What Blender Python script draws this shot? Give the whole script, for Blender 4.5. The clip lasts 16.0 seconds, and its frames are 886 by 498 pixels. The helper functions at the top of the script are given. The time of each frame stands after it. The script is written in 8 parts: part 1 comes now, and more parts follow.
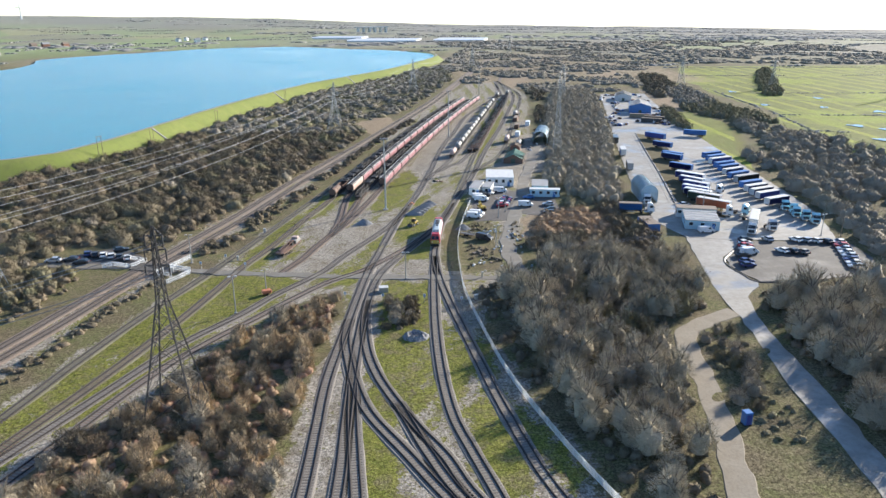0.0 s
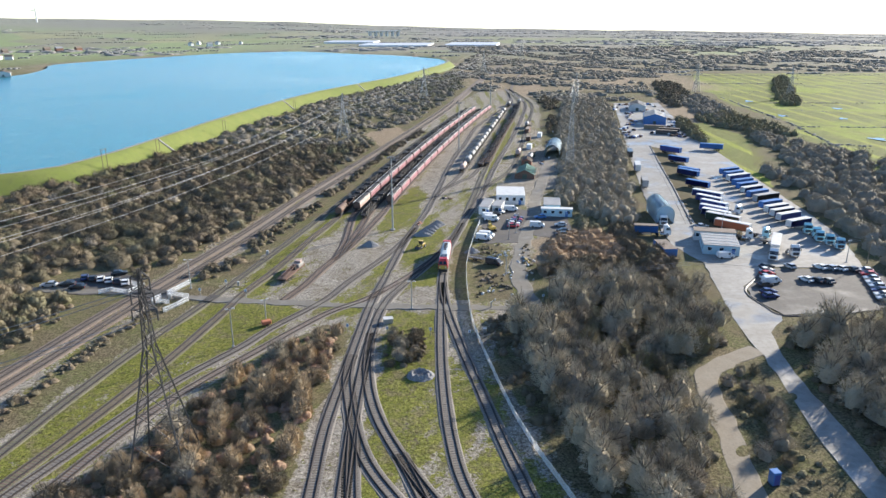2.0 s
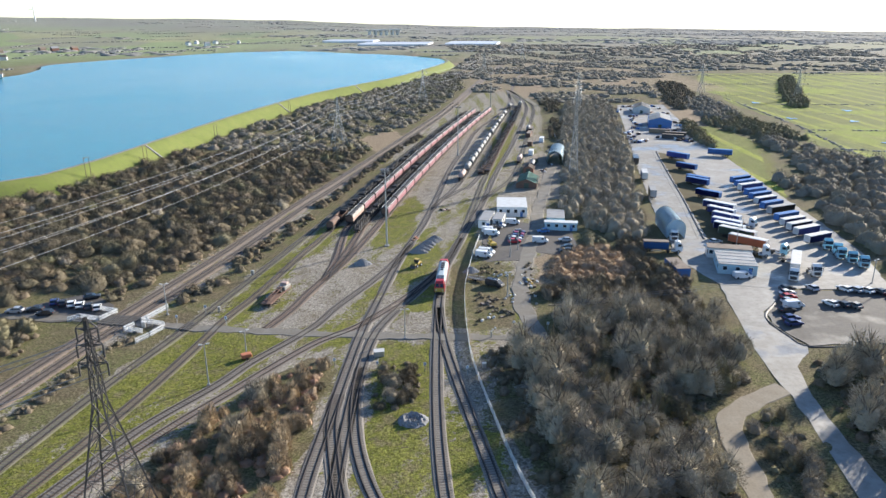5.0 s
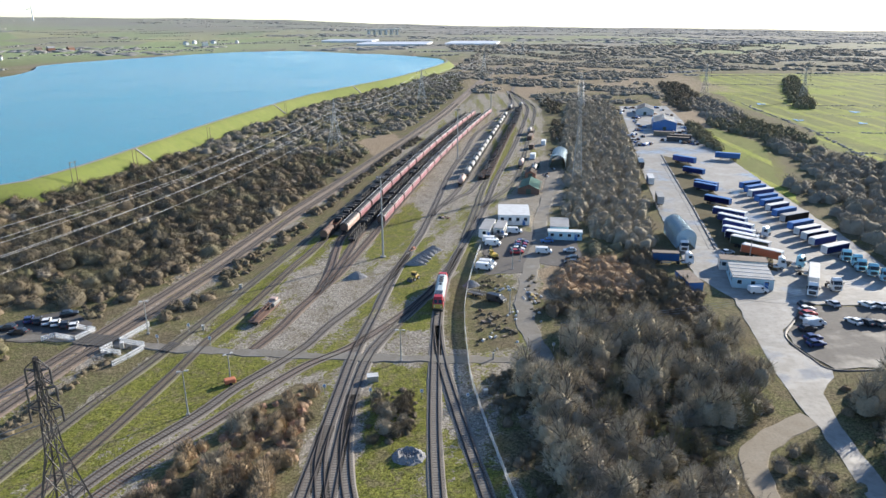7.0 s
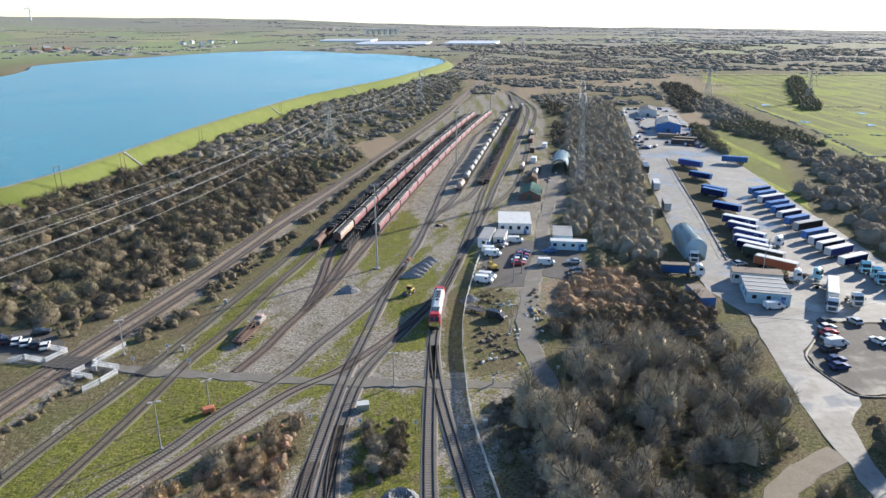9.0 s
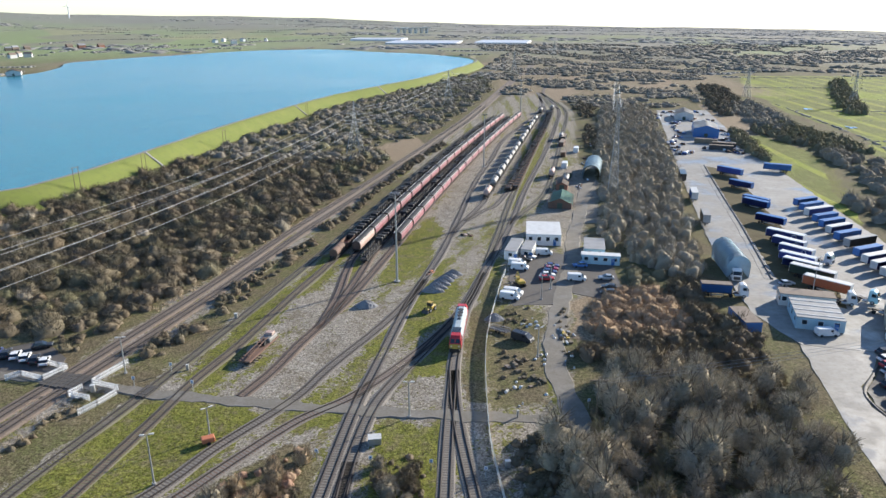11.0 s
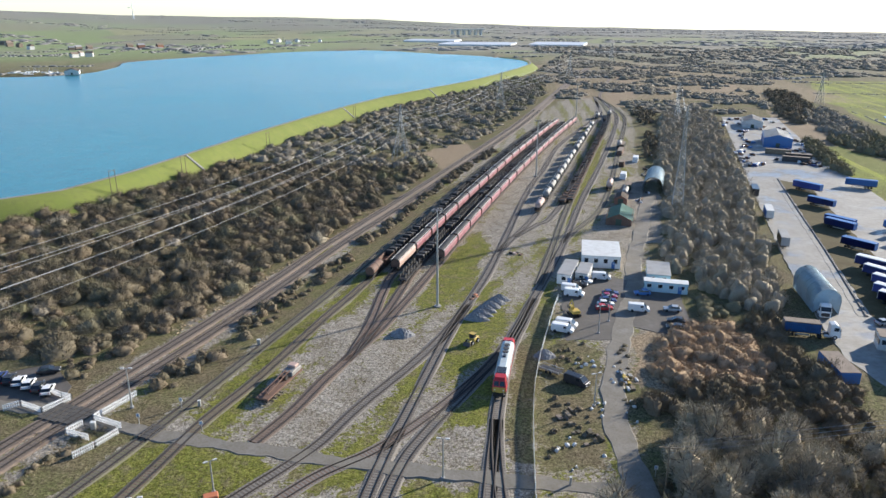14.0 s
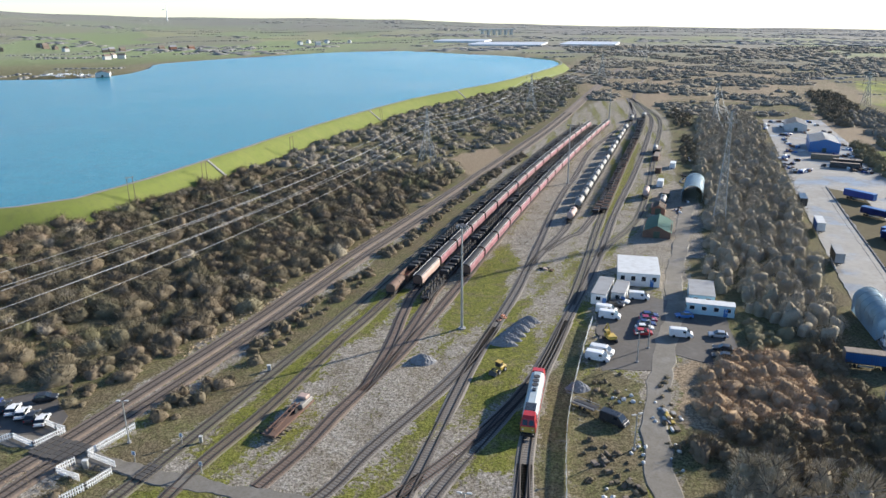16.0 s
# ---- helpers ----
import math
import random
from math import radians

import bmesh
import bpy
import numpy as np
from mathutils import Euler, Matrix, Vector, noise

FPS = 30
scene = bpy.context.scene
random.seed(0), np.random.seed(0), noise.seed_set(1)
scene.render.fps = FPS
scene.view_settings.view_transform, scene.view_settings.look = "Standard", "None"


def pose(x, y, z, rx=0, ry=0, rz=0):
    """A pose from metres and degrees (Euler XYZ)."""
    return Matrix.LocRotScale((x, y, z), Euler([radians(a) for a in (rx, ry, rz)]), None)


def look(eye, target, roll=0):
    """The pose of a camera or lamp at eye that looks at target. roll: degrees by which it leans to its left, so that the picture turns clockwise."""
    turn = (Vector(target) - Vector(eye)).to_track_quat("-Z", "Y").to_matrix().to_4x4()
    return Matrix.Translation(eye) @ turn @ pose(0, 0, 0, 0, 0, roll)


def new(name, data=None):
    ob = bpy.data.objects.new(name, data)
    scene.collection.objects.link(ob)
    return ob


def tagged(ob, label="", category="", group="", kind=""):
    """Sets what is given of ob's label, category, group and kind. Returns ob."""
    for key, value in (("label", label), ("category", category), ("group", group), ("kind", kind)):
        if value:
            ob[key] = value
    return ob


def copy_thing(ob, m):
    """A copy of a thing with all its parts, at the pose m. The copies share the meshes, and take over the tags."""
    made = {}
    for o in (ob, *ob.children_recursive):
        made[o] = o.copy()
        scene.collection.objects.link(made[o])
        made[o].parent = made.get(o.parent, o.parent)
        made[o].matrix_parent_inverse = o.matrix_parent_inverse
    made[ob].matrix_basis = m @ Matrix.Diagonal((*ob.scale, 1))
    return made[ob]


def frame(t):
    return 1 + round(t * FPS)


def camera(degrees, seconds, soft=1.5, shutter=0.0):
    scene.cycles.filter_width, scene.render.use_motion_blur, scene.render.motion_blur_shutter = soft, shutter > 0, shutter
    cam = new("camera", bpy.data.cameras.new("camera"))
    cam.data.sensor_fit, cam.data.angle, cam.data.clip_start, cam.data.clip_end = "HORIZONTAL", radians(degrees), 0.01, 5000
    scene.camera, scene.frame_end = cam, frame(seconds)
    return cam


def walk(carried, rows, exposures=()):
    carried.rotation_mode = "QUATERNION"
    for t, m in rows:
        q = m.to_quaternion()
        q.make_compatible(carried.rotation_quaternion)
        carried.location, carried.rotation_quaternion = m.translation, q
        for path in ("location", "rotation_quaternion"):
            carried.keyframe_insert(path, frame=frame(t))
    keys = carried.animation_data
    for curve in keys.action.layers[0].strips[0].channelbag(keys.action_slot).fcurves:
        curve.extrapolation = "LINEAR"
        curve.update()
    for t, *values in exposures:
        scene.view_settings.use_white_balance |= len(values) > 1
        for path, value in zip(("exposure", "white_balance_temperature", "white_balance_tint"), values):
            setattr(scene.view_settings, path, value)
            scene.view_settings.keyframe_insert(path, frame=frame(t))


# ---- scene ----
cam = camera(64.4, 16.0)
PATH = [
    (0, (-1.563, 1.669, 65.443), (-1.543, 3.564, 64.806), -0.3),
    (0.5, (-1.201, 3.725, 66.133), (-1.189, 5.622, 65.499), -0.3),
    (1, (-0.891, 6.161, 67.155), (-0.889, 8.058, 66.524), -0.2),
    (1.5, (-0.604, 8.37, 68.234), (-0.612, 10.268, 67.602), -0.2),
    (2, (-0.644, 10.797, 69.221), (-0.655, 12.695, 68.591), -0.2),
    (2.5, (-0.586, 13.16, 70.028), (-0.596, 15.058, 69.397), -0.2),
    (3, (-0.315, 15.336, 70.396), (-0.327, 17.233, 69.763), -0.3),
    (5.5, (0.47, 28.668, 70.701), (0.457, 30.564, 70.065), -0.3),
    (6, (0.554, 31.555, 70.765), (0.541, 33.451, 70.127), -0.4),
    (6.5, (0.544, 34.354, 70.77), (0.533, 36.25, 70.133), -0.3),
    (7, (0.579, 36.955, 70.655), (0.567, 38.851, 70.019), -0.3),
    (7.5, (0.773, 39.768, 70.452), (0.761, 41.664, 69.817), -0.4),
    (8, (0.934, 42.441, 70.311), (0.922, 44.337, 69.677), -0.4),
    (8.5, (1.13, 45.181, 70.305), (1.118, 47.077, 69.67), -0.4),
    (9, (1.216, 48.204, 70.427), (1.205, 50.1, 69.79), -0.3),
    (11.5, (2.323, 63.364, 70.368), (2.207, 65.255, 69.729), -0.2),
    (12, (2.449, 66.554, 70.121), (2.309, 68.444, 69.484), -0.3),
    (12.5, (2.594, 69.496, 69.986), (2.43, 71.385, 69.349), -0.2),
    (13, (2.536, 72.658, 69.756), (2.348, 74.545, 69.12), -0.1),
    (13.5, (2.269, 75.899, 69.511), (2.061, 77.784, 68.876), -0.1),
    (14, (1.84, 79.27, 69.425), (1.612, 81.153, 68.79), 0.0),
    (14.5, (1.265, 82.528, 69.404), (1.019, 84.408, 68.768), -0.2),
    (15, (0.924, 85.648, 69.394), (0.657, 87.525, 68.758), -0.0),
    (15.5, (0.96, 88.757, 69.453), (0.672, 90.631, 68.816), -0.1),
    (16, (1.099, 92.11, 69.531), (0.79, 93.982, 68.896), -0.4),
]
walk(cam, [(t, look(e, g, r)) for t, e, g, r in PATH], ((0, 1.05, 6200, 10), (6, 0.95, 6200, 10), (16, 0.82, 6200, 10)))

# ---- light ----
SUN_AZ, SUN_EL = 50.0, 19.0      # degrees clockwise from +y, and above the horizon
world = bpy.data.worlds.new("sky")
scene.world = world
world.use_nodes = True
wn = world.node_tree.nodes
sky = wn.new("ShaderNodeTexSky")
sky.sky_type, sky.sun_disc = "NISHITA", False
sky.sun_elevation, sky.sun_rotation = radians(SUN_EL), radians(SUN_AZ)
sky.air_density, sky.dust_density, sky.ozone_density = 0.8, 0.05, 3.0
wn["Background"].inputs["Strength"].default_value = 0.117
world.node_tree.links.new(sky.outputs[0], wn["Background"].inputs["Color"])
sun_data = bpy.data.lights.new("sun", "SUN")
sun_data.energy, sun_data.angle, sun_data.color = 5.4, radians(0.55), (1.0, 0.9, 0.75)
sun = new("sun", sun_data)
sa, se = radians(SUN_AZ), radians(SUN_EL)
sun.matrix_world = look((300 * math.sin(sa), 300 * math.cos(sa), 110), (0, 0, 110 - 300 * math.tan(se)))


# ---- materials ----
def node_mat(name):
    m = bpy.data.materials.new(name)
    m.use_nodes = True
    nt = m.node_tree
    return m, nt, nt.nodes["Principled BSDF"]


def link(nt, a, b):
    nt.links.new(a, b)


def noise_node(nt, vec, scale, detail=4.0, rough=0.6):
    n = nt.nodes.new("ShaderNodeTexNoise")
    n.inputs["Scale"].default_value, n.inputs["Detail"].default_value = scale, detail
    n.inputs["Roughness"].default_value = rough
    if vec is not None:
        link(nt, vec, n.inputs["Vector"])
    return n.outputs["Fac"]


def ramp(nt, fac, lo, hi, a=(0, 0, 0), b=(1, 1, 1)):
    r = nt.nodes.new("ShaderNodeValToRGB")
    r.color_ramp.elements[0].position, r.color_ramp.elements[1].position = lo, hi
    r.color_ramp.elements[0].color, r.color_ramp.elements[1].color = (*a, 1), (*b, 1)
    link(nt, fac, r.inputs["Fac"])
    return r.outputs["Color"]


def mix(nt, fac, a, b, kind="MIX"):
    m = nt.nodes.new("ShaderNodeMix")
    m.data_type, m.blend_type = "RGBA", kind
    for sock, val in ((m.inputs["Factor"], fac), (m.inputs["A"], a), (m.inputs["B"], b)):
        if isinstance(val, (int, float)):
            sock.default_value = val
        elif isinstance(val, tuple):
            sock.default_value = (*val, 1)
        else:
            link(nt, val, sock)
    return m.outputs["Result"]


def calc(nt, op, a, b=0.0, clamp=False):
    m = nt.nodes.new("ShaderNodeMath")
    m.operation, m.use_clamp = op, clamp
    for sock, val in ((m.inputs[0], a), (m.inputs[1], b)):
        if isinstance(val, (int, float)):
            sock.default_value = val
        else:
            link(nt, val, sock)
    return m.outputs[0]


def bump(nt, bsdf, height, strength, dist):
    b = nt.nodes.new("ShaderNodeBump")
    b.inputs["Strength"].default_value, b.inputs["Distance"].default_value = strength, dist
    link(nt, height, b.inputs["Height"])
    link(nt, b.outputs[0], bsdf.inputs["Normal"])


def worn(name, colour, dirt=(0.16, 0.13, 0.1), amount=0.35, scale=1.2, rough=0.6, metal=0.0, relief=0.15, vary=0.15):
    """Paint or metal with grime at two scales, in the thing's own space."""
    m, nt, p = node_mat(name)
    co = nt.nodes.new("ShaderNodeTexCoord").outputs["Object"]
    rnd = nt.nodes.new("ShaderNodeObjectInfo").outputs["Random"]
    big, fine = noise_node(nt, co, scale, 5, 0.65), noise_node(nt, co, scale * 9, 3)
    shade = calc(nt, "ADD", calc(nt, "MULTIPLY", rnd, vary), 1 - vary / 2)
    base = mix(nt, 1.0, colour, mix(nt, 1.0, (1, 1, 1), shade, "MULTIPLY"), "MULTIPLY")
    g = calc(nt, "MULTIPLY", ramp(nt, big, 0.42, 0.78), amount)
    base = mix(nt, g, base, dirt)
    base = mix(nt, calc(nt, "MULTIPLY", ramp(nt, fine, 0.5, 0.8), amount * 0.5), base, tuple(c * 0.5 for c in dirt))
    link(nt, base, p.inputs["Base Color"])
    p.inputs["Metallic"].default_value = metal
    link(nt, calc(nt, "ADD", calc(nt, "MULTIPLY", big, 0.25), rough - 0.12, True), p.inputs["Roughness"])
    if relief:
        bump(nt, p, fine, relief, 0.02)
    return m


def surface(name, a, b, c, scale=0.25, rough=0.9, relief=0.4, gloss_patch=0.0):
    """Ground covering in world space: two colours in patches, a third as fine grain."""
    m, nt, p = node_mat(name)
    pos = nt.nodes.new("ShaderNodeNewGeometry").outputs["Position"]
    n1, n2, n3 = noise_node(nt, pos, scale, 6, 0.65), noise_node(nt, pos, scale * 7, 5, 0.7), noise_node(nt, pos, 3.0, 3, 0.7)
    base = mix(nt, ramp(nt, n1, 0.35, 0.68), a, b)
    base = mix(nt, calc(nt, "MULTIPLY", ramp(nt, n2, 0.45, 0.75), 0.7), base, c)
    base = mix(nt, calc(nt, "MULTIPLY", n3, 0.35), base, tuple(x * 0.55 for x in a))
    link(nt, base, p.inputs["Base Color"])
    if gloss_patch:
        wet = ramp(nt, noise_node(nt, pos, scale * 0.5, 4), 0.52, 0.62)
        link(nt, calc(nt, "SUBTRACT", rough, calc(nt, "MULTIPLY", wet, gloss_patch)), p.inputs["Roughness"])
    else:
        p.inputs["Roughness"].default_value = rough
    bump(nt, p, n3, relief, 0.06)
    return m


def twigs(name, a, b, c, spread=0.12):
    """Bare branches: one tone for each bush, finer changes by twig, and shaded gaps between twigs painted in by noise.
    """
    m, nt, p = node_mat(name)
    geo = nt.nodes.new("ShaderNodeNewGeometry")
    own = nt.nodes.new("ShaderNodeAttribute")
    own.attribute_name = "bush"
    whole = nt.nodes.new("ShaderNodeObjectInfo").outputs["Random"]
    key = calc(nt, "FRACT", calc(nt, "ADD", own.outputs["Fac"], calc(nt, "MULTIPLY", whole, 3.7)))
    patch = noise_node(nt, geo.outputs["Position"], spread, 3)
    grain = noise_node(nt, geo.outputs["Position"], 2.2, 6, 0.8)
    base = mix(nt, ramp(nt, key, 0.1, 0.9), a, b)
    base = mix(nt, calc(nt, "MULTIPLY", ramp(nt, patch, 0.42, 0.62), 0.45), base, b)
    base = mix(nt, calc(nt, "MULTIPLY", ramp(nt, geo.outputs["Random Per Island"], 0.35, 1.0), 0.4), base, c)
    # darker grain puts the shade of gaps between twigs into the colour
    base = mix(nt, calc(nt, "MULTIPLY", ramp(nt, grain, 0.56, 0.42), 0.45), base, tuple(v * 0.5 for v in b))
    link(nt, base, p.inputs["Base Color"])
    p.inputs["Roughness"].default_value = 0.9
    p.inputs["Specular IOR Level"].default_value = 0.1
    bump(nt, p, grain, 0.35, 0.12)
    return m


def glassy(name, colour, rough=0.08):
    m, nt, p = node_mat(name)
    p.inputs["Base Color"].default_value = (*colour, 1)
    p.inputs["Roughness"].default_value = rough
    p.inputs["Specular IOR Level"].default_value = 0.7
    return m


M = {}
M["concrete_road"] = surface("concrete_road", (0.285, 0.265, 0.232), (0.42, 0.395, 0.355), (0.18, 0.165, 0.142), 0.09, 0.75, 0.3, 0.45)
M["dark_tarmac"] = surface("dark_tarmac", (0.1, 0.088, 0.076), (0.14, 0.125, 0.108), (0.07, 0.062, 0.055), 0.15, 0.85, 0.25, 0.2)
M["worn_road"] = surface("worn_road", (0.19, 0.17, 0.14), (0.25, 0.225, 0.19), (0.125, 0.115, 0.07), 0.3, 0.9, 0.5, 0.25)
M["dirt"] = surface("dirt", (0.27, 0.225, 0.165), (0.34, 0.295, 0.23), (0.19, 0.165, 0.115), 0.3, 0.95, 0.5)
M["bay_ground"] = surface("bay_ground", (0.115, 0.09, 0.048), (0.16, 0.135, 0.075), (0.08, 0.075, 0.035), 0.15, 0.95, 0.4)
M["bay_ground"].node_tree.nodes["Principled BSDF"].inputs["Specular IOR Level"].default_value = 0.12
M["ballast"] = surface("ballast", (0.225, 0.2, 0.17), (0.285, 0.255, 0.22), (0.15, 0.13, 0.108), 0.3, 0.95, 0.9)
M["rust_ballast"] = surface("rust_ballast", (0.205, 0.155, 0.118), (0.26, 0.205, 0.16), (0.14, 0.105, 0.08), 0.3, 0.95, 0.9)
M["old_ballast"] = surface("old_ballast", (0.21, 0.185, 0.135), (0.175, 0.175, 0.075), (0.14, 0.12, 0.085), 0.3, 0.95, 0.9)
M["stone_heap"] = surface("stone_heap", (0.235, 0.232, 0.235), (0.3, 0.298, 0.3), (0.16, 0.158, 0.16), 0.5, 0.95, 1.0)
M["rail"] = worn("rail", (0.028, 0.022, 0.02), (0.05, 0.034, 0.026), 0.4, 0.4, 0.7, 0.1)
M["sleeper"] = worn("sleeper", (0.165, 0.14, 0.115), (0.095, 0.08, 0.065), 0.5, 1.5, 0.9, vary=0.45)
M["sleeper_rust"] = worn("sleeper_rust", (0.18, 0.12, 0.09), (0.12, 0.08, 0.06), 0.5, 1.5, 0.9, vary=0.45)
M["steel"] = worn("steel", (0.28, 0.28, 0.28), (0.2, 0.17, 0.14), 0.4, 0.8, 0.55, 0.5)
M["dark_steel"] = worn("dark_steel", (0.07, 0.068, 0.068), (0.08, 0.055, 0.04), 0.5, 0.8, 0.6, 0.3)
M["black"] = worn("black", (0.022, 0.021, 0.021), (0.05, 0.04, 0.032), 0.5, 0.9, 0.7)
M["tyre"] = worn("tyre", (0.02, 0.02, 0.02), (0.07, 0.065, 0.055), 0.4, 3.0, 0.9)
M["rust"] = worn("rust", (0.14, 0.08, 0.052), (0.08, 0.05, 0.036), 0.6, 0.8, 0.85)
M["wagon_red"] = worn("wagon_red", (0.21, 0.05, 0.068), (0.42, 0.3, 0.31), 0.6, 0.35, 0.6, vary=0.4)
M["wagon_pale"] = worn("wagon_pale", (0.52, 0.37, 0.31), (0.3, 0.2, 0.16), 0.5, 0.4, 0.6)
M["wagon_brown"] = worn("wagon_brown", (0.17, 0.1, 0.07), (0.08, 0.05, 0.04), 0.6, 0.6, 0.8)
M["tank_grey"] = worn("tank_grey", (0.27, 0.26, 0.24), (0.15, 0.125, 0.1), 0.7, 0.5, 0.55, vary=0.5)
M["white"] = worn("white", (0.78, 0.78, 0.77), (0.42, 0.4, 0.36), 0.35, 0.6, 0.45)
M["offwhite"] = worn("offwhite", (0.62, 0.62, 0.6), (0.35, 0.32, 0.28), 0.5, 0.5, 0.6)
M["pale_blue"] = worn("pale_blue", (0.42, 0.58, 0.64), (0.35, 0.37, 0.36), 0.35, 0.5, 0.5)
M["cyan_cab"] = worn("cyan_cab", (0.32, 0.6, 0.7), (0.3, 0.3, 0.3), 0.25, 0.6, 0.35)
M["blue"] = worn("blue", (0.035, 0.06, 0.27), (0.08, 0.08, 0.14), 0.3, 0.5, 0.45, vary=0.3)
M["mid_blue"] = worn("mid_blue", (0.04, 0.16, 0.42), (0.1, 0.1, 0.14), 0.35, 0.6, 0.45)
M["dark_green"] = worn("dark_green", (0.05, 0.085, 0.06), (0.05, 0.05, 0.045), 0.4, 0.6, 0.5)
M["orange"] = worn("orange", (0.52, 0.17, 0.075), (0.3, 0.18, 0.12), 0.35, 0.4, 0.5)
M["yellow"] = worn("yellow", (0.55, 0.38, 0.07), (0.25, 0.17, 0.08), 0.5, 0.9, 0.5)
M["red"] = worn("red", (0.5, 0.035, 0.04), (0.2, 0.04, 0.04), 0.3, 0.7, 0.4)
M["maroon"] = worn("maroon", (0.3, 0.02, 0.06), (0.1, 0.04, 0.04), 0.2, 0.7, 0.3)
M["silver"] = worn("silver", (0.5, 0.52, 0.54), (0.3, 0.3, 0.3), 0.2, 0.7, 0.35, 0.4)
M["navy"] = worn("navy", (0.03, 0.05, 0.16), (0.05, 0.05, 0.06), 0.2, 0.7, 0.3)
M["charcoal"] = worn("charcoal", (0.03, 0.032, 0.036), (0.06, 0.06, 0.06), 0.25, 0.7, 0.3)
M["glass"] = glassy("glass", (0.02, 0.026, 0.032))
M["lamp_white"] = glassy("lamp_white", (0.8, 0.8, 0.75), 0.2)
M["lamp_red"] = glassy("lamp_red", (0.35, 0.01, 0.01), 0.2)
M["roof_grey"] = worn("roof_grey", (0.33, 0.33, 0.33), (0.18, 0.17, 0.15), 0.6, 0.4, 0.75)
M["roof_brown"] = worn("roof_brown", (0.23, 0.18, 0.14), (0.12, 0.1, 0.08), 0.6, 0.5, 0.9)
M["roof_green"] = worn("roof_green", (0.06, 0.2, 0.15), (0.1, 0.1, 0.08), 0.4, 0.5, 0.6)
M["brick"] = worn("brick_wall", (0.27, 0.13, 0.085), (0.15, 0.1, 0.08), 0.5, 0.8, 0.9)
M["tank_blue"] = worn("tank_blue", (0.36, 0.48, 0.55), (0.26, 0.25, 0.22), 0.45, 0.25, 0.4, 0.1)
M["wood"] = worn("wood", (0.24, 0.19, 0.13), (0.1, 0.08, 0.06), 0.5, 0.8, 0.9)
M["galv"] = worn("galv", (0.42, 0.43, 0.42), (0.25, 0.22, 0.18), 0.4, 0.6, 0.5, 0.5)
M["cable"] = worn("cable", (0.4, 0.4, 0.39), (0.25, 0.25, 0.24), 0.2, 0.2, 0.4, 0.6)
M["deck"] = worn("deck", (0.075, 0.07, 0.065), (0.13, 0.11, 0.09), 0.5, 0.8, 0.9)
M["loco_silver"] = worn("loco_silver", (0.44, 0.5, 0.52), (0.2, 0.19, 0.17), 0.45, 0.6, 0.45)
M["bark"] = worn("bark", (0.15, 0.125, 0.095), (0.08, 0.07, 0.05), 0.5, 2.0, 0.95)
M["twig_grey"] = twigs("twig_grey", (0.345, 0.297, 0.225), (0.275, 0.24, 0.175), (0.48, 0.43, 0.345))
M["twig_brown"] = twigs("twig_brown", (0.185, 0.143, 0.097), (0.138, 0.12, 0.078), (0.245, 0.2, 0.143))
M["twig_olive"] = twigs("twig_olive", (0.175, 0.165, 0.09), (0.2, 0.17, 0.11), (0.27, 0.25, 0.155))
M["twig_tan"] = twigs("twig_tan", (0.47, 0.36, 0.225), (0.38, 0.3, 0.195), (0.6, 0.49, 0.34))
M["twig_far"] = twigs("twig_far", (0.275, 0.235, 0.18), (0.22, 0.2, 0.15), (0.35, 0.305, 0.24), 0.03)
M["twig_wood"] = twigs("twig_wood", (0.42, 0.365, 0.27), (0.32, 0.28, 0.2), (0.66, 0.59, 0.46))
M["twig_red"] = twigs("twig_red", (0.36, 0.215, 0.15), (0.32, 0.235, 0.155), (0.4, 0.285, 0.19))
M["twig_russet"] = twigs("twig_russet", (0.38, 0.27, 0.17), (0.3, 0.222, 0.145), (0.46, 0.345, 0.23))
M["litter"] = surface("litter", (0.135, 0.108, 0.074), (0.108, 0.102, 0.06), (0.19, 0.155, 0.11), 0.6, 1.0, 0.8)
M["far_wood"] = surface("far_wood", (0.26, 0.25, 0.225), (0.22, 0.215, 0.19), (0.3, 0.29, 0.265), 0.05, 1.0, 0.6)


# ---- mesh helpers ----
def part(name, bm, material, parent=None, label=""):
    """Links a bmesh as one mesh object, under a thing or a part of it."""
    me = bpy.data.meshes.new(name)
    bm.to_mesh(me)
    bm.free()
    me.materials.append(material if not isinstance(material, str) else M[material])
    ob = new(name, me)
    ob.parent = parent
    return tagged(ob, label) if label else ob


def mesh_np(name, verts, faces, material, smooth=False):
    """One mesh from arrays of corners and of triangles or quads."""
    me = bpy.data.meshes.new(name)
    v, f = np.asarray(verts, dtype=np.float32), np.asarray(faces, dtype=np.int32)
    me.vertices.add(len(v))
    me.vertices.foreach_set("co", v.ravel())
    me.loops.add(f.size)
    me.loops.foreach_set("vertex_index", f.ravel())
    me.polygons.add(len(f))
    me.polygons.foreach_set("loop_start", np.arange(len(f), dtype=np.int32) * f.shape[1])
    me.polygons.foreach_set("use_smooth", np.full(len(f), smooth))
    me.update(calc_edges=True)
    me.validate()
    me.materials.append(M[material] if isinstance(material, str) else material)
    return me


def thing(name, m, label, category, group=""):
    e = new(name)
    e.matrix_world = m
    e.empty_display_size = 0.5
    return tagged(e, label, category, group)


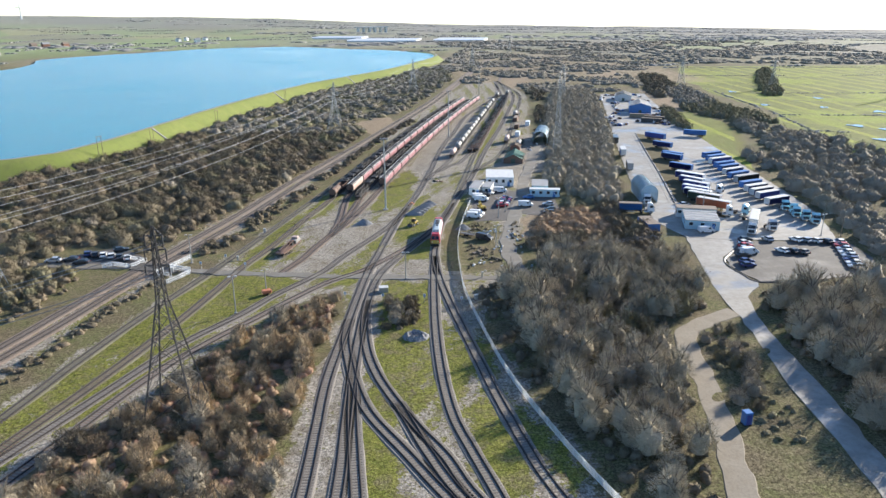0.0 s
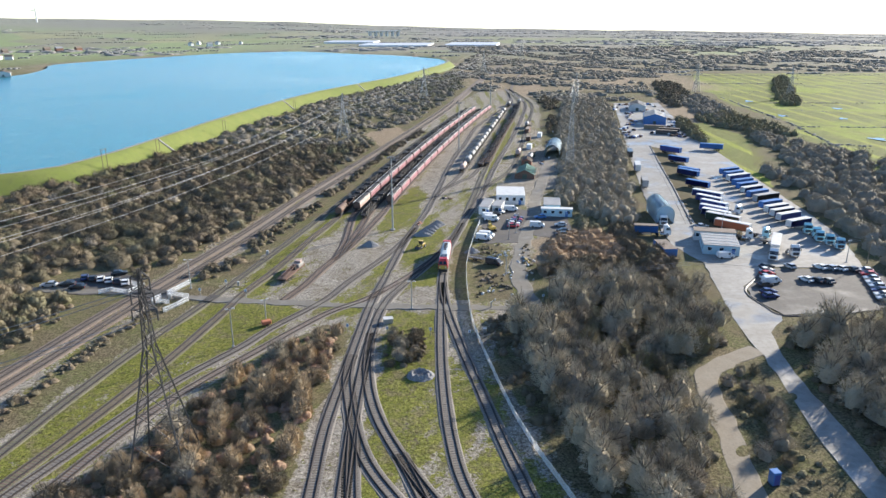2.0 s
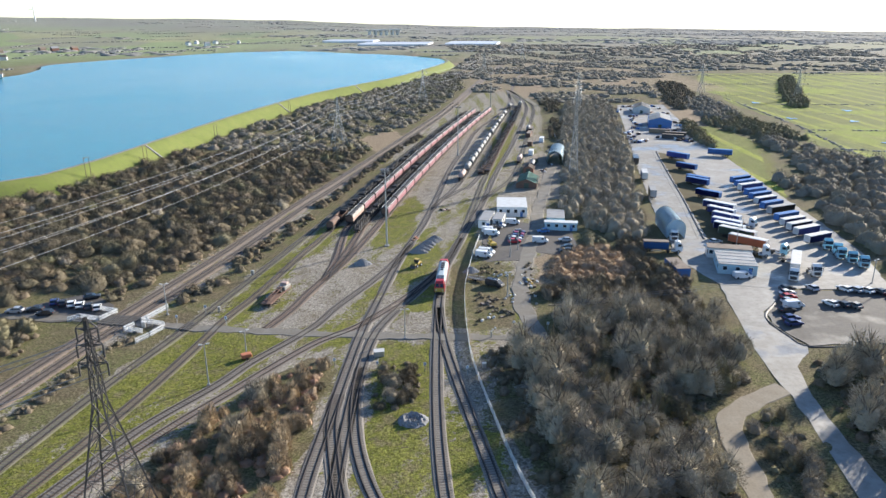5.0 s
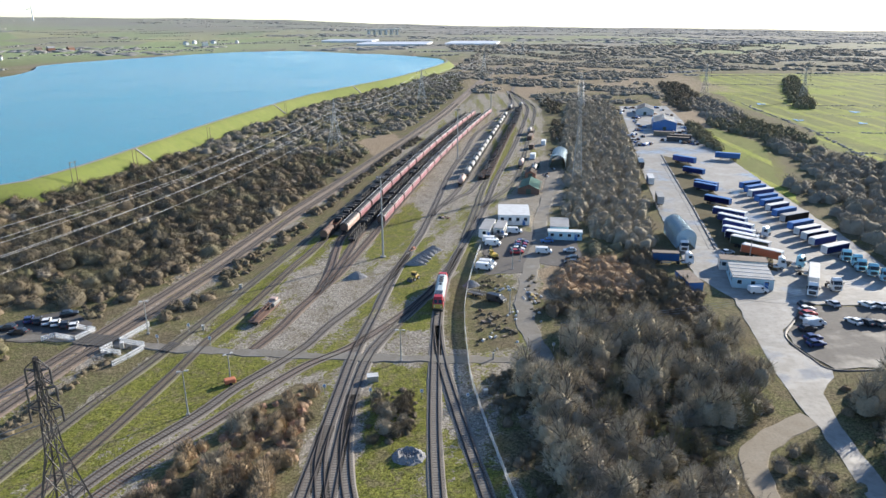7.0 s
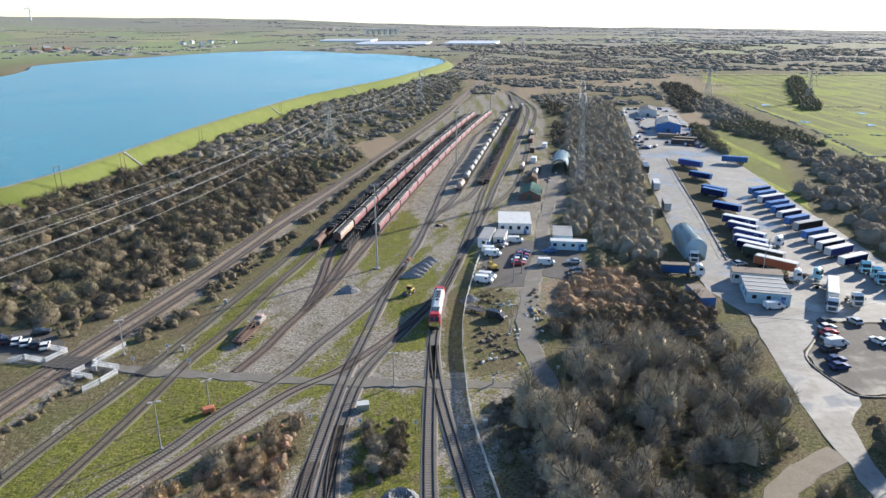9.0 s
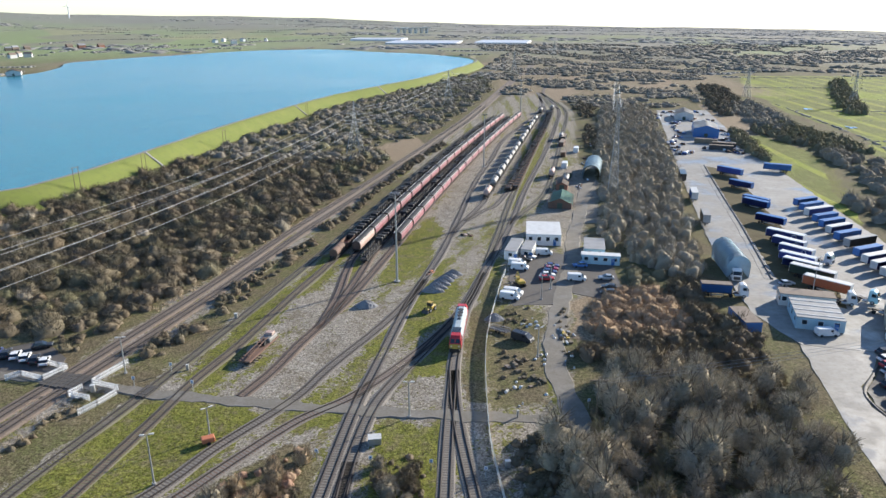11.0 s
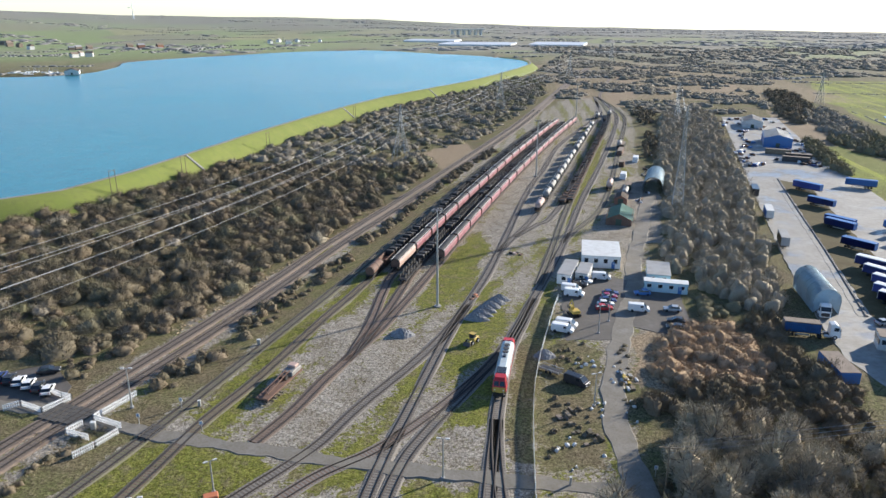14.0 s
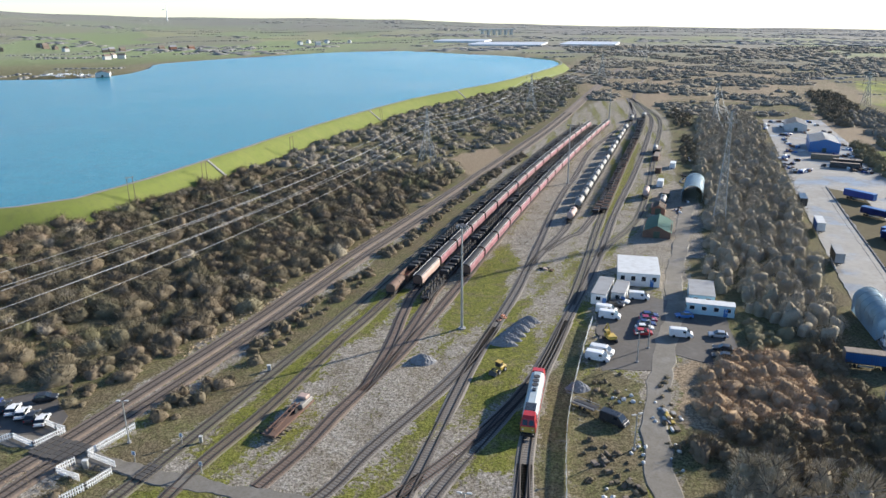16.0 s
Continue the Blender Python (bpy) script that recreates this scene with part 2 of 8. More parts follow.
def box(bm, x0, x1, y0, y1, z0, z1, bevel=0.0):
    r = bmesh.ops.create_cube(bm, size=1.0, matrix=Matrix.LocRotScale(((x0 + x1) / 2, (y0 + y1) / 2, (z0 + z1) / 2), None, (x1 - x0, y1 - y0, z1 - z0)))
    if bevel:
        edges = list({e for v in r["verts"] for e in v.link_edges})
        bmesh.ops.bevel(bm, geom=edges, offset=bevel, segments=1, affect="EDGES")
    return bm


def boxes(*spec, bevel=0.0):
    bm = bmesh.new()
    for s in spec:
        box(bm, *s, bevel=bevel)
    return bm


def cyl(bm, x, y, z, r, h, axis="z", seg=12, r2=None):
    turn = {"z": Matrix(), "x": Matrix.Rotation(radians(90), 4, "Y"), "y": Matrix.Rotation(radians(90), 4, "X")}[axis]
    bmesh.ops.create_cone(bm, cap_ends=True, segments=seg, radius1=r, radius2=r if r2 is None else r2, depth=h, matrix=Matrix.Translation((x, y, z)) @ turn)
    return bm


def prism(bm, outline, half, inset=0.0, top=None):
    """An outline in y and z, drawn out across x to both sides; corners above top lean inward by inset."""
    zs = [z for _, z in outline]
    lim = max(zs) if top is None else top
    rows = []
    for s in (-1, 1):
        rows.append([bm.verts.new((s * (half - (inset if z >= lim else 0)), y, z)) for y, z in outline])
    n = len(outline)
    bm.faces.new(rows[0][::-1])
    bm.faces.new(rows[1])
    for i in range(n):
        bm.faces.new((rows[0][i], rows[0][(i + 1) % n], rows[1][(i + 1) % n], rows[1][i]))
    bmesh.ops.recalc_face_normals(bm, faces=bm.faces[:])
    return bm


def bar(bm, a, b, w):
    """A square bar between two points."""
    a, b = Vector(a), Vector(b)
    d = b - a
    q = d.to_track_quat("Z", "Y")
    bmesh.ops.create_cube(bm, size=1.0, matrix=Matrix.LocRotScale((a + b) / 2, q, (w, w, d.length)))


def spline(points, step):
    """Smooth line through points, at even steps."""
    p = [np.array(q, float) for q in points]
    p = [2 * p[0] - p[1]] + p + [2 * p[-1] - p[-2]]
    out = []
    for i in range(1, len(p) - 2):
        for k in range(24):
            t = k / 24
            out.append(0.5 * (2 * p[i] + (p[i + 1] - p[i - 1]) * t + (2 * p[i - 1] - 5 * p[i] + 4 * p[i + 1] - p[i + 2]) * t * t + (3 * p[i] - p[i - 1] - 3 * p[i + 1] + p[i + 2]) * t ** 3))
    out.append(p[-2])
    out = np.array(out)
    s = np.r_[0, np.cumsum(np.linalg.norm(np.diff(out, axis=0), axis=1))]
    n = max(2, int(round(s[-1] / step)) + 1)
    u = np.linspace(0, s[-1], n)
    return np.stack([np.interp(u, s, out[:, k]) for k in range(out.shape[1])], 1)


def normals2(line):
    d = np.gradient(line[:, :2], axis=0)
    d /= np.linalg.norm(d, axis=1)[:, None] + 1e-9
    return np.stack([d[:, 1], -d[:, 0]], 1), d


def inside(poly, x, y):
    """Which points lie in a polygon, and how far all of them are from its edge."""
    hit, dist = np.zeros(x.shape, bool), np.full(x.shape, 1e9)
    n = len(poly)
    for i in range(n):
        (ax, ay), (bx, by) = poly[i], poly[(i + 1) % n]
        if ay != by:
            hit ^= ((ay > y) != (by > y)) & (x < (bx - ax) * (y - ay) / (by - ay) + ax)
        dx, dy = bx - ax, by - ay
        t = np.clip(((x - ax) * dx + (y - ay) * dy) / (dx * dx + dy * dy + 1e-9), 0, 1)
        dist = np.minimum(dist, np.hypot(x - ax - t * dx, y - ay - t * dy))
    return hit, dist


def soft(poly, x, y, edge):
    hit, dist = inside(poly, x, y)
    return np.clip(0.5 + np.where(hit, dist, -dist) / edge, 0, 1)


def step(a, b, v):
    t = np.clip((v - a) / (b - a), 0, 1)
    return t * t * (3 - 2 * t)


def wobble(x, y, s, seed=0.0):
    """Cheap smooth unevenness between -1 and 1."""
    return (np.sin(x / s + seed) * np.cos(y / s * 1.3 + 2 * seed) + 0.6 * np.sin(x / s * 2.1 + y / s * 1.7 + seed * 3) + 0.4 * np.cos(x / s * 4.3 - y / s * 3.9 + seed)) / 2.0


# ---- ground and water ----
BANK = spline([(-290, 235), (-225, 280), (-180, 305), (-166, 335), (-157, 395), (-148, 465), (-134, 545), (-115, 630), (-88, 705), (-56, 790), (-30, 890), (-8, 990), (0, 1060), (-12, 1130), (-45, 1185)], 18)
SHORE = spline([(-45, 1185), (-102, 1245), (-182, 1300), (-275, 1375), (-389, 1330), (-464, 1214), (-506, 1137), (-540, 1050), (-545, 1000), (-515, 940), (-490, 840), (-515, 785), (-600, 762), (-760, 700), (-800, 400), (-560, 220), (-290, 235)], 30)
LAKE = [tuple(p) for p in np.vstack([BANK[:-1], SHORE[:-1]])]
WATER_Z = 6.0


def ground_z(x, y):
    r = np.hypot(x, y)
    az = np.degrees(np.arctan2(x, y))
    rim = np.interp(az, [-60, -46, -40, -36, -31, -25, -12, 0, 15, 33, 60], [62, 78, 92, 74, 54, 46, 27, -14, -32, -64, -75])
    far = step(1500, 4700, r) * rim + step(900, 2200, r) * 5 * wobble(x, y, 260, 1.0)
    upland = 6.3 * step(1040, 1230, y - 0.6 * x)
    hit, dist = inside(LAKE, x, y)
    d = np.where(hit, -dist, dist)
    rise = np.where(d > 0, 7.0 - np.clip(d - 2.0, 0, None) / 1.28, 7.0 + d * 0.55)
    base = upland + far + 0.12 * wobble(x, y, 9) * step(0, 60, r)
    up = step(1060, 1100, y - 0.6 * x)
    rise = np.where(d > 0, np.minimum(rise, 7.0 * up), np.where(up > 0.5, rise, -0.5))
    return np.where(d > 0, np.maximum(base, rise), np.maximum(rise, -1.0)), d


def axis_steps(lo, fine_lo, fine_hi, hi, fine):
    def out(a, b):
        pts, s, v = [], fine, a
        while abs(b - v) > 0.5 * s:
            s = min(s * 1.09, 130)
            v = v + math.copysign(s, b - a)
            pts.append(v)
        return pts
    mid = list(np.arange(fine_lo, fine_hi + 0.01, fine))
    return np.array(out(fine_lo, lo)[::-1] + mid + out(fine_hi, hi))


GX = axis_steps(-4700, -105, 125, 4700, 1.1)
GY = axis_steps(-500, 80, 300, 4860, 1.1)
XX, YY = np.meshgrid(GX, GY)
gx, gy = XX.ravel(), YY.ravel()
gz, bank_d = ground_z(gx, gy)
idx = np.arange(len(gx)).reshape(XX.shape)
quads = np.stack([idx[:-1, :-1], idx[:-1, 1:], idx[1:, 1:], idx[1:, :-1]], -1).reshape(-1, 4)

jx, jy = gx + 1.6 * wobble(gx, gy, 5, 0.4), gy + 1.6 * wobble(gx, gy, 6, 2.2)
YARD = [(-104, 70), (-88, 150), (-79, 205), (-62, 285), (-32, 400), (0, 560), (40, 740), (62, 740), (75, 600), (62, 480), (52, 400), (46, 330), (40, 300), (40, 255), (42, 232), (30, 222), (22, 205), (21, 172), (11, 165), (9, 142), (14, 120), (20, 100), (25, 70)]
MOSS_A = [[(-82, 85), (-70, 85), (-52, 140), (-36, 170), (-42, 174), (-60, 176), (-67, 150)],
          [(-58, 183), (-51, 183), (-38, 250), (-36, 262), (-43, 262), (-50, 225)],
          [(-15, 98), (-4, 108), (-3, 168), (-15, 170), (-14, 130)],
          [(-12, 80), (-4, 80), (-8, 92), (-13, 103), (-13, 90)],
          [(2, 112), (6, 128), (2, 150), (0, 140), (0.5, 120)],
          [(6, 90), (12, 85), (12, 95), (7, 112), (3, 108)]]
MOSS_B = [[(10, 118), (16, 100), (20, 90), (18, 86), (14, 95), (10, 112), (6, 135)],
          [(-17, 222), (-11, 206), (-6, 214), (-3, 232), (-5, 262), (-9, 258), (-10, 240)],
          [(-11, 188), (-4, 188), (-3.5, 207), (-7, 202)],
          [(-24, 200), (-17, 218), (-15, 208), (-19, 196)],
          [(-26, 240), (-18, 238), (-8, 290), (-13, 305), (-19, 285)],
          [(2, 250), (6, 250), (5, 225), (2, 200), (1, 215)]]
MOSS_C = [[(14, 322), (20, 322), (34, 410), (46, 500), (40, 500), (24, 400)],
          [(-30, 176), (-24, 180), (-22, 172), (-28, 166)],
          [(66, 165), (63, 158), (58, 164), (58, 180), (62, 182)],
          [(150, 330), (140, 350), (162, 460), (180, 470), (175, 410)]]
STONY_A = [[(-44, 181), (-31, 179), (-18, 205), (-15, 222), (-27, 226), (-34, 210)],
           [(-50, 205), (-44, 203), (-38, 230), (-42, 232)],
           [(-31, 176), (-21, 176), (-22, 140), (-25, 100), (-21, 80), (-14, 80), (-17, 120), (-16, 176)],
           [(-12, 176), (-3, 176), (-3, 190), (-10, 188)],
           [(-14, 290), (-2, 290), (10, 340), (30, 470), (20, 480), (0, 400)]]
STONY_B = [[(2, 130), (6, 150), (1, 168), (-1, 150)],
           [(24, 300), (46, 300), (58, 380), (50, 400), (36, 350)],
           [(14, 150), (20, 128), (25, 125), (24, 135), (17, 152)],
           [(-52, 88), (-66, 110), (-60, 132), (-46, 146), (-48, 150), (-64, 136), (-72, 108)]]
FIELD = [(199, 340), (212, 430), (229, 491), (234, 627), (259, 770), (300, 900), (900, 880), (1500, 700), (1500, 200), (330, 180), (240, 240)]
DRY = [[(-55, 438), (-33, 478), (-24, 441), (-37, 400)], [(24, 206), (36, 201), (52, 215), (48, 238), (34, 241), (27, 226)], [(150, 470), (180, 500), (200, 600), (180, 640), (158, 540)], [(100, 1010), (190, 1000), (180, 1130), (110, 1130)], [(-10, 1010), (30, 1000), (40, 1080), (0, 1090)], [(60, 640), (76, 640), (96, 760), (120, 900), (104, 905), (80, 790)], [(150, 700), (160, 690), (210, 860), (240, 960), (226, 966), (190, 860)]]
yard = soft(YARD, jx, jy, 3.0)
green = 0.66 * sum(soft(p, jx, jy, 3.5) for p in MOSS_A + MOSS_B + MOSS_C)
pale = sum(soft(p, jx, jy, 3.5) for p in STONY_A + STONY_B)
THICK_L = [(-70, 76), (-60, 100), (-52, 118), (-46, 134), (-37, 152), (-29, 162), (-25, 162), (-24, 150), (-25, 128), (-26, 108), (-25, 92), (-26, 76)]
VERGE = [(-93, 95), (-83, 122), (-79, 150), (-72, 180), (-66, 205), (-57, 250), (-47, 300), (-36, 350), (-27, 380), (-24, 372), (-38, 300), (-47, 255), (-56, 215), (-63, 182), (-71, 150), (-77, 122), (-82, 95)]
wild = np.clip(soft(THICK_L, jx, jy, 3.0) + soft(VERGE, jx, jy, 2.5) + soft([(6, 177), (16, 177), (16.5, 203), (19, 220), (12, 226), (8, 218), (5.5, 196)], jx, jy, 2.5) + soft([(1, 178), (4.5, 178), (4.4, 198), (6, 216), (9.4, 242), (6.5, 244), (2.4, 222), (0.4, 200)], jx, jy, 1.5), 0, 1)
yard = yard * (1 - wild)
grass = np.clip(green + yard * (0.36 + 0.5 * wobble(gx - 0.2 * gy, gy * 0.25, 3.3, 5.0)) * (1 - 0.7 * np.clip(pale, 0, 1)), 0, 1) * (1 - wild)
gravel = np.clip((yard * (1 - 0.5 * grass) + pale) * (1 - wild), 0, 1)
bank = step(17, 11, bank_d) * step(-6, -1, bank_d) * step(1100, 1000, gy - 0.6 * gx)
YARD_VERGE = [(130, 292), (139, 306), (150, 352), (168, 400), (177, 438), (172, 480), (178, 520), (166, 520), (158, 470), (147, 415), (141, 360)]
field = np.clip(soft(FIELD, gx + 9 * wobble(gx, gy, 30), gy, 14.0) + soft(YARD_VERGE, jx, jy, 4.0), 0, 1)
dry = np.clip(sum(soft(p, jx, jy, 5.0) for p in DRY) + 0.55 * step(640, 720, gy) * step(1350, 1200, gy) * step(-10, 30, gx) * step(330, 260, gx), 0, 1)
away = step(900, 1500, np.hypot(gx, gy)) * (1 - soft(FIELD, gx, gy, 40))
shore = step(16, 5, bank_d) * step(-8, -2, bank_d) * (1 - bank)


def masked(me, name, r, g, b):
    at = me.color_attributes.new(name, "FLOAT_COLOR", "POINT")
    at.data.foreach_set("color", np.stack([r, g, b, np.ones_like(r)], 1).astype(np.float32).ravel())


gm, nt, bs = node_mat("open_ground")
pos = nt.nodes.new("ShaderNodeNewGeometry").outputs["Position"]


def attr(name):
    a = nt.nodes.new("ShaderNodeVertexColor")
    a.layer_name = name
    s = nt.nodes.new("ShaderNodeSeparateColor")
    link(nt, a.outputs["Color"], s.inputs[0])
    return s.outputs


g_cov, g_two = attr("cover"), attr("kind")
fine, mid, big, huge = noise_node(nt, pos, 2.6, 4, 0.7), noise_node(nt, pos, 0.55, 5, 0.65), noise_node(nt, pos, 0.09, 5, 0.6), noise_node(nt, pos, 0.012, 5, 0.6)


speck = noise_node(nt, pos, 1.1, 6, 0.75)
blot = noise_node(nt, pos, 0.22, 6, 0.7)
rough_mix = calc(nt, "ADD", calc(nt, "ADD", calc(nt, "MULTIPLY", mid, 0.9), calc(nt, "MULTIPLY", speck, 0.9)), calc(nt, "MULTIPLY", blot, 1.1))


def torn(mask, ragged=1.6, lo=0.44, hi=0.56):
    return ramp(nt, calc(nt, "ADD", mask, calc(nt, "MULTIPLY", calc(nt, "SUBTRACT", rough_mix, 1.45), ragged)), lo, hi)


scrub = mix(nt, ramp(nt, big, 0.38, 0.62), (0.165, 0.135, 0.083), (0.15, 0.15, 0.062))
scrub = mix(nt, calc(nt, "MULTIPLY", ramp(nt, mid, 0.45, 0.7), 0.6), scrub, (0.28, 0.225, 0.135))
stones = mix(nt, ramp(nt, mid, 0.35, 0.65), (0.285, 0.25, 0.205), (0.41, 0.375, 0.325))
stones = mix(nt, calc(nt, "MULTIPLY", ramp(nt, big, 0.5, 0.7), 0.6), stones, (0.215, 0.175, 0.125))
stones = mix(nt, calc(nt, "MULTIPLY", ramp(nt, fine, 0.5, 0.72), 0.5), stones, (0.12, 0.105, 0.09))
stones = mix(nt, calc(nt, "MULTIPLY", ramp(nt, speck, 0.52, 0.62), 0.45), stones, (0.17, 0.165, 0.075))
stones = mix(nt, calc(nt, "MULTIPLY", ramp(nt, blot, 0.52, 0.64), 0.6), stones, (0.16, 0.13, 0.09))
scrub = mix(nt, calc(nt, "MULTIPLY", ramp(nt, speck, 0.5, 0.62), 0.7), scrub, (0.1, 0.085, 0.05))
turf = mix(nt, ramp(nt, mid, 0.35, 0.65), (0.125, 0.145, 0.024), (0.235, 0.23, 0.05))
turf = mix(nt, calc(nt, "MULTIPLY", ramp(nt, blot, 0.5, 0.62), 0.75), turf, (0.2, 0.165, 0.1))
turf = mix(nt, calc(nt, "MULTIPLY", ramp(nt, speck, 0.52, 0.62), 0.6), turf, (0.11, 0.115, 0.04))
turf = mix(nt, calc(nt, "MULTIPLY", ramp(nt, fine, 0.45, 0.75), 0.45), turf, (0.2, 0.17, 0.08))
meadow = mix(nt, ramp(nt, huge, 0.35, 0.65), (0.24, 0.3, 0.042), (0.35, 0.37, 0.07))
meadow = mix(nt, calc(nt, "MULTIPLY", ramp(nt, big, 0.5, 0.72), 0.5), meadow, (0.32, 0.27, 0.11))
drain = nt.nodes.new("ShaderNodeTexWave")
drain.inputs["Scale"].default_value, drain.inputs["Distortion"].default_value, drain.inputs["Detail"].default_value, drain.inputs["Detail Scale"].default_value = 0.016, 6.0, 3.0, 0.02
link(nt, pos, drain.inputs["Vector"])
meadow = mix(nt, calc(nt, "MULTIPLY", ramp(nt, drain.outputs["Fac"], 0.12, 0.02), calc(nt, "MULTIPLY", ramp(nt, huge, 0.4, 0.5), 0.7)), meadow, (0.12, 0.13, 0.05))
meadow = mix(nt, calc(nt, "MULTIPLY", ramp(nt, blot, 0.5, 0.66), 0.45), meadow, (0.37, 0.35, 0.12))
straw = mix(nt, mid, (0.36, 0.275, 0.185), (0.27, 0.215, 0.145))
col = mix(nt, torn(g_cov[0]), scrub, stones)
col = mix(nt, torn(g_cov[1], 1.5), col, turf)
col = mix(nt, torn(g_cov[2], 0.3), col, meadow)
col = mix(nt, torn(g_two[0], 0.8), col, straw)
cell = nt.nodes.new("ShaderNodeTexVoronoi")
cell.inputs["Scale"].default_value = 0.0045
warp = nt.nodes.new("ShaderNodeMapping")
warp.inputs["Scale"].default_value = (1.0, 0.62, 0.0)
link(nt, pos, warp.inputs["Vector"])
link(nt, warp.outputs[0], cell.inputs["Vector"])
cs = nt.nodes.new("ShaderNodeSeparateColor")
link(nt, cell.outputs["Color"], cs.inputs[0])
# far field tones, kept pale and muted to stand in for haze
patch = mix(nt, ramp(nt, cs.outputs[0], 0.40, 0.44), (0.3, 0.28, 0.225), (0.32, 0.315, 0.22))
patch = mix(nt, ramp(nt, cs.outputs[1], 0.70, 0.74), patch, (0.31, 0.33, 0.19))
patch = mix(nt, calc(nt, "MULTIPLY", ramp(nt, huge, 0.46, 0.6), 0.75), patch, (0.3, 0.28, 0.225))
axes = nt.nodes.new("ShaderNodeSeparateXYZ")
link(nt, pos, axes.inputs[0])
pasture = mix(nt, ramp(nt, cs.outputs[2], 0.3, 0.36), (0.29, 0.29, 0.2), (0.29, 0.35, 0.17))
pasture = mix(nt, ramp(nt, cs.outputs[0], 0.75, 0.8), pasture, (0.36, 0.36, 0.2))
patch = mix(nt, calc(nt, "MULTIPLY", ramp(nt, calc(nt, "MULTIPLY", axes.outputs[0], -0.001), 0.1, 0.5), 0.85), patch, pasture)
# haze put into the colour: land greys with distance towards the horizon
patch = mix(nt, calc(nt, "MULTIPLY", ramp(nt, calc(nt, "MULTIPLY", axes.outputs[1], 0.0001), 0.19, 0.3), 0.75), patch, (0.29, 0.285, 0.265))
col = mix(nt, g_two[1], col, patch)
col = mix(nt, g_two[2], col, mix(nt, mid, (0.32, 0.26, 0.19), (0.22, 0.19, 0.14)))
grit = noise_node(nt, pos, 1.7, 5, 0.8)
pebble = noise_node(nt, pos, 3.2, 4, 0.75)
col = mix(nt, 1.0, col, ramp(nt, grit, 0.4, 0.6, (0.48, 0.46, 0.42), (1.34, 1.34, 1.34)), "MULTIPLY")
col = mix(nt, 1.0, col, ramp(nt, pebble, 0.4, 0.6, (0.62, 0.62, 0.62), (1.3, 1.3, 1.3)), "MULTIPLY")
link(nt, col, bs.inputs["Base Color"])
bs.inputs["Roughness"].default_value = 0.95
bs.inputs["Specular IOR Level"].default_value = 0.11
bump(nt, bs, calc(nt, "ADD", mid, calc(nt, "MULTIPLY", fine, 0.5)), 0.7, 0.25)
ground_me = mesh_np("ground", np.stack([gx, gy, gz], 1), quads, gm, True)
masked(ground_me, "cover", gravel, np.clip(grass + bank, 0, 1), np.clip(field + 0.52 * bank, 0, 1))
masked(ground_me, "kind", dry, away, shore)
ground = tagged(new("ground", ground_me), "rough winter ground of gravel, moss, grass and fields", "ground", kind="structure")

wm, nt, bs = node_mat("lake_water")
pos = nt.nodes.new("ShaderNodeNewGeometry").outputs["Position"]
drift = noise_node(nt, pos, 0.006, 4, 0.6)
link(nt, mix(nt, ramp(nt, drift, 0.35, 0.65), (0.04, 0.205, 0.275), (0.055, 0.26, 0.325)), bs.inputs["Base Color"])
bs.inputs["IOR"].default_value = 1.33
link(nt, calc(nt, "ADD", calc(nt, "MULTIPLY", drift, 0.2), 0.1), bs.inputs["Roughness"])
ripple = calc(nt, "ADD", noise_node(nt, pos, 0.9, 4, 0.6), calc(nt, "MULTIPLY", noise_node(nt, pos, 0.12, 3), 2.0))
bump(nt, bs, ripple, 0.6, 0.35)
bm = bmesh.new()
bm.faces.new([bm.verts.new((x, y, WATER_Z)) for x, y in LAKE])
bmesh.ops.triangulate(bm, faces=bm.faces[:])
bmesh.ops.recalc_face_normals(bm, faces=bm.faces[:])
tagged(part("water", bm, wm), "blue reservoir water with light ripples", "lake", kind="structure")


def ribbon(name, line, width, z, material, label="", category="", thick=0.25, edge=0.0, level=False):
    """A flat strip along a line, with sides down into the ground."""
    n, _ = normals2(line)
    w = np.full(len(line), width / 2)
    wl = w + edge * wobble(line[:, 0], line[:, 1], 3.1, 1.0)
    wr = w + edge * wobble(line[:, 0], line[:, 1], 2.7, 4.0)
    zz = np.full(len(line), z) if not level else ground_z(line[:, 0], line[:, 1])[0] + z
    cols = []
    for off, dz in ((-(wl + 0.35), -thick), (-wl, 0), (wr, 0), (wr + 0.35, -thick)):
        cols.append(np.stack([line[:, 0] + n[:, 0] * off, line[:, 1] + n[:, 1] * off, zz + dz], 1))
    v = np.stack(cols, 1).reshape(-1, 3)
    k = np.arange(len(line) - 1)[:, None] * 4
    q = np.concatenate([np.stack([k[:, 0] + i, k[:, 0] + i + 1, k[:, 0] + i + 5, k[:, 0] + i + 4], 1) for i in range(3)])
    return tagged(new(name, mesh_np(name, v, q, material)), label, category, kind="structure")


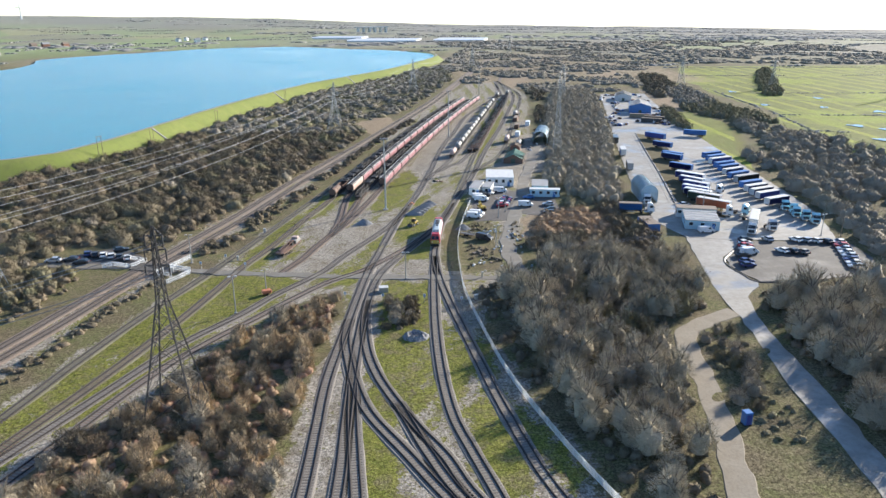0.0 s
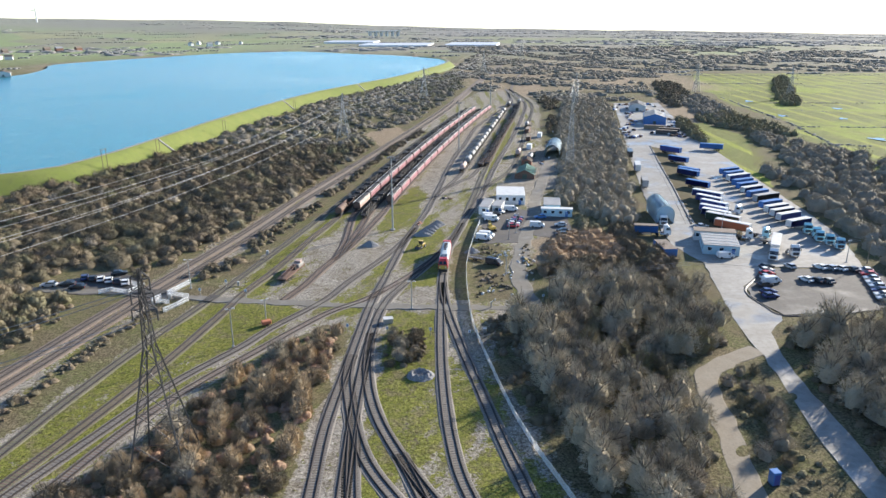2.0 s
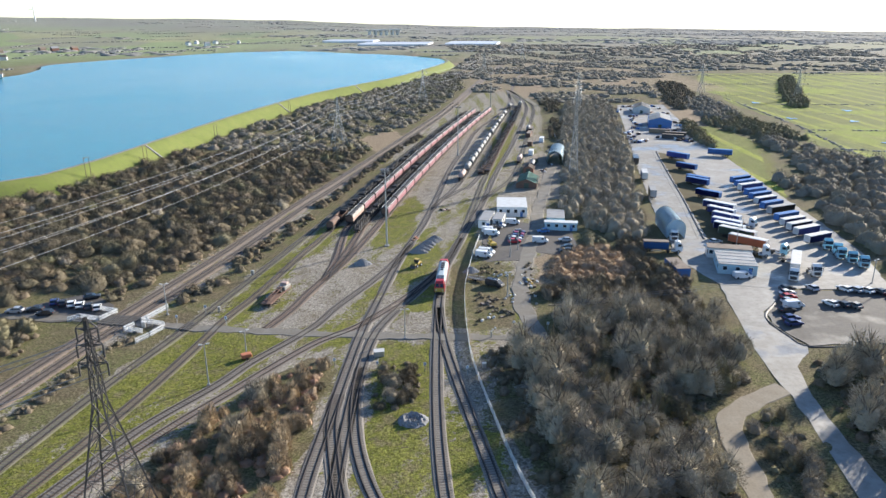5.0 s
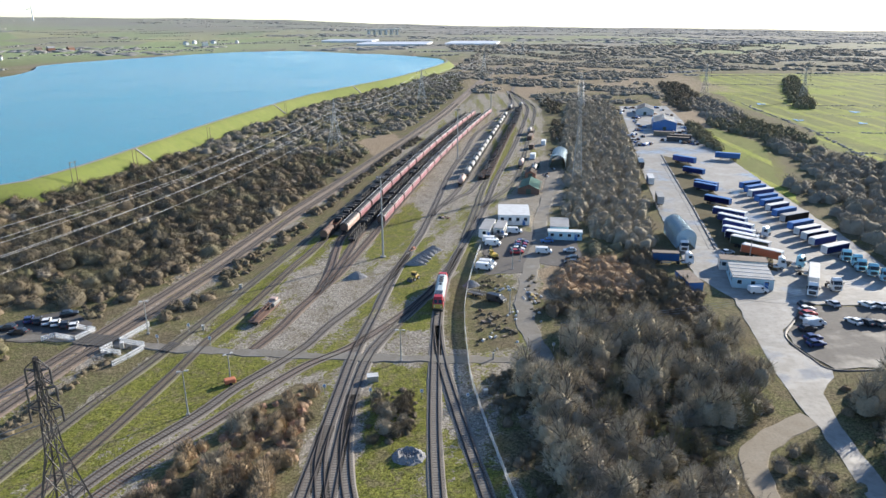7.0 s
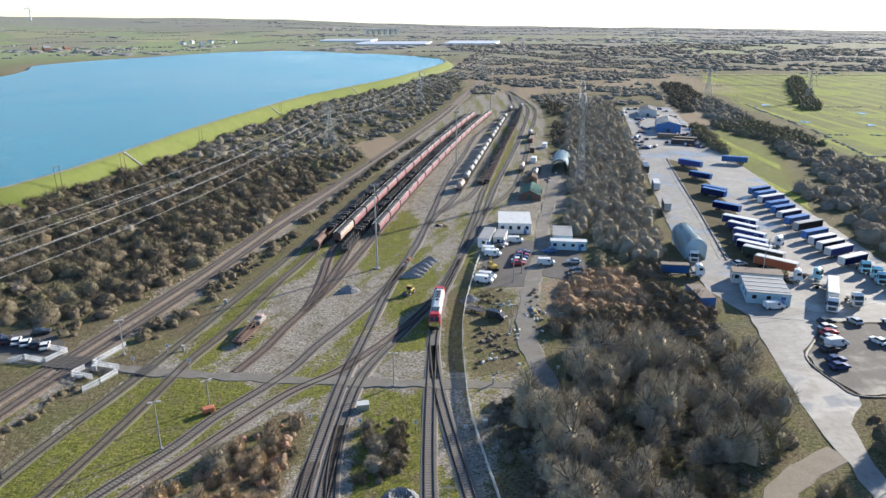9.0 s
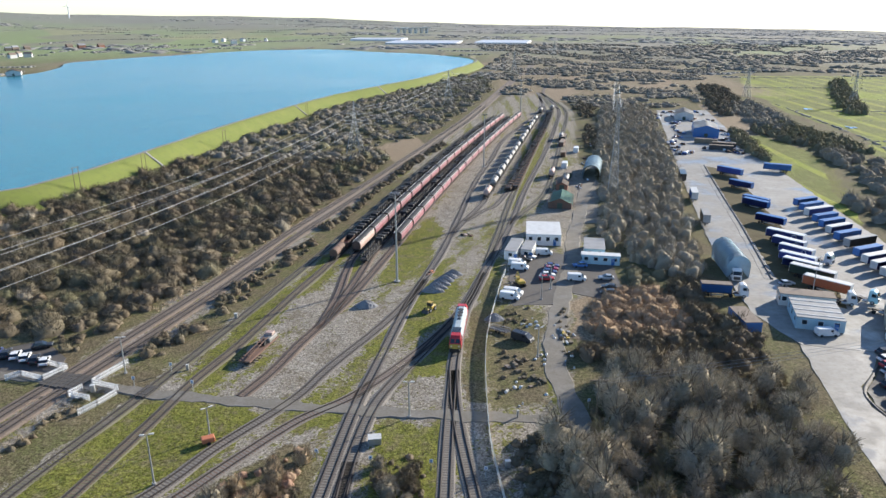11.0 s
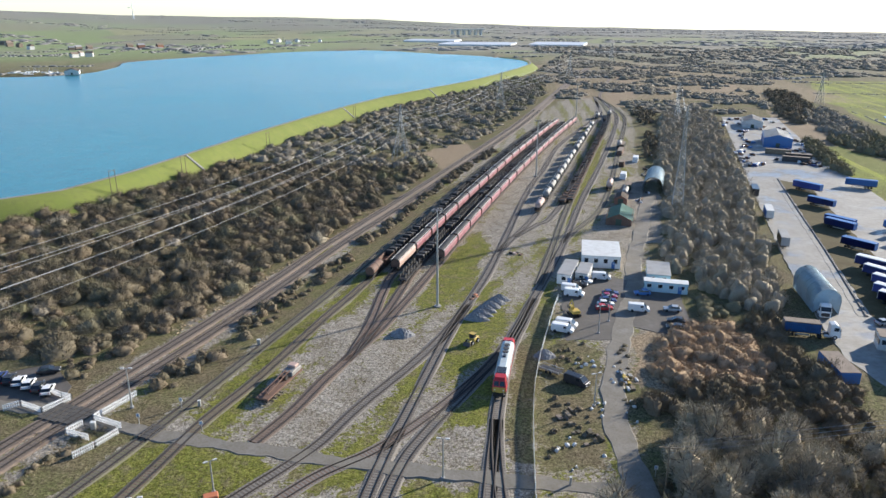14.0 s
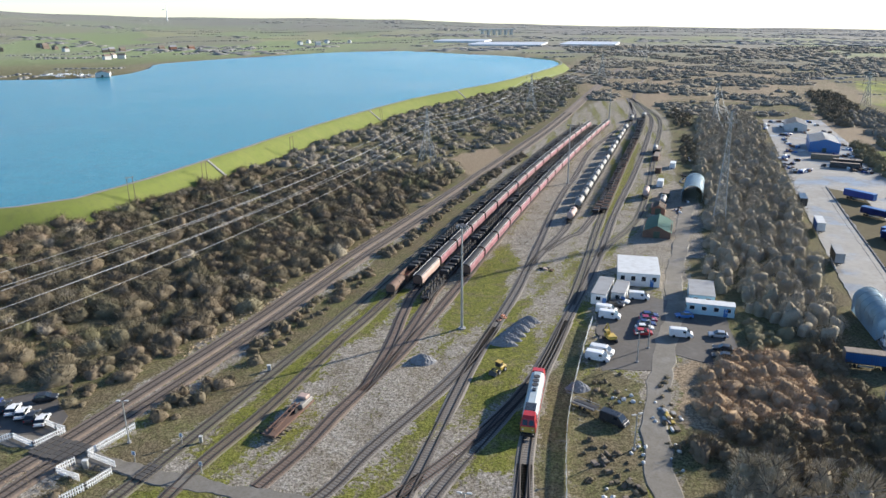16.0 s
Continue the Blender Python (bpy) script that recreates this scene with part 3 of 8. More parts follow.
def sheet(name, poly, z, material, label, category, jag=0.4):
    """A flat patch with a slightly uneven edge and a thickness."""
    bm = bmesh.new()
    pts = []
    for i in range(len(poly)):
        a, b = np.array(poly[i], float), np.array(poly[(i + 1) % len(poly)], float)
        n = max(1, int(np.linalg.norm(b - a) / 2.5))
        pts += [a + (b - a) * k / n for k in range(n)]
    pts = [(p[0] + jag * float(wobble(p[0], p[1], 2.3, 0.7)), p[1] + jag * float(wobble(p[0], p[1], 2.9, 3.1))) for p in pts]
    f = bm.faces.new([bm.verts.new((x, y, z)) for x, y in pts])
    if f.normal.z < 0:
        f.normal_flip()
    f.normal_update()
    r = bmesh.ops.extrude_face_region(bm, geom=[f])
    bmesh.ops.translate(bm, verts=[g for g in r["geom"] if isinstance(g, bmesh.types.BMVert)], vec=(0, 0, -0.3))
    bmesh.ops.triangulate(bm, faces=[f for f in bm.faces if len(f.verts) > 4])
    bmesh.ops.recalc_face_normals(bm, faces=bm.faces[:])
    return tagged(part(name, bm, material), label, category, kind="structure")


# grassed dam round the near side of the reservoir
crest = BANK.copy()
crest_n, _ = normals2(crest)
cols = [np.c_[crest[:, :2] + crest_n * off, np.full(len(crest), zz) + 0.12 * wobble(crest[:, 0], crest[:, 1] + off * 3, 11)] for off, zz in ((-9, 3.0), (0, 7.0), (2.6, 7.0), (5.4, 4.9), (8.2, 2.7), (11, 0.6), (12.4, -0.4))]
v = np.stack(cols, 1).reshape(-1, 3)
k = np.arange(len(crest) - 1) * 7
q = np.concatenate([np.stack([k + i, k + i + 1, k + i + 8, k + i + 7], 1) for i in range(6)])
M["dam_grass"] = surface("dam_grass", (0.165, 0.205, 0.035), (0.225, 0.245, 0.055), (0.13, 0.145, 0.045), 0.06, 0.95, 0.5)
tagged(new("embankment", mesh_np("embankment", v, q, "dam_grass", True)), "bright green grassed reservoir embankment", "embankment", kind="structure")
crest_n, _ = normals2(crest)
ribbon("bank_path", np.c_[crest[:, :2] + crest_n * 1.2, crest[:, :1] * 0], 1.6, 7.06, "stone_heap", "narrow stony path along the reservoir bank crest", "path", 0.3, 0.2)

# roads and yards
ROAD_L = [(54, -90), (57, 0), (60, 60), (61, 80), (62.5, 98), (63, 114), (64.5, 126), (66, 137), (67, 147), (67, 153), (67.5, 160), (69.3, 173), (72, 190), (75, 206)]
ROAD_R = [(91, 203), (84, 193), (78.5, 186), (77, 180), (78, 173), (80.5, 167.5), (80, 165.5), (76, 161), (73.5, 157), (71.5, 149), (70, 137), (69.5, 126), (69, 114), (68.2, 104), (67, 90), (66, 60), (63, 0), (60, -90)]
sheet("access_road", [tuple(p) for p in spline(ROAD_L, 4)] + [tuple(p) for p in spline(ROAD_R, 4)], 0.1, "concrete_road", "worn pale asphalt access road with puddle stains", "road")
YARD_POLY = [(75, 205), (70.5, 222), (72, 240), (77, 275), (80, 294), (84, 316), (95, 378), (115, 483), (137, 600), (174, 600), (157, 493), (146, 414), (140, 352), (134, 290), (132, 262), (128, 230), (119, 201), (91, 202)]
sheet("lorry_yard", YARD_POLY, 0.14, "concrete_road", "large pale asphalt lorry yard, wet in places", "yard")
sheet("lorry_bay", [(86, 248), (90, 270), (95, 302), (103, 345), (112, 397), (121, 388), (116, 355), (110, 315), (104, 272), (99, 240), (95, 226), (87, 234)], 0.18, "bay_ground", "brown gravel lorry parking bay", "parking bay")
sheet("car_park", [(93, 168.5), (81, 168), (79, 173), (78, 180), (79, 185), (84.5, 192), (91, 201), (112, 200), (121, 197), (120, 185), (114, 172)], 0.18, "dark_tarmac", "dark tarmac car park with worn patches", "car park")
KERB = spline([(96, 168), (81, 167.6), (78.6, 173), (77.6, 180), (78.6, 185.3), (84.2, 192.6), (90.5, 201)], 1.5)
ribbon("car_park_kerb", KERB, 0.2, 0.26, "dark_steel", "low concrete kerb round the car park", "kerb", 0.3)
DIVIDER = spline([(84.5, 246), (90, 275), (95, 302), (103, 349), (112, 399)], 3)
ribbon("yard_divider", DIVIDER + [-1.2, 0], 1.6, 0.2, "concrete_road", "worn concrete strip dividing the lorry yard", "strip", 0.2, 0.3)
ribbon("yard_kerb", DIVIDER, 0.45, 0.42, "dark_steel", "dark low kerb along the lorry bays", "kerb", 0.4)
SIDE_LANE = spline([(30, -90), (35, 10), (40, 70), (43, 90), (45, 98), (47, 109), (49, 122), (50, 132), (52.3, 138.5), (57, 143), (63, 147), (67, 149.5)], 2)
ribbon("side_lane", SIDE_LANE, 4.2, 0.09, "dirt", "rutted dirt lane curving through scrub", "lane", 0.3, 0.5)
YARD_LANE = spline([(22, 168), (21, 176), (19.6, 188), (20.2, 203), (23, 220), (27.2, 241), (31.5, 258), (34, 280), (40, 308), (46, 340), (52, 366), (60, 410)], 2.5)
ribbon("yard_lane", YARD_LANE, 4.4, 0.12, "worn_road", "worn grey-brown service lane through the depot", "lane", 0.3, 0.6)
sheet("depot_parking", [(12, 224), (22, 226), (27, 234), (36, 230), (41.5, 232), (42.5, 255), (34, 262), (24, 268), (14, 262), (12, 250)], 0.09, "dark_tarmac", "brown-grey depot car park surface", "car park", 0.7)
XROAD = spline([(-118, 186), (-95, 184), (-84, 183), (-74, 181), (-62, 178.5), (-46, 176.5), (-32, 175), (-20, 174), (-2, 173), (10, 172.5), (23, 172)], 1.0)
ribbon("crossing_road", XROAD, 3.1, 0.13, "worn_road", "narrow worn grey road crossing the tracks", "road", 0.3, 0.75)
sheet("station_car_park", [(-112, 186), (-104, 194), (-95, 200), (-85, 192), (-84, 185), (-96, 181)], 0.12, "dark_tarmac", "small tarmac car park beside the crossing", "car park")

# ---- railway ----
SLEEPER = boxes((-1.25, 1.25, -0.12, 0.12, -0.07, 0.07))
sleeper_me = bpy.data.meshes.new("sleeper")
SLEEPER.to_mesh(sleeper_me)
SLEEPER.free()
sleeper_me.materials.append(M["sleeper"])
rusty_me = sleeper_me.copy()
rusty_me.materials[0] = M["sleeper_rust"]
BOX_Q = np.array([[0, 1, 3, 2], [4, 6, 7, 5], [0, 2, 6, 4], [1, 5, 7, 3], [2, 3, 7, 6], [0, 4, 5, 1]])


def tube_rows(line, prof):
    """Sweeps a closed profile of (sideways, up) along a line."""
    n, _ = normals2(line)
    m = len(prof)
    v = np.stack([np.c_[line[:, :2] + n * o, line[:, 2] + z] for o, z in prof], 1).reshape(-1, 3)
    k = np.arange(len(line) - 1) * m
    q = np.concatenate([np.stack([k + i, k + (i + 1) % m, k + m + (i + 1) % m, k + m + i], 1) for i in range(m)])
    return v, q


def railway(points, bed="ballast", near=(75, 300), sleepers="sleeper", label="running line of worn steel rails on dark sleepers", lift=0.08, wide=2.7, step_len=0.68):
    line2 = spline(points, 2.0)
    track = thing("railway_track", pose(0, 0, 0), label, "railway track", "yard tracks")
    n, d = normals2(line2)
    line = np.c_[line2, np.full(len(line2), lift)]
    prof = [(-wide / 2 - 0.5, -0.25), (-wide / 2, 0.0), (wide / 2, 0.0), (wide / 2 + 0.5, -0.25)]
    lw = line.copy()
    v, q = tube_rows(lw, prof)
    b = new("ballast_bed", mesh_np("ballast_bed", v, q, bed))
    b.parent = track
    for s in (-1, 1):
        off = np.c_[line2 + n * s * 0.7525, np.full(len(line2), lift + 0.15)]
        v, q = tube_rows(off, [(-0.2, -0.11), (-0.06, -0.05), (-0.05, 0.03), (0.05, 0.03), (0.06, -0.05), (0.2, -0.11)])
        r = new("rail", mesh_np("rail", v, q, "rail"))
        r.parent = track
    ties = spline(points, step_len)
    tn, td = normals2(ties)
    rest, count, me = [], 0, rusty_me if sleepers == "sleeper_rust" else sleeper_me
    for p, t in zip(ties, td):
        a = math.atan2(t[1], t[0]) - math.pi / 2 + random.uniform(-0.03, 0.03)
        if near[0] < p[1] < near[1] and count < 90:
            o = new("sleeper", me)
            o.parent = track
            o.matrix_world = Matrix.LocRotScale((p[0], p[1], lift - 0.04), Euler((0, 0, a)), None)
            count += 1
        elif p[1] < 620:
            rest.append((p[0], p[1], a))
    if rest:
        rest = np.array(rest)
        base = np.array([(x, y, z) for x in (-1.25, 1.25) for y in (-0.12, 0.12) for z in (-0.07, 0.07)])
        c, s = np.cos(rest[:, 2])[:, None], np.sin(rest[:, 2])[:, None]
        v = np.stack([rest[:, :1] + c * base[:, 0] - s * base[:, 1], rest[:, 1:2] + s * base[:, 0] + c * base[:, 1], np.broadcast_to(base[:, 2] + lift - 0.04, (len(rest), 8))], -1).reshape(-1, 3)
        q = (np.arange(len(rest))[:, None, None] * 8 + BOX_Q[None]).reshape(-1, 4)
        o = new("sleeper_run", mesh_np("sleeper_run", v, q, sleepers))
        o.parent = track
        tagged(o, kind="stuff")
    return track


def row_line(x0, y0, y1):
    """The storage sidings bend gently together."""
    return [(x0 + 0.15 * (y - 265) + 0.00013 * (y - 265) ** 2, y) for y in np.linspace(y0, y1, 7)]


main_up = [(-160, -90), (-134, -10), (-112, 60), (-98.5, 110), (-92, 134), (-85, 168), (-79, 192), (-69, 236), (-60, 285), (-49.5, 333), (-37, 393), (-20.5, 475), (-1.5, 577), (28, 770), (53, 930), (90, 1156)]
mu = spline(main_up, 30)
mn, _ = normals2(mu)
railway(main_up, "rust_ballast", (140, 330), "sleeper", "main line track of rusty rails on brown ballast", 0.2, 3.2)
railway([tuple(p) for p in mu + mn * 4.3], "rust_ballast", (130, 310), "sleeper", "main line track of rusty rails on brown ballast", 0.2, 3.2)
railway([(-112, -90), (-97, 0), (-84, 60), (-76, 107), (-73, 127), (-68.5, 150), (-61, 181), (-53, 220), (-45, 262)] + row_line(-43.5, 300, 560)[:], "old_ballast", (110, 270), "sleeper", "overgrown siding track with dark rails")
railway([(-110, -60), (-90, 20), (-78, 70), (-71, 98), (-66, 117), (-60, 144), (-56, 168), (-54, 183), (-50, 200), (-45, 230), (-42, 245)] + row_line(-38.7, 265, 560), "old_ballast", (100, 262), "sleeper_rust", "overgrown siding track with dark rails")
railway([(-98, 10), (-84, 55), (-72, 88), (-62, 116), (-55, 135), (-46, 151), (-41.5, 161), (-35, 172), (-31, 180), (-27.5, 191), (-20, 210), (-15.5, 224), (-11.5, 242)], "ballast", (80, 300))
railway([(-92, 10), (-78, 55), (-66, 88), (-57, 119), (-50, 135), (-42, 149), (-37, 158), (-29.5, 170), (-21, 179), (-12, 194), (-5, 209), (-0.5, 221.5)], "ballast", (80, 300), "sleeper_rust", "rust-brown connecting track crossing the yard")
railway([(-42.5, 178), (-39, 189), (-36.6, 201), (-33.5, 214), (-31, 235), (-29.8, 252)] + row_line(-28.8, 265, 560), "rust_ballast", (170, 330), "sleeper_rust", "rusty storage siding track")
railway([(-34.5, 209), (-30.5, 225), (-27, 245)] + row_line(-23.8, 265, 566), "rust_ballast", (200, 340), "sleeper_rust", "rusty storage siding track")
railway([(-34, 212), (-33.6, 230), (-34.4, 248)] + row_line(-33.9, 265, 560), "rust_ballast", (205, 262), "sleeper_rust", "rusty storage siding track")
railway([(-19, -90), (-19.5, -20), (-20.5, 50), (-21, 87), (-21.6, 103), (-22.2, 120), (-21.3, 143), (-20, 173), (-18.2, 190), (-15, 220), (-12, 240), (-8, 265), (-5.5, 287), (-3, 310), (0.2, 343), (4.2, 375), (10, 410), (18, 467), (31, 520), (48, 590), (56, 663), (58, 720)], "ballast", (75, 280))
railway([(-14.2, -90), (-14.8, -20), (-15.6, 50), (-16, 87), (-16.8, 103), (-17.6, 120), (-18.1, 143), (-17.8, 160), (-16.6, 174), (-14, 184), (-8, 200), (-1, 221), (4, 244), (11, 277), (16, 304), (23.5, 350), (38, 427), (54, 523), (64, 599), (63, 676), (60, 720)], "ballast", (75, 280))
railway([(-6, -60), (-9, 10), (-11.5, 60), (-12.6, 80), (-14.4, 94), (-16, 106), (-17.2, 118)], "ballast", (75, 300), wide=3.0)
railway([(10, 70), (0, 85), (-6.5, 96), (-13, 107), (-16.3, 116), (-19, 127), (-20.8, 137), (-21.2, 147)], "ballast", (75, 300), wide=3.0)
railway([(13, 72), (4, 85), (-0.3, 95), (-4.5, 102.5), (-9.2, 112), (-13.2, 122), (-16, 133), (-17.6, 146), (-17.9, 158)], "ballast", (75, 300))
railway([(10.5, 72), (1.6, 86), (-3, 96), (-6, 104), (-8.6, 111)], "ballast", (75, 300), wide=3.0)
railway([(36, -90), (25, 10), (11, 70), (7.2, 85), (4, 96), (1.3, 106), (-0.3, 118), (-1.3, 132), (-1.9, 149), (-2.1, 170), (-2, 185), (-1.7, 198), (-0.2, 219), (2.6, 234), (5, 248)], "ballast", (75, 300))
railway([(52, -90), (37, 10), (22, 70), (16, 85), (13, 95), (9.2, 113), (6, 131), (3, 148), (0, 167), (-1.4, 180), (-1.9, 190)], "ballast", (75, 300))
railway([(-6.2, 281), (-2, 298), (3.5, 318), (7, 335), (18, 399), (42, 540), (54, 610), (57, 690)], "ballast", (280, 330))
railway([(6, 258), (10, 285), (14, 315), (19, 348), (34, 440), (48, 522), (59, 598), (60, 680)], "old_ballast", (260, 340))
railway([(-1, 300), (6, 315), (11, 325), (22, 377), (48, 530), (56, 600)], "ballast", (320, 330))
railway([(14, 296), (19, 310), (29, 336), (37.5, 379), (52, 474), (68, 585), (66, 660), (60, 720)], "old_ballast", (300, 340))
railway([(60, 690), (68, 760), (90, 900), (130, 1080)], "rust_ballast", (0, 1))

# timber and concrete decks where the road crosses the tracks
def crossing_panel(x, y, rz, w, l):
    t = thing("crossing_deck", pose(x, y, 0.36, 0, 0, rz), "worn dark rubber level crossing panels between rails", "crossing deck", "crossing decks")
    for i in range(-2, 3):
        part("panel", boxes((-0.6, 0.6, i * l / 5 - l / 10 + 0.03, i * l / 5 + l / 10 - 0.03, -0.12, 0.05), bevel=0.02), "deck", t)
        for s in (-1, 1):
            part("panel", boxes((s * 0.9, s * (0.9 + w), i * l / 5 - l / 10 + 0.03, i * l / 5 + l / 10 - 0.03, -0.12, 0.05) if s > 0 else (-0.9 - w, -0.9, i * l / 5 - l / 10 + 0.03, i * l / 5 + l / 10 - 0.03, -0.12, 0.05), bevel=0.02), "deck", t)


crossing_panel(-81.5, 182.5, -14, 1.2, 5.5)
crossing_panel(-77.2, 181.7, -14, 1.2, 5.5)
crossing_panel(-61.4, 178.6, -14, 0.5, 4.2)


def wheelset(t, y, x=0.75, r=0.46):
    for s in (-1, 1):
        part("wheel", cyl(bmesh.new(), s * x, y, r, r, 0.13, "x", 12), "dark_steel", t)


def bogie(t, y, lean=False):
    b = part("bogie", boxes((-1.0, -0.85, y - 1.5, y + 1.5, 0.45, 0.75), (0.85, 1.0, y - 1.5, y + 1.5, 0.45, 0.75), (-0.9, 0.9, y - 0.3, y + 0.3, 0.5, 0.9)), "black", t)
    for k in () if lean else (-0.95, 0.95):
        part("wheelset", cyl(cyl(cyl(bmesh.new(), -0.75, y + k, 0.46, 0.46, 0.13, "x", 12), 0.75, y + k, 0.46, 0.46, 0.13, "x", 12), 0, y + k, 0.46, 0.08, 1.5, "x", 6), "dark_steel", b)
    return b


def hood_wagon(m, side, label, lean=False):
    """Covered wagon with rounded hood, pressed side panels and a rail along the roof edge."""
    t = thing("covered_wagon", m, label, "railway wagon", "stored covered wagons")
    L = 7.55
    part("underframe", boxes((-1.25, 1.25, -L, L, 0.95, 1.2), (-0.2, 0.2, -L - 0.45, L + 0.45, 0.95, 1.15)), "black", t)
    for y in (-5.3, 5.3):
        bogie(t, y, lean)
    arc = [(-1.32, 1.2), (-1.36, 2.6), (-1.15, 3.25), (-0.6, 3.62), (0, 3.72), (0.6, 3.62), (1.15, 3.25), (1.36, 2.6), (1.32, 1.2)]
    bm = bmesh.new()
    rows = [[bm.verts.new((x * 0.985, y, z - 0.02)) for x, z in arc] for y in (-L, L)]
    for i in range(len(arc) - 1):
        bm.faces.new((rows[0][i], rows[0][i + 1], rows[1][i + 1], rows[1][i]))
    bm.faces.new(rows[0][::-1]), bm.faces.new(rows[1])
    bmesh.ops.recalc_face_normals(bm, faces=bm.faces[:])
    part("hood", bm, "black", t)
    for s in (-1, 1):
        nb = 2 if lean else 4
        for k in range(nb):
            y0 = -L + 0.1 + k * (2 * L - 0.2) / nb
            bm = bmesh.new()
            for y1, y2 in ((y0 + 0.04, y0 + (2 * L - 0.2) / nb - 0.04),):
                quad = [(s * 1.36, y1, 1.25), (s * 1.4, y1, 2.6), (s * 1.2, y1, 3.22), (s * 1.2, y2, 3.22), (s * 1.4, y2, 2.6), (s * 1.36, y2, 1.25)]
                vs = [bm.verts.new(p) for p in quad]
                inner = [bm.verts.new((p[0] - s * 0.1, p[1], p[2])) for p in quad]
                bm.faces.new((vs[0], vs[1], vs[4], vs[5])), bm.faces.new((vs[1], vs[2], vs[3], vs[4]))
                for i in range(6):
                    bm.faces.new((vs[i], vs[(i + 1) % 6], inner[(i + 1) % 6], inner[i]))
            bmesh.ops.recalc_face_normals(bm, faces=bm.faces[:])
            part("side_panel", bm, side, t)
        bm = bmesh.new()
        bar(bm, (s * 1.12, -L, 3.45), (s * 1.12, L, 3.45), 0.09)
        for k in range(7):
            bar(bm, (s * 1.12, -L + k * L / 3, 3.2), (s * 1.12, -L + k * L / 3, 3.45), 0.07)
        part("roof_rail", bm, "offwhite", t)
    for s in (-1, 1):
        part("end_wall", boxes((-1.2, 1.2, s * L - 0.06, s * L + 0.1, 1.2, 2.9), (-0.7, 0.7, s * L - 0.06, s * L + 0.12, 2.9, 3.4)), "wagon_brown", t)
        for x in () if lean else (-0.85, 0.85):
            part("buffer", cyl(bmesh.new(), x, s * (L + 0.35), 1.05, 0.2, 0.6, "y", 8), "black", t)
    return t


def flat_wagon(m, label, load, seed, lean=False):
    """Bogie flat with stanchions, cradles and dark cargo or spare wheelsets."""
    rng = random.Random(seed)
    t = thing("flat_wagon", m, label, "railway wagon", "stored flat wagons")
    L = 7.2
    part("deck", boxes((-1.3, 1.3, -L, L, 1.0, 1.22), (-0.2, 0.2, -L - 0.45, L + 0.45, 0.95, 1.15)), "dark_steel" if load != "rust" else "rust", t)
    for y in (-5.0, 5.0):
        bogie(t, y, lean)
    posts, loads = (2, 4) if lean else (4, 6)
    for s in (-1, 1):
        for k in range(posts):
            y = -L + 0.6 + k * (2 * L - 1.2) / (posts - 1)
            part("stanchion", boxes((s * 1.27 - 0.07, s * 1.27 + 0.07, y - 0.09, y + 0.09, 1.2, 2.7)), "black" if load != "rust" else "wagon_brown", t)
    for k in range(loads):
        y = -L + 1.0 + k * (2 * L - 2.0) / (loads - 1)
        bm = bmesh.new()
        if load == "wheels":
            r = rng.uniform(0.65, 0.95)
            for x in (-0.75, 0.75):
                cyl(bm, x, y, 1.22 + r, r, 0.2, "x", 10)
            cyl(bm, 0, y, 1.22 + r, 0.12, 1.5, "x", 6)
            part("spare_wheelset", bm, "black", t)
        else:
            box(bm, -1.15, 1.15, y - 0.75, y + 0.75, 1.22, 1.22 + (rng.uniform(0.3, 0.6) if load == "rust" else rng.uniform(0.9, 1.7)), bevel=0.15)
            part("cradle", bm, "rust" if load == "rust" and k % 2 else "black", t)
    return t


def row_pose(x0, y, z=0.17):
    x = x0 + 0.15 * (y - 265) + 0.00013 * (y - 265) ** 2
    a = math.degrees(math.atan(0.15 + 0.00026 * (y - 265)))
    return pose(x, y, z, 0, 0, -a)


red = hood_wagon(row_pose(-33.9, 271 + 16.2), "wagon_red", "faded red covered wagon with rounded black roof")
pale_w = hood_wagon(row_pose(-33.9, 271), "wagon_pale", "cream covered wagon with brown rounded end")
red_far = hood_wagon(row_pose(-33.9, 271 + 16.2 * 7), "wagon_red", "faded red covered wagon with rounded black roof", True)
for k in range(2, 18):
    if k != 7:
        copy_thing(red if k < 7 else red_far, row_pose(-33.9, 271 + 16.2 * k))
for k in range(18):
    copy_thing(red if k < 6 else red_far, row_pose(-23.8, 281 + 16.2 * k))
coil = flat_wagon(row_pose(-28.8, 261), "black flat wagon carrying spare wheelsets", "wheels", 1)
coil_b = flat_wagon(row_pose(-28.8, 261 + 15.6), "black flat wagon with stanchions and cradles", "cradle", 2)
coil_f = flat_wagon(row_pose(-28.8, 261 + 15.6 * 8), "black flat wagon carrying spare wheelsets", "wheels", 3, True)
cradle_f = flat_wagon(row_pose(-28.8, 261 + 15.6 * 9), "black flat wagon with stanchions and cradles", "cradle", 4, True)
for k in range(2, 19):
    if k not in (8, 9):
        copy_thing((coil if k < 8 else coil_f) if k % 3 else (coil_b if k < 8 else cradle_f), row_pose(-28.8, 261 + 15.6 * k))
for k in range(1, 19):
    copy_thing((coil_b if k < 8 else cradle_f) if k % 3 else (coil if k < 8 else coil_f), row_pose(-38.7, 264 + 15.6 * k))


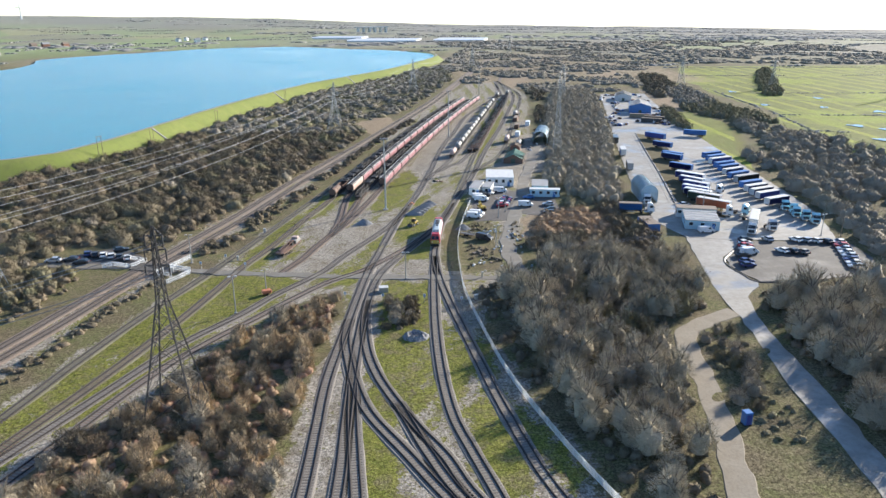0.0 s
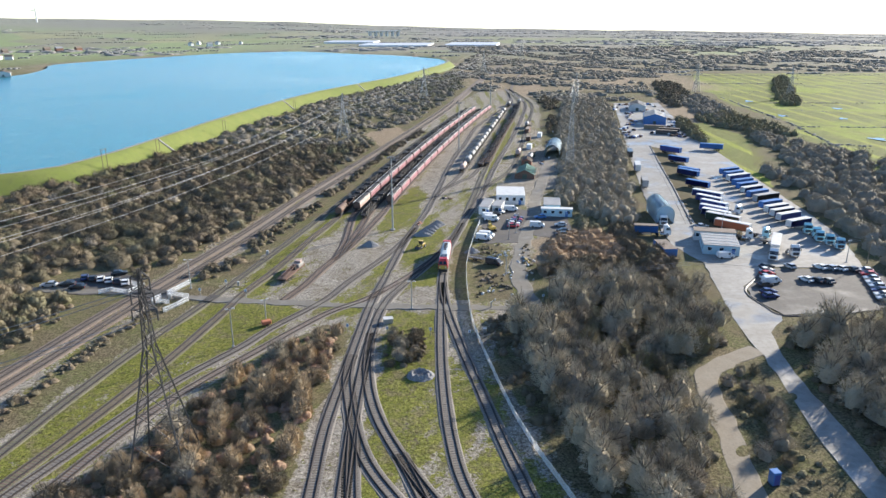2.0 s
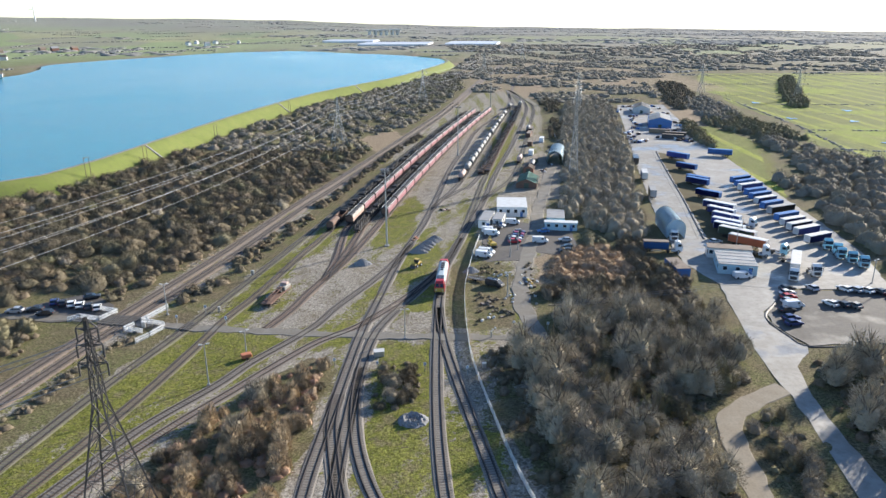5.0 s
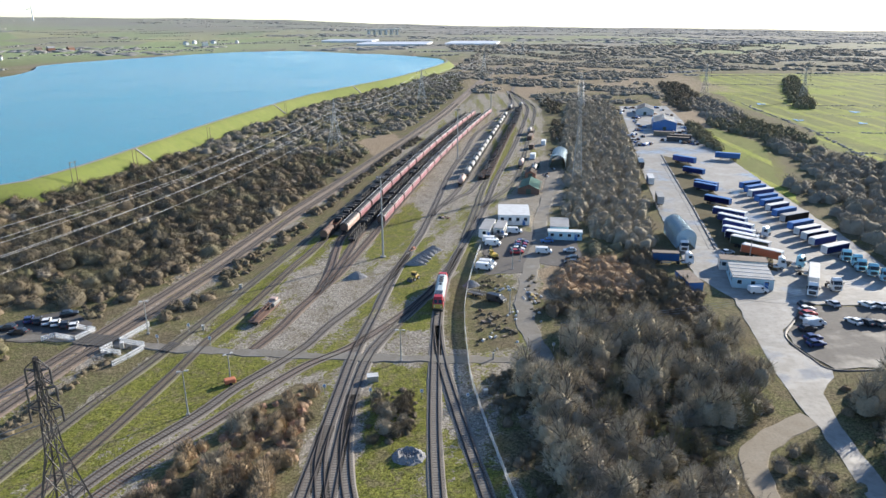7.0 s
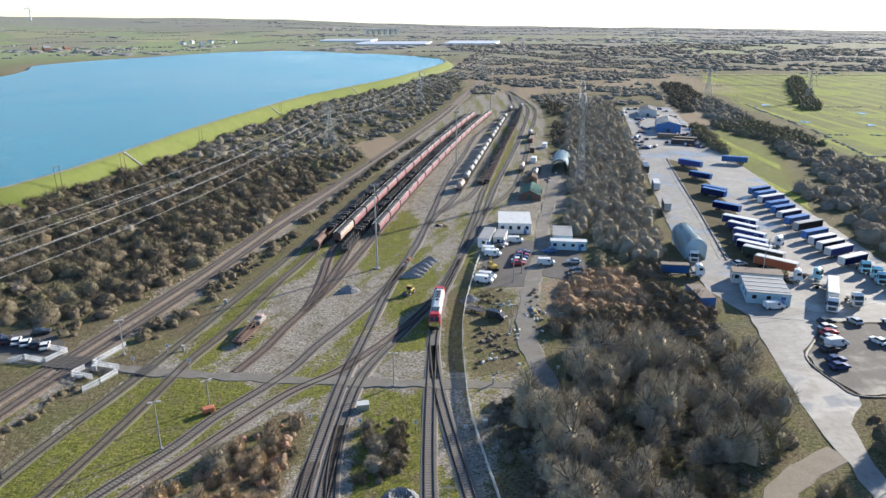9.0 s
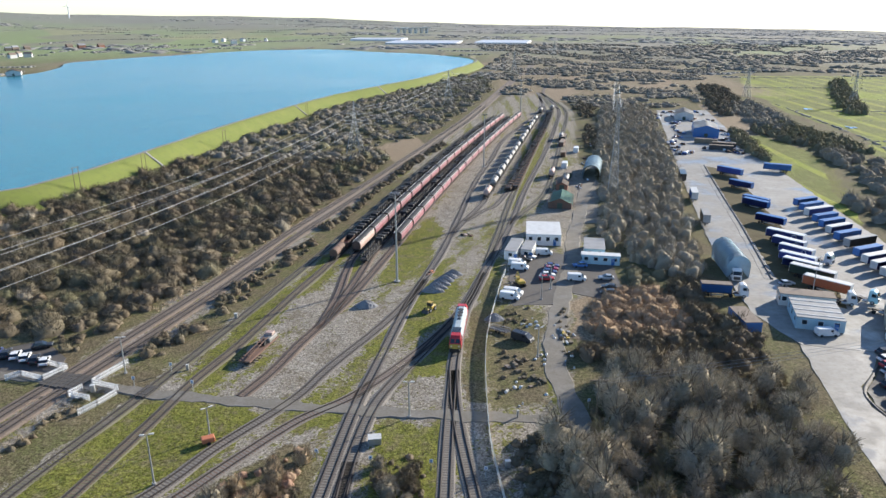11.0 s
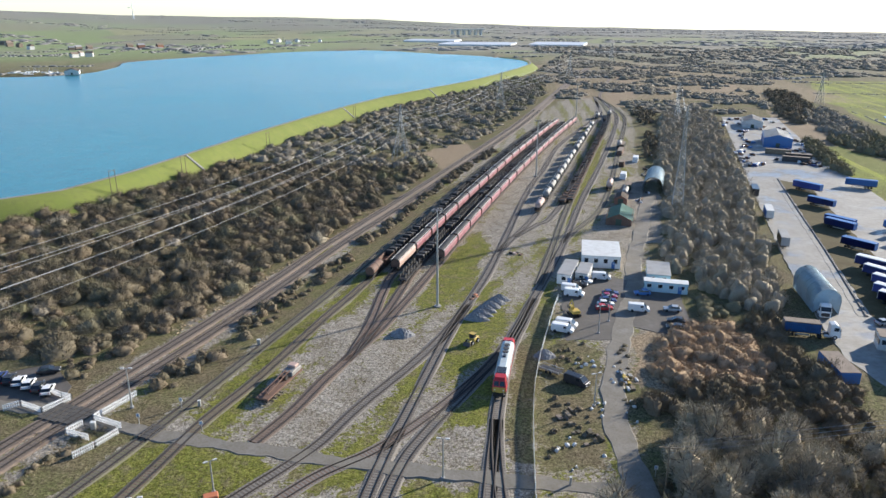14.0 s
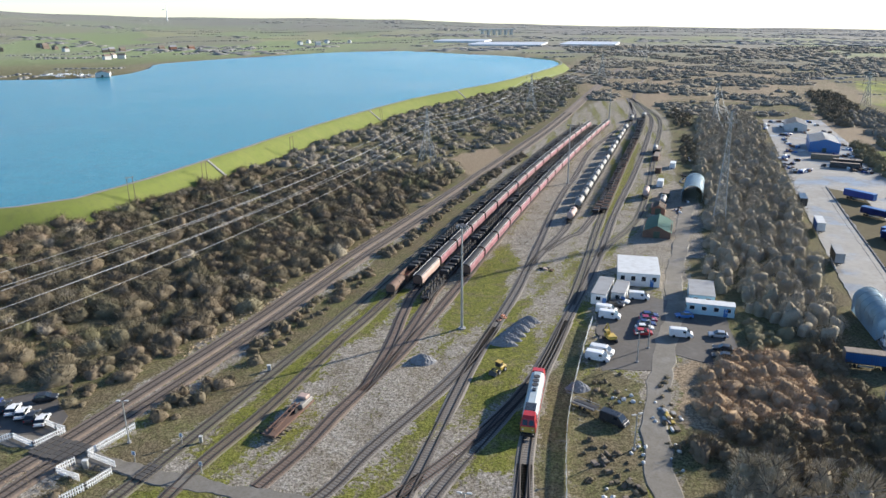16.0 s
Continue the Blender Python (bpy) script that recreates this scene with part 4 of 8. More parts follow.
def open_box_wagon(m):
    t = thing("open_wagon", m, "rust-brown open box wagon with timber floor", "railway wagon")
    part("underframe", boxes((-1.2, 1.2, -4.2, 4.2, 0.85, 1.1), (-0.2, 0.2, -4.7, 4.7, 0.85, 1.05)), "black", t)
    for y in (-2.6, 2.6):
        bogie(t, y)
    for s in (-1, 1):
        part("side_wall", boxes((s * 1.25 - 0.05, s * 1.25 + 0.05, -4.2, 4.2, 1.1, 2.5)), "wagon_brown", t)
        part("end_wall", boxes((-1.2, 1.2, s * 4.15 - 0.05, s * 4.15 + 0.05, 1.1, 2.5)), "wagon_brown", t)
        for k in range(5):
            part("rib", boxes((s * 1.32 - 0.05, s * 1.32 + 0.05, -4 + k * 2 - 0.06, -4 + k * 2 + 0.06, 1.0, 2.55)), "rust", t)
    part("floor_boards", boxes((-1.2, 1.2, -4.1, 4.1, 1.1, 1.2)), "orange", t)


open_box_wagon(row_pose(-38.7, 270))
def ballast_hopper(m):
    t = thing("hopper_wagon", m, "dark brown rounded hopper wagon at the siding end", "railway wagon")
    part("underframe", boxes((-1.2, 1.2, -4, 4, 0.9, 1.15)), "black", t)
    for y in (-2.6, 2.6):
        bogie(t, y)
    bm = bmesh.new()
    cyl(bm, 0, 0, 2.05, 1.3, 7.6, "y", 18)
    part("barrel", bm, "wagon_brown", t)
    for y in (-3.5, 0, 3.5):
        part("band", cyl(bmesh.new(), 0, y, 2.05, 1.34, 0.14, "y", 18), "black", t)
ballast_hopper(row_pose(-38.7, 260.5))


def tank_wagon(m, paint, label):
    t = thing("tank_wagon", m, label, "railway wagon", "stored tank wagons")
    part("underframe", boxes((-1.2, 1.2, -5, 5, 0.95, 1.2), (-0.2, 0.2, -5.5, 5.5, 0.95, 1.15)), "black", t)
    for y in (-3.3, 3.3):
        bogie(t, y)
    bm = bmesh.new()
    cyl(bm, 0, 0, 2.4, 1.2, 8.0, "y", 20)
    cyl(bm, 0, 4.25, 2.4, 0.8, 0.5, "y", 20, 1.2)
    cyl(bm, 0, -4.25, 2.4, 1.2, 0.5, "y", 20, 0.8)
    part("barrel", bm, paint, t)
    part("hatch", cyl(bmesh.new(), 0, 0.4, 3.95, 0.4, 0.3, "z", 12), "dark_steel", t)
    bm = bmesh.new()
    for s in (-1, 1):
        bar(bm, (s * 0.5, -3.5, 3.95), (s * 0.5, 3.5, 3.95), 0.06)
        bar(bm, (s * 0.5, -2.0, 1.2), (s * 1.35, -2.0, 3.5), 0.06)
    part("walkway_rail", bm, "galv", t)
    for y in (-2.8, 2.8):
        part("saddle", boxes((-1.2, 1.2, y - 0.2, y + 0.2, 1.15, 1.8)), "black", t)
    return t


TANK_LINE = spline([(-2, 298), (3.5, 318), (7, 335), (18, 399), (42, 540), (54, 610)], 1.0)
_, TANK_D = normals2(TANK_LINE)


def on_line(line, y, z=0.17):
    i = int(np.argmin(abs(line[:, 1] - y)))
    _, d = normals2(line)
    return pose(line[i, 0], line[i, 1], z, 0, 0, math.degrees(math.atan2(d[i, 1], d[i, 0])) - 90)


tw = tank_wagon(on_line(TANK_LINE, 336), "wagon_pale", "cream and grey tank wagon with dark underframe")
tg = tank_wagon(on_line(TANK_LINE, 354), "tank_grey", "weathered grey tank wagon with rounded ends")
for y in (366, 378, 390, 402, 414, 426, 438, 456, 468, 480, 498, 510, 522, 540, 582):
    copy_thing(tg, on_line(TANK_LINE, y))
FLAT_LINE = spline([(6, 258), (10, 285), (14, 315), (19, 348), (34, 440), (48, 522), (59, 598)], 1.0)
fr = flat_wagon(on_line(FLAT_LINE, 353), "rust-brown empty flat wagon with stanchions", "rust", 5)
fr_far = flat_wagon(on_line(FLAT_LINE, 353 + 15.4 * 5), "rust-brown empty flat wagon with stanchions", "rust", 6, True)
for k in [i for i in range(1, 16) if i != 5]:
    copy_thing((fr if k < 5 else fr_far) if k < 10 else cradle_f, on_line(FLAT_LINE, 353 + 15.4 * k))
MID_LINE = spline([(-1, 300), (6, 315), (11, 325), (22, 377), (48, 530), (56, 600)], 1.0)
for k in range(14):
    copy_thing(cradle_f if k % 2 else coil_f, on_line(MID_LINE, 368 + 15.4 * k))
rb = flat_wagon(on_line(MID_LINE, 350), "red-brown flat wagon with low cradles", "rust", 9)
FAR_LINE = spline([(14, 296), (19, 310), (29, 336), (37.5, 379), (52, 474), (68, 585)], 1.0)
copy_thing(tw, on_line(FAR_LINE, 372))
copy_thing(tg, on_line(FAR_LINE, 470))
copy_thing(tg, on_line(FLAT_LINE, 600))


def locomotive(m):
    """Diesel locomotive: red cabs with yellow noses, pale flanks, roof fans and radiator."""
    t = thing("diesel_locomotive", m, "red and pale grey diesel locomotive with yellow nose", "locomotive")
    H = 9.9
    part("underframe", boxes((-1.3, 1.3, -H, H, 0.95, 1.25)), "black", t)
    bm = bmesh.new()
    arc = [(-1.32, 1.25), (-1.34, 3.0), (-1.1, 3.55), (-0.6, 3.85), (0.6, 3.85), (1.1, 3.55), (1.34, 3.0), (1.32, 1.25)]
    def hull(y0, y1, top=1.0):
        b = bmesh.new()
        rows = [[b.verts.new((x, y, 1.25 + (z - 1.25) * top)) for x, z in arc] for y in (y0, y1)]
        for i in range(len(arc)):
            j = (i + 1) % len(arc)
            b.faces.new((rows[0][i], rows[0][j], rows[1][j], rows[1][i]))
        b.faces.new(rows[0][::-1]), b.faces.new(rows[1])
        bmesh.ops.recalc_face_normals(b, faces=b.faces[:])
        return b
    bm.free()
    part("engine_hull", hull(-7.3, 7.3, 0.985), "loco_silver", t, "pale grey flank panels")
    for s in (-1, 1):
        prof = [(s * 7.32, 1.25), (s * 9.75, 1.25), (s * 9.95, 2.35), (s * 9.35, 3.45), (s * 8.8, 3.82), (s * 7.32, 3.88)]
        b = prism(bmesh.new(), prof, 1.34, 0.32, 3.4)
        cab = part("cab", b, "red", t, "bright red driving cab")
        part("nose_panel", boxes((-1.2, 1.2, s * 9.86 - 0.1, s * 9.86 + 0.14, 1.15, 2.25), bevel=0.04), "yellow", cab, "yellow warning panel")
        for x in (-0.55, 0.55):
            b = bmesh.new()
            vs = [b.verts.new((x + dx, s * (9.98 - (z - 2.4) * 0.55), z)) for dx, z in ((-0.48, 2.5), (0.48, 2.5), (0.4, 3.3), (-0.4, 3.3))]
            b.faces.new(vs)
            r = bmesh.ops.extrude_face_region(b, geom=b.faces[:])
            bmesh.ops.translate(b, verts=[g for g in r["geom"] if isinstance(g, bmesh.types.BMVert)], vec=(0, -s * 0.12, 0))
            part("windscreen", b, "glass", cab)
            part("headlight", cyl(bmesh.new(), x * 1.5, s * 10.02, 1.75, 0.14, 0.08, "y", 10), "lamp_white", cab)
        for x in (-1.35, 1.35):
            part("side_window", boxes((x - 0.03, x + 0.03, s * 8.5 - 0.4, s * 8.5 + 0.4, 2.5, 3.1)), "glass", cab)
            part("buffer", cyl(bmesh.new(), x * 0.63, s * 10.3, 1.05, 0.23, 0.6, "y", 10), "black", t)
        part("snowplough", boxes((-1.2, 1.2, s * 9.9 - 0.1, s * 9.9 + 0.1, 0.35, 0.9)), "black", t)
        fr_ = part("bogie", boxes((-1.2, -1.0, s * 6.4 - 2.3, s * 6.4 + 2.3, 0.5, 0.9), (1.0, 1.2, s * 6.4 - 2.3, s * 6.4 + 2.3, 0.5, 0.9)), "black", t)
        for k in (-1.8, 0, 1.8):
            part("wheelset", cyl(cyl(bmesh.new(), -0.75, s * 6.4 + k, 0.53, 0.53, 0.14, "x", 14), 0.75, s * 6.4 + k, 0.53, 0.53, 0.14, "x", 14), "dark_steel", fr_)
    part("fuel_tank", boxes((-1.2, 1.2, -2.5, 2.5, 0.35, 0.95), bevel=0.1), "black", t)
    part("radiator_grille", boxes((-0.95, 0.95, -7.1, -4.6, 3.72, 3.88)), "charcoal", t, "black roof grille")
    for y in (2.0, 3.6, 5.2):
        part("roof_fan", cyl(bmesh.new(), 0, y, 3.86, 0.62, 0.14, "z", 18), "dark_steel", t)
    part("exhaust", boxes((-0.35, 0.35, -0.4, 0.6, 3.78, 4.02), bevel=0.03), "charcoal", t)
    for s in (-1, 1):
        part("lower_stripe", boxes((s * 1.335 - 0.02, s * 1.335 + 0.02, -7.3, 7.3, 1.25, 1.75)), "red", t)
        for k in range(6):
            part("body_door", boxes((s * 1.345 - 0.02, s * 1.345 + 0.02, -6.6 + k * 2.3, -5.3 + k * 2.3, 1.8, 2.95)), "loco_silver" if k % 2 else "galv", t)
        b = bmesh.new()
        for y in (-7.6, 7.6):
            bar(b, (s * 1.4, y, 1.3), (s * 1.4, y, 2.8), 0.04)
        part("handrail", b, "white", t)


LOCO_LINE = spline([(-2.1, 170), (-2, 185), (-1.7, 198), (-0.2, 219), (2.6, 234)], 0.5)
locomotive(on_line(LOCO_LINE, 207.2, 0.12))

# ---- depot buildings ----
def cabin(m, w, l, h, wall, roof, label, category="cabin", name="site_cabin", windows=3, ridges=0):
    """Flat-roofed unit: wall panels, overhanging roof, windows in frames, a door."""
    t = thing(name, m, label, category)
    for s in (-1, 1):
        part("wall", boxes((s * w / 2 - 0.06, s * w / 2 + 0.06, -l / 2, l / 2, 0.1, h)), wall, t)
        part("wall", boxes((-w / 2 + 0.06, w / 2 - 0.06, s * (l / 2 - 0.06) - 0.06, s * (l / 2 - 0.06) + 0.06, 0.1, h)), wall, t)
    part("plinth", boxes((-w / 2 + 0.1, w / 2 - 0.1, -l / 2 + 0.1, l / 2 - 0.1, -0.1, 0.12)), "roof_grey", t)
    rf = part("roof", boxes((-w / 2 - 0.15, w / 2 + 0.15, -l / 2 - 0.15, l / 2 + 0.15, h, h + 0.18), bevel=0.03), roof, t)
    for k in range(ridges):
        y = -l / 2 + (k + 0.5) * l / ridges
        part("roof_seam", boxes((-w / 2, w / 2, y - 0.12, y + 0.12, h + 0.18, h + 0.3)), "offwhite", rf)
    for k in range(windows):
        x = -w / 2 + (k + 0.5) * w / windows
        wd = part("window", boxes((x - 0.55, x + 0.55, -l / 2 - 0.05, -l / 2 + 0.02, h * 0.45, h * 0.8)), "glass", t)
        part("frame", boxes((x - 0.62, x + 0.62, -l / 2 - 0.07, -l / 2 - 0.01, h * 0.8, h * 0.83), (x - 0.62, x + 0.62, -l / 2 - 0.07, -l / 2 - 0.01, h * 0.42, h * 0.45), (x - 0.62, x - 0.55, -l / 2 - 0.07, -l / 2 - 0.01, h * 0.45, h * 0.8), (x + 0.55, x + 0.62, -l / 2 - 0.07, -l / 2 - 0.01, h * 0.45, h * 0.8)), "white", wd)
    for k in range(max(1, windows)):
        y = -l / 2 + (k + 0.5) * l / max(1, windows)
        for s in (-1, 1):
            part("window", boxes((s * w / 2 - 0.08, s * w / 2 + 0.08, y - 0.5, y + 0.5, h * 0.45, h * 0.8)), "glass", t)
    d = part("door", boxes((w * 0.28, w * 0.28 + 0.95, -l / 2 - 0.06, -l / 2 + 0.02, 0.12, 2.1)), "mid_blue", t, "blue painted door")
    part("handle", boxes((w * 0.28 + 0.1, w * 0.28 + 0.2, -l / 2 - 0.12, -l / 2 - 0.06, 1.0, 1.06)), "steel", d)
    return t


cabin(pose(24.4, 280.5, 0, 0, 0, -4), 10.8, 14.5, 3.6, "white", "offwhite", "white flat-roofed depot office block", "office", "office_block", 4)
cabin(pose(14.2, 265.0, 0, 0, 0, -13), 3.6, 12.5, 2.9, "white", "roof_grey", "white portable cabin with grey felt roof", windows=1)
cabin(pose(18.6, 265.0, 0, 0, 0, -13), 3.2, 9.0, 2.8, "offwhite", "roof_grey", "pale portable cabin with grey felt roof", windows=1)
cabin(pose(38.8, 267, 0, 0, 0, -8), 6.0, 11.0, 2.9, "pale_blue", "roof_grey", "pale blue portable office with grey roof", "office", windows=2)
cabin(pose(39.2, 257.4, 0, 0, 0, -8), 11.0, 2.8, 2.8, "pale_blue", "offwhite", "long white and pale blue cabin", windows=4)
cabin(pose(85.5, 228, 0.14, 0, 0, -14), 12.6, 4.4, 3.2, "offwhite", "roof_brown", "cream long cabin with row of windows", windows=6)
cabin(pose(83.6, 218.2, 0.14, 0, 0, -14), 10.2, 12.0, 3.0, "pale_blue", "roof_grey", "pale blue workshop with white-striped grey roof", "workshop", "workshop", 3, 4)


def container(m, l, paint, label, roof="roof_brown", h=2.6, w=2.44):
    t = thing("shipping_container", m, label, "container")
    n = int(l / 0.4)
    for s in (-1, 1):
        bm = bmesh.new()
        fold = [[bm.verts.new((s * (w / 2 - (0.06 if k % 4 > 1 else 0.0)), -l / 2 + k * l / n, z)) for k in range(n + 1)] for z in (0.1, h - 0.1)]
        for k in range(n):
            bm.faces.new((fold[0][k], fold[0][k + 1], fold[1][k + 1], fold[1][k]))
        part("side", bm, paint, t)
    part("roof", boxes((-w / 2, w / 2, -l / 2, l / 2, h - 0.1, h), bevel=0.02), roof, t)
    part("base", boxes((-w / 2, w / 2, -l / 2, l / 2, -0.05, 0.12)), "black", t)
    for s in (-1, 1):
        part("door", boxes((s * 0.02 if s > 0 else -w / 2, w / 2 if s > 0 else -0.02, -l / 2 - 0.03, -l / 2 + 0.03, 0.1, h - 0.1)), paint, t)
        part("end_wall", boxes((-w / 2 if s < 0 else 0, 0 if s < 0 else w / 2, l / 2 - 0.06, l / 2, 0.1, h - 0.1)), paint, t)
    return t


container(pose(66.2, 215.8, 0.05, 0, 0, 4), 9.5, "mid_blue", "blue container with rusty brown roof", w=4.0)
container(pose(44.5, 393, 0, 0, 0, -12), 6, "white", "white steel storage container on gravel", "white")
container(pose(55, 432, 0, 0, 0, -12), 6, "white", "white steel storage container on gravel", "white")
container(pose(44, 372, 0, 0, 0, -12), 6, "dark_green", "dark green steel storage container")
container(pose(47, 420, 0, 0, 0, -12), 6, "rust", "rusty brown steel storage container")
container(pose(50, 452, 0, 0, 0, -12), 12.2, "wagon_brown", "long brown steel storage container")
container(pose(53, 470, 0, 0, 0, -12), 12.2, "charcoal", "long dark steel storage container")


def tank_shed(m, r, l, paint, label, category, openend=False, name="storage_tank", lift=0.35):
    """Half-round shed or big tank on its side, ribbed, with end walls."""
    t = thing(name, m, label, category)
    arc = [(-r * math.cos(a), r * lift + r * math.sin(a)) for a in [k * math.pi / 16 for k in range(17)]]
    arc = [(-r * 0.94, 0.0)] + arc + [(r * 0.94, 0.0)]
    bm = bmesh.new()
    n = 6
    rows = [[bm.verts.new((x, -l / 2 + l * k / n, z)) for x, z in arc] for k in range(n + 1)]
    for k in range(n):
        for i in range(len(arc) - 1):
            f = bm.faces.new((rows[k][i], rows[k][i + 1], rows[k + 1][i + 1], rows[k + 1][i]))
            f.smooth = True
    bmesh.ops.solidify(bm, geom=bm.faces[:], thickness=0.12)
    bmesh.ops.recalc_face_normals(bm, faces=bm.faces[:])
    part("shell", bm, paint, t)
    for s in ((-1, 1) if not openend else (1,)):
        bm = bmesh.new()
        vs = [bm.verts.new((x * 0.98, s * (l / 2 - 0.1), z * 0.985)) for x, z in arc]
        mid = bm.verts.new((0, s * (l / 2 + (0.0 if openend else 0.7)), r * lift))
        for i in range(len(vs) - 1):
            bm.faces.new((vs[i], vs[i + 1], mid))
        bmesh.ops.recalc_face_normals(bm, faces=bm.faces[:])
        part("end_wall", bm, paint, t)
    for k in range(7):
        y = -l / 2 + 0.15 + (l - 0.3) * k / 6
        bm = bmesh.new()
        for i in range(len(arc) - 1):
            bar(bm, (arc[i][0] * 1.01, y, arc[i][1] * 1.01), (arc[i + 1][0] * 1.01, y, arc[i + 1][1] * 1.01), 0.05)
        part("rib", bm, paint, t)
    return t


tank_shed(pose(76.0, 255.5, 0.1, 0, 0, -4), 3.1, 17.5, "tank_blue", "big blue-grey steel tank lying on its side", "storage tank", lift=1.05)
tank_shed(pose(55.3, 378, 0, 0, 0, -12), 3.9, 24, "tank_blue", "arched corrugated shed with dark open end", "shed", True, "arched_shed", 0.7)


def hut(m, w, l, h, ridge, wall, roof, label):
    t = thing("pitched_hut", m, label, "hut")
    for s in (-1, 1):
        part("wall", boxes((s * w / 2 - 0.1, s * w / 2 + 0.1, -l / 2, l / 2, 0, h)), wall, t)
        part("gable_wall", prism(bmesh.new(), [(-w / 2 + 0.1, 0), (w / 2 - 0.1, 0), (w / 2 - 0.1, h), (0, ridge - 0.1), (-w / 2 + 0.1, h)], 0.1), wall, t).matrix_basis = pose(0, s * (l / 2 - 0.1), 0, 0, 0, 90)
        bm = bmesh.new()
        vs = [bm.verts.new(p) for p in ((s * (w / 2 + 0.4), -l / 2 - 0.3, h - 0.25), (s * (w / 2 + 0.4), l / 2 + 0.3, h - 0.25), (0, l / 2 + 0.3, ridge), (0, -l / 2 - 0.3, ridge))]
        f = bm.faces.new(vs)
        bmesh.ops.solidify(bm, geom=[f], thickness=0.14)
        part("roof_slope", bm, roof, t)
    part("door", boxes((-1.0, 1.0, -l / 2 - 0.06, -l / 2 + 0.02, 0.05, 2.3)), "dark_green", t)


hut(pose(35.2, 325, 0, 0, 0, -10), 8.5, 15, 2.3, 4.2, "wagon_brown", "roof_green", "dark red hut with green pitched metal roof")
hut(pose(38.5, 350, 0, 0, 0, -10), 4.5, 7, 2.4, 3.6, "brick", "roof_brown", "small brick hut with rusty roof")
copy_thing(tg, pose(41.5, 362, -0.6, 0, 0, -12))


# ---- vehicles ----
def wheel(t, x, y, r, w):
    ty = part("wheel", cyl(bmesh.new(), x, y, r, r, w, "x", 14), "tyre", t)
    if r < 0.45 or w > 0.4:
        return
    part("rim", cyl(bmesh.new(), x + (w / 2 if x > 0 else -w / 2), y, r, r * 0.58, 0.03, "x", 10), "silver", ty)


def car(m, paint, label, kind="car"):
    """Car or van facing +y: body shell, glasshouse, roof, bumpers, lights, wheels."""
    t = thing("parked_" + kind, m, label, kind, "parked vehicles")
    if kind == "car":
        L, W, r = 2.1, 0.88, 0.31
        shell = [(-L, 0.35), (-L, 0.75), (-L + 0.12, 0.92), (-0.9, 0.95), (0.85, 0.93), (L - 0.15, 0.74), (L, 0.6), (L, 0.35), (1.75, 0.22), (-1.75, 0.22)]
        glass_o = [(-1.75, 0.93), (-1.35, 1.36), (0.15, 1.4), (0.95, 0.93)]
        roof = (-1.3, 0.12, 1.37, 1.44)
    else:
        L, W, r = 2.55, 0.98, 0.34
        shell = [(-L, 0.4), (-L, 1.85), (-L + 0.1, 1.95), (1.15, 1.95), (1.9, 1.2), (2.4, 1.05), (L, 0.8), (L, 0.4), (2.2, 0.25), (-2.2, 0.25)]
        glass_o = [(1.12, 1.25), (1.0, 1.9), (1.2, 1.92), (1.92, 1.22)]
        roof = (-2.4, 1.0, 1.94, 2.0)
    bm = prism(bmesh.new(), shell, W, 0.07, 0.9 if kind == "car" else 1.8)
    bmesh.ops.bevel(bm, geom=bm.edges[:], offset=0.05, segments=1, affect="EDGES")
    part("body", bm, paint, t)
    part("glasshouse", prism(bmesh.new(), glass_o, W - 0.02, 0.12, 1.3), "glass", t)
    part("roof", boxes((-W + 0.16, W - 0.16, roof[0], roof[1], roof[2], roof[3]), bevel=0.03), paint, t)
    if kind == "van":
        for s in (-1, 1):
            part("side_window", boxes((s * W - 0.02, s * W + 0.02, 0.35, 1.0, 1.25, 1.75)), "glass", t)
    for s in (-1, 1):
        for y in (-L * 0.62, L * 0.63):
            wheel(t, s * (W - 0.1), y, r, 0.22)
        part("headlight", boxes((s * (W - 0.28) - 0.16, s * (W - 0.28) + 0.16, L - 0.06, L + 0.02, 0.6, 0.74)), "lamp_white", t)
        part("tail_light", boxes((s * (W - 0.18) - 0.08, s * (W - 0.18) + 0.08, -L - 0.02, -L + 0.04, 0.7, 0.9)), "lamp_red", t)
        if kind == "van":
            part("mirror", boxes((s * (W + 0.08) - 0.08, s * (W + 0.08) + 0.08, 0.75, 0.88, 0.92, 1.06)), "black", t)
    part("front_bumper", boxes((-W + 0.05, W - 0.05, L - 0.04, L + 0.05, 0.3, 0.52)), "charcoal", t)
    part("rear_bumper", boxes((-W + 0.05, W - 0.05, -L - 0.05, -L + 0.04, 0.3, 0.52)), "charcoal", t)
    return t


MASTERS = {}
WORDS = {"white": "white", "silver": "silver", "charcoal": "dark", "navy": "dark blue", "red": "red", "maroon": "maroon", "mid_blue": "blue", "tank_grey": "beige"}


def park(x, y, rz, paint, kind="car", z=0.12):
    m = pose(x, y, z, 0, 0, rz)
    key = (paint, kind)
    if key in MASTERS:
        return copy_thing(MASTERS[key], m)
    MASTERS[key] = car(m, paint, f"{WORDS[paint]} {kind} parked on worn tarmac", kind)
    return MASTERS[key]


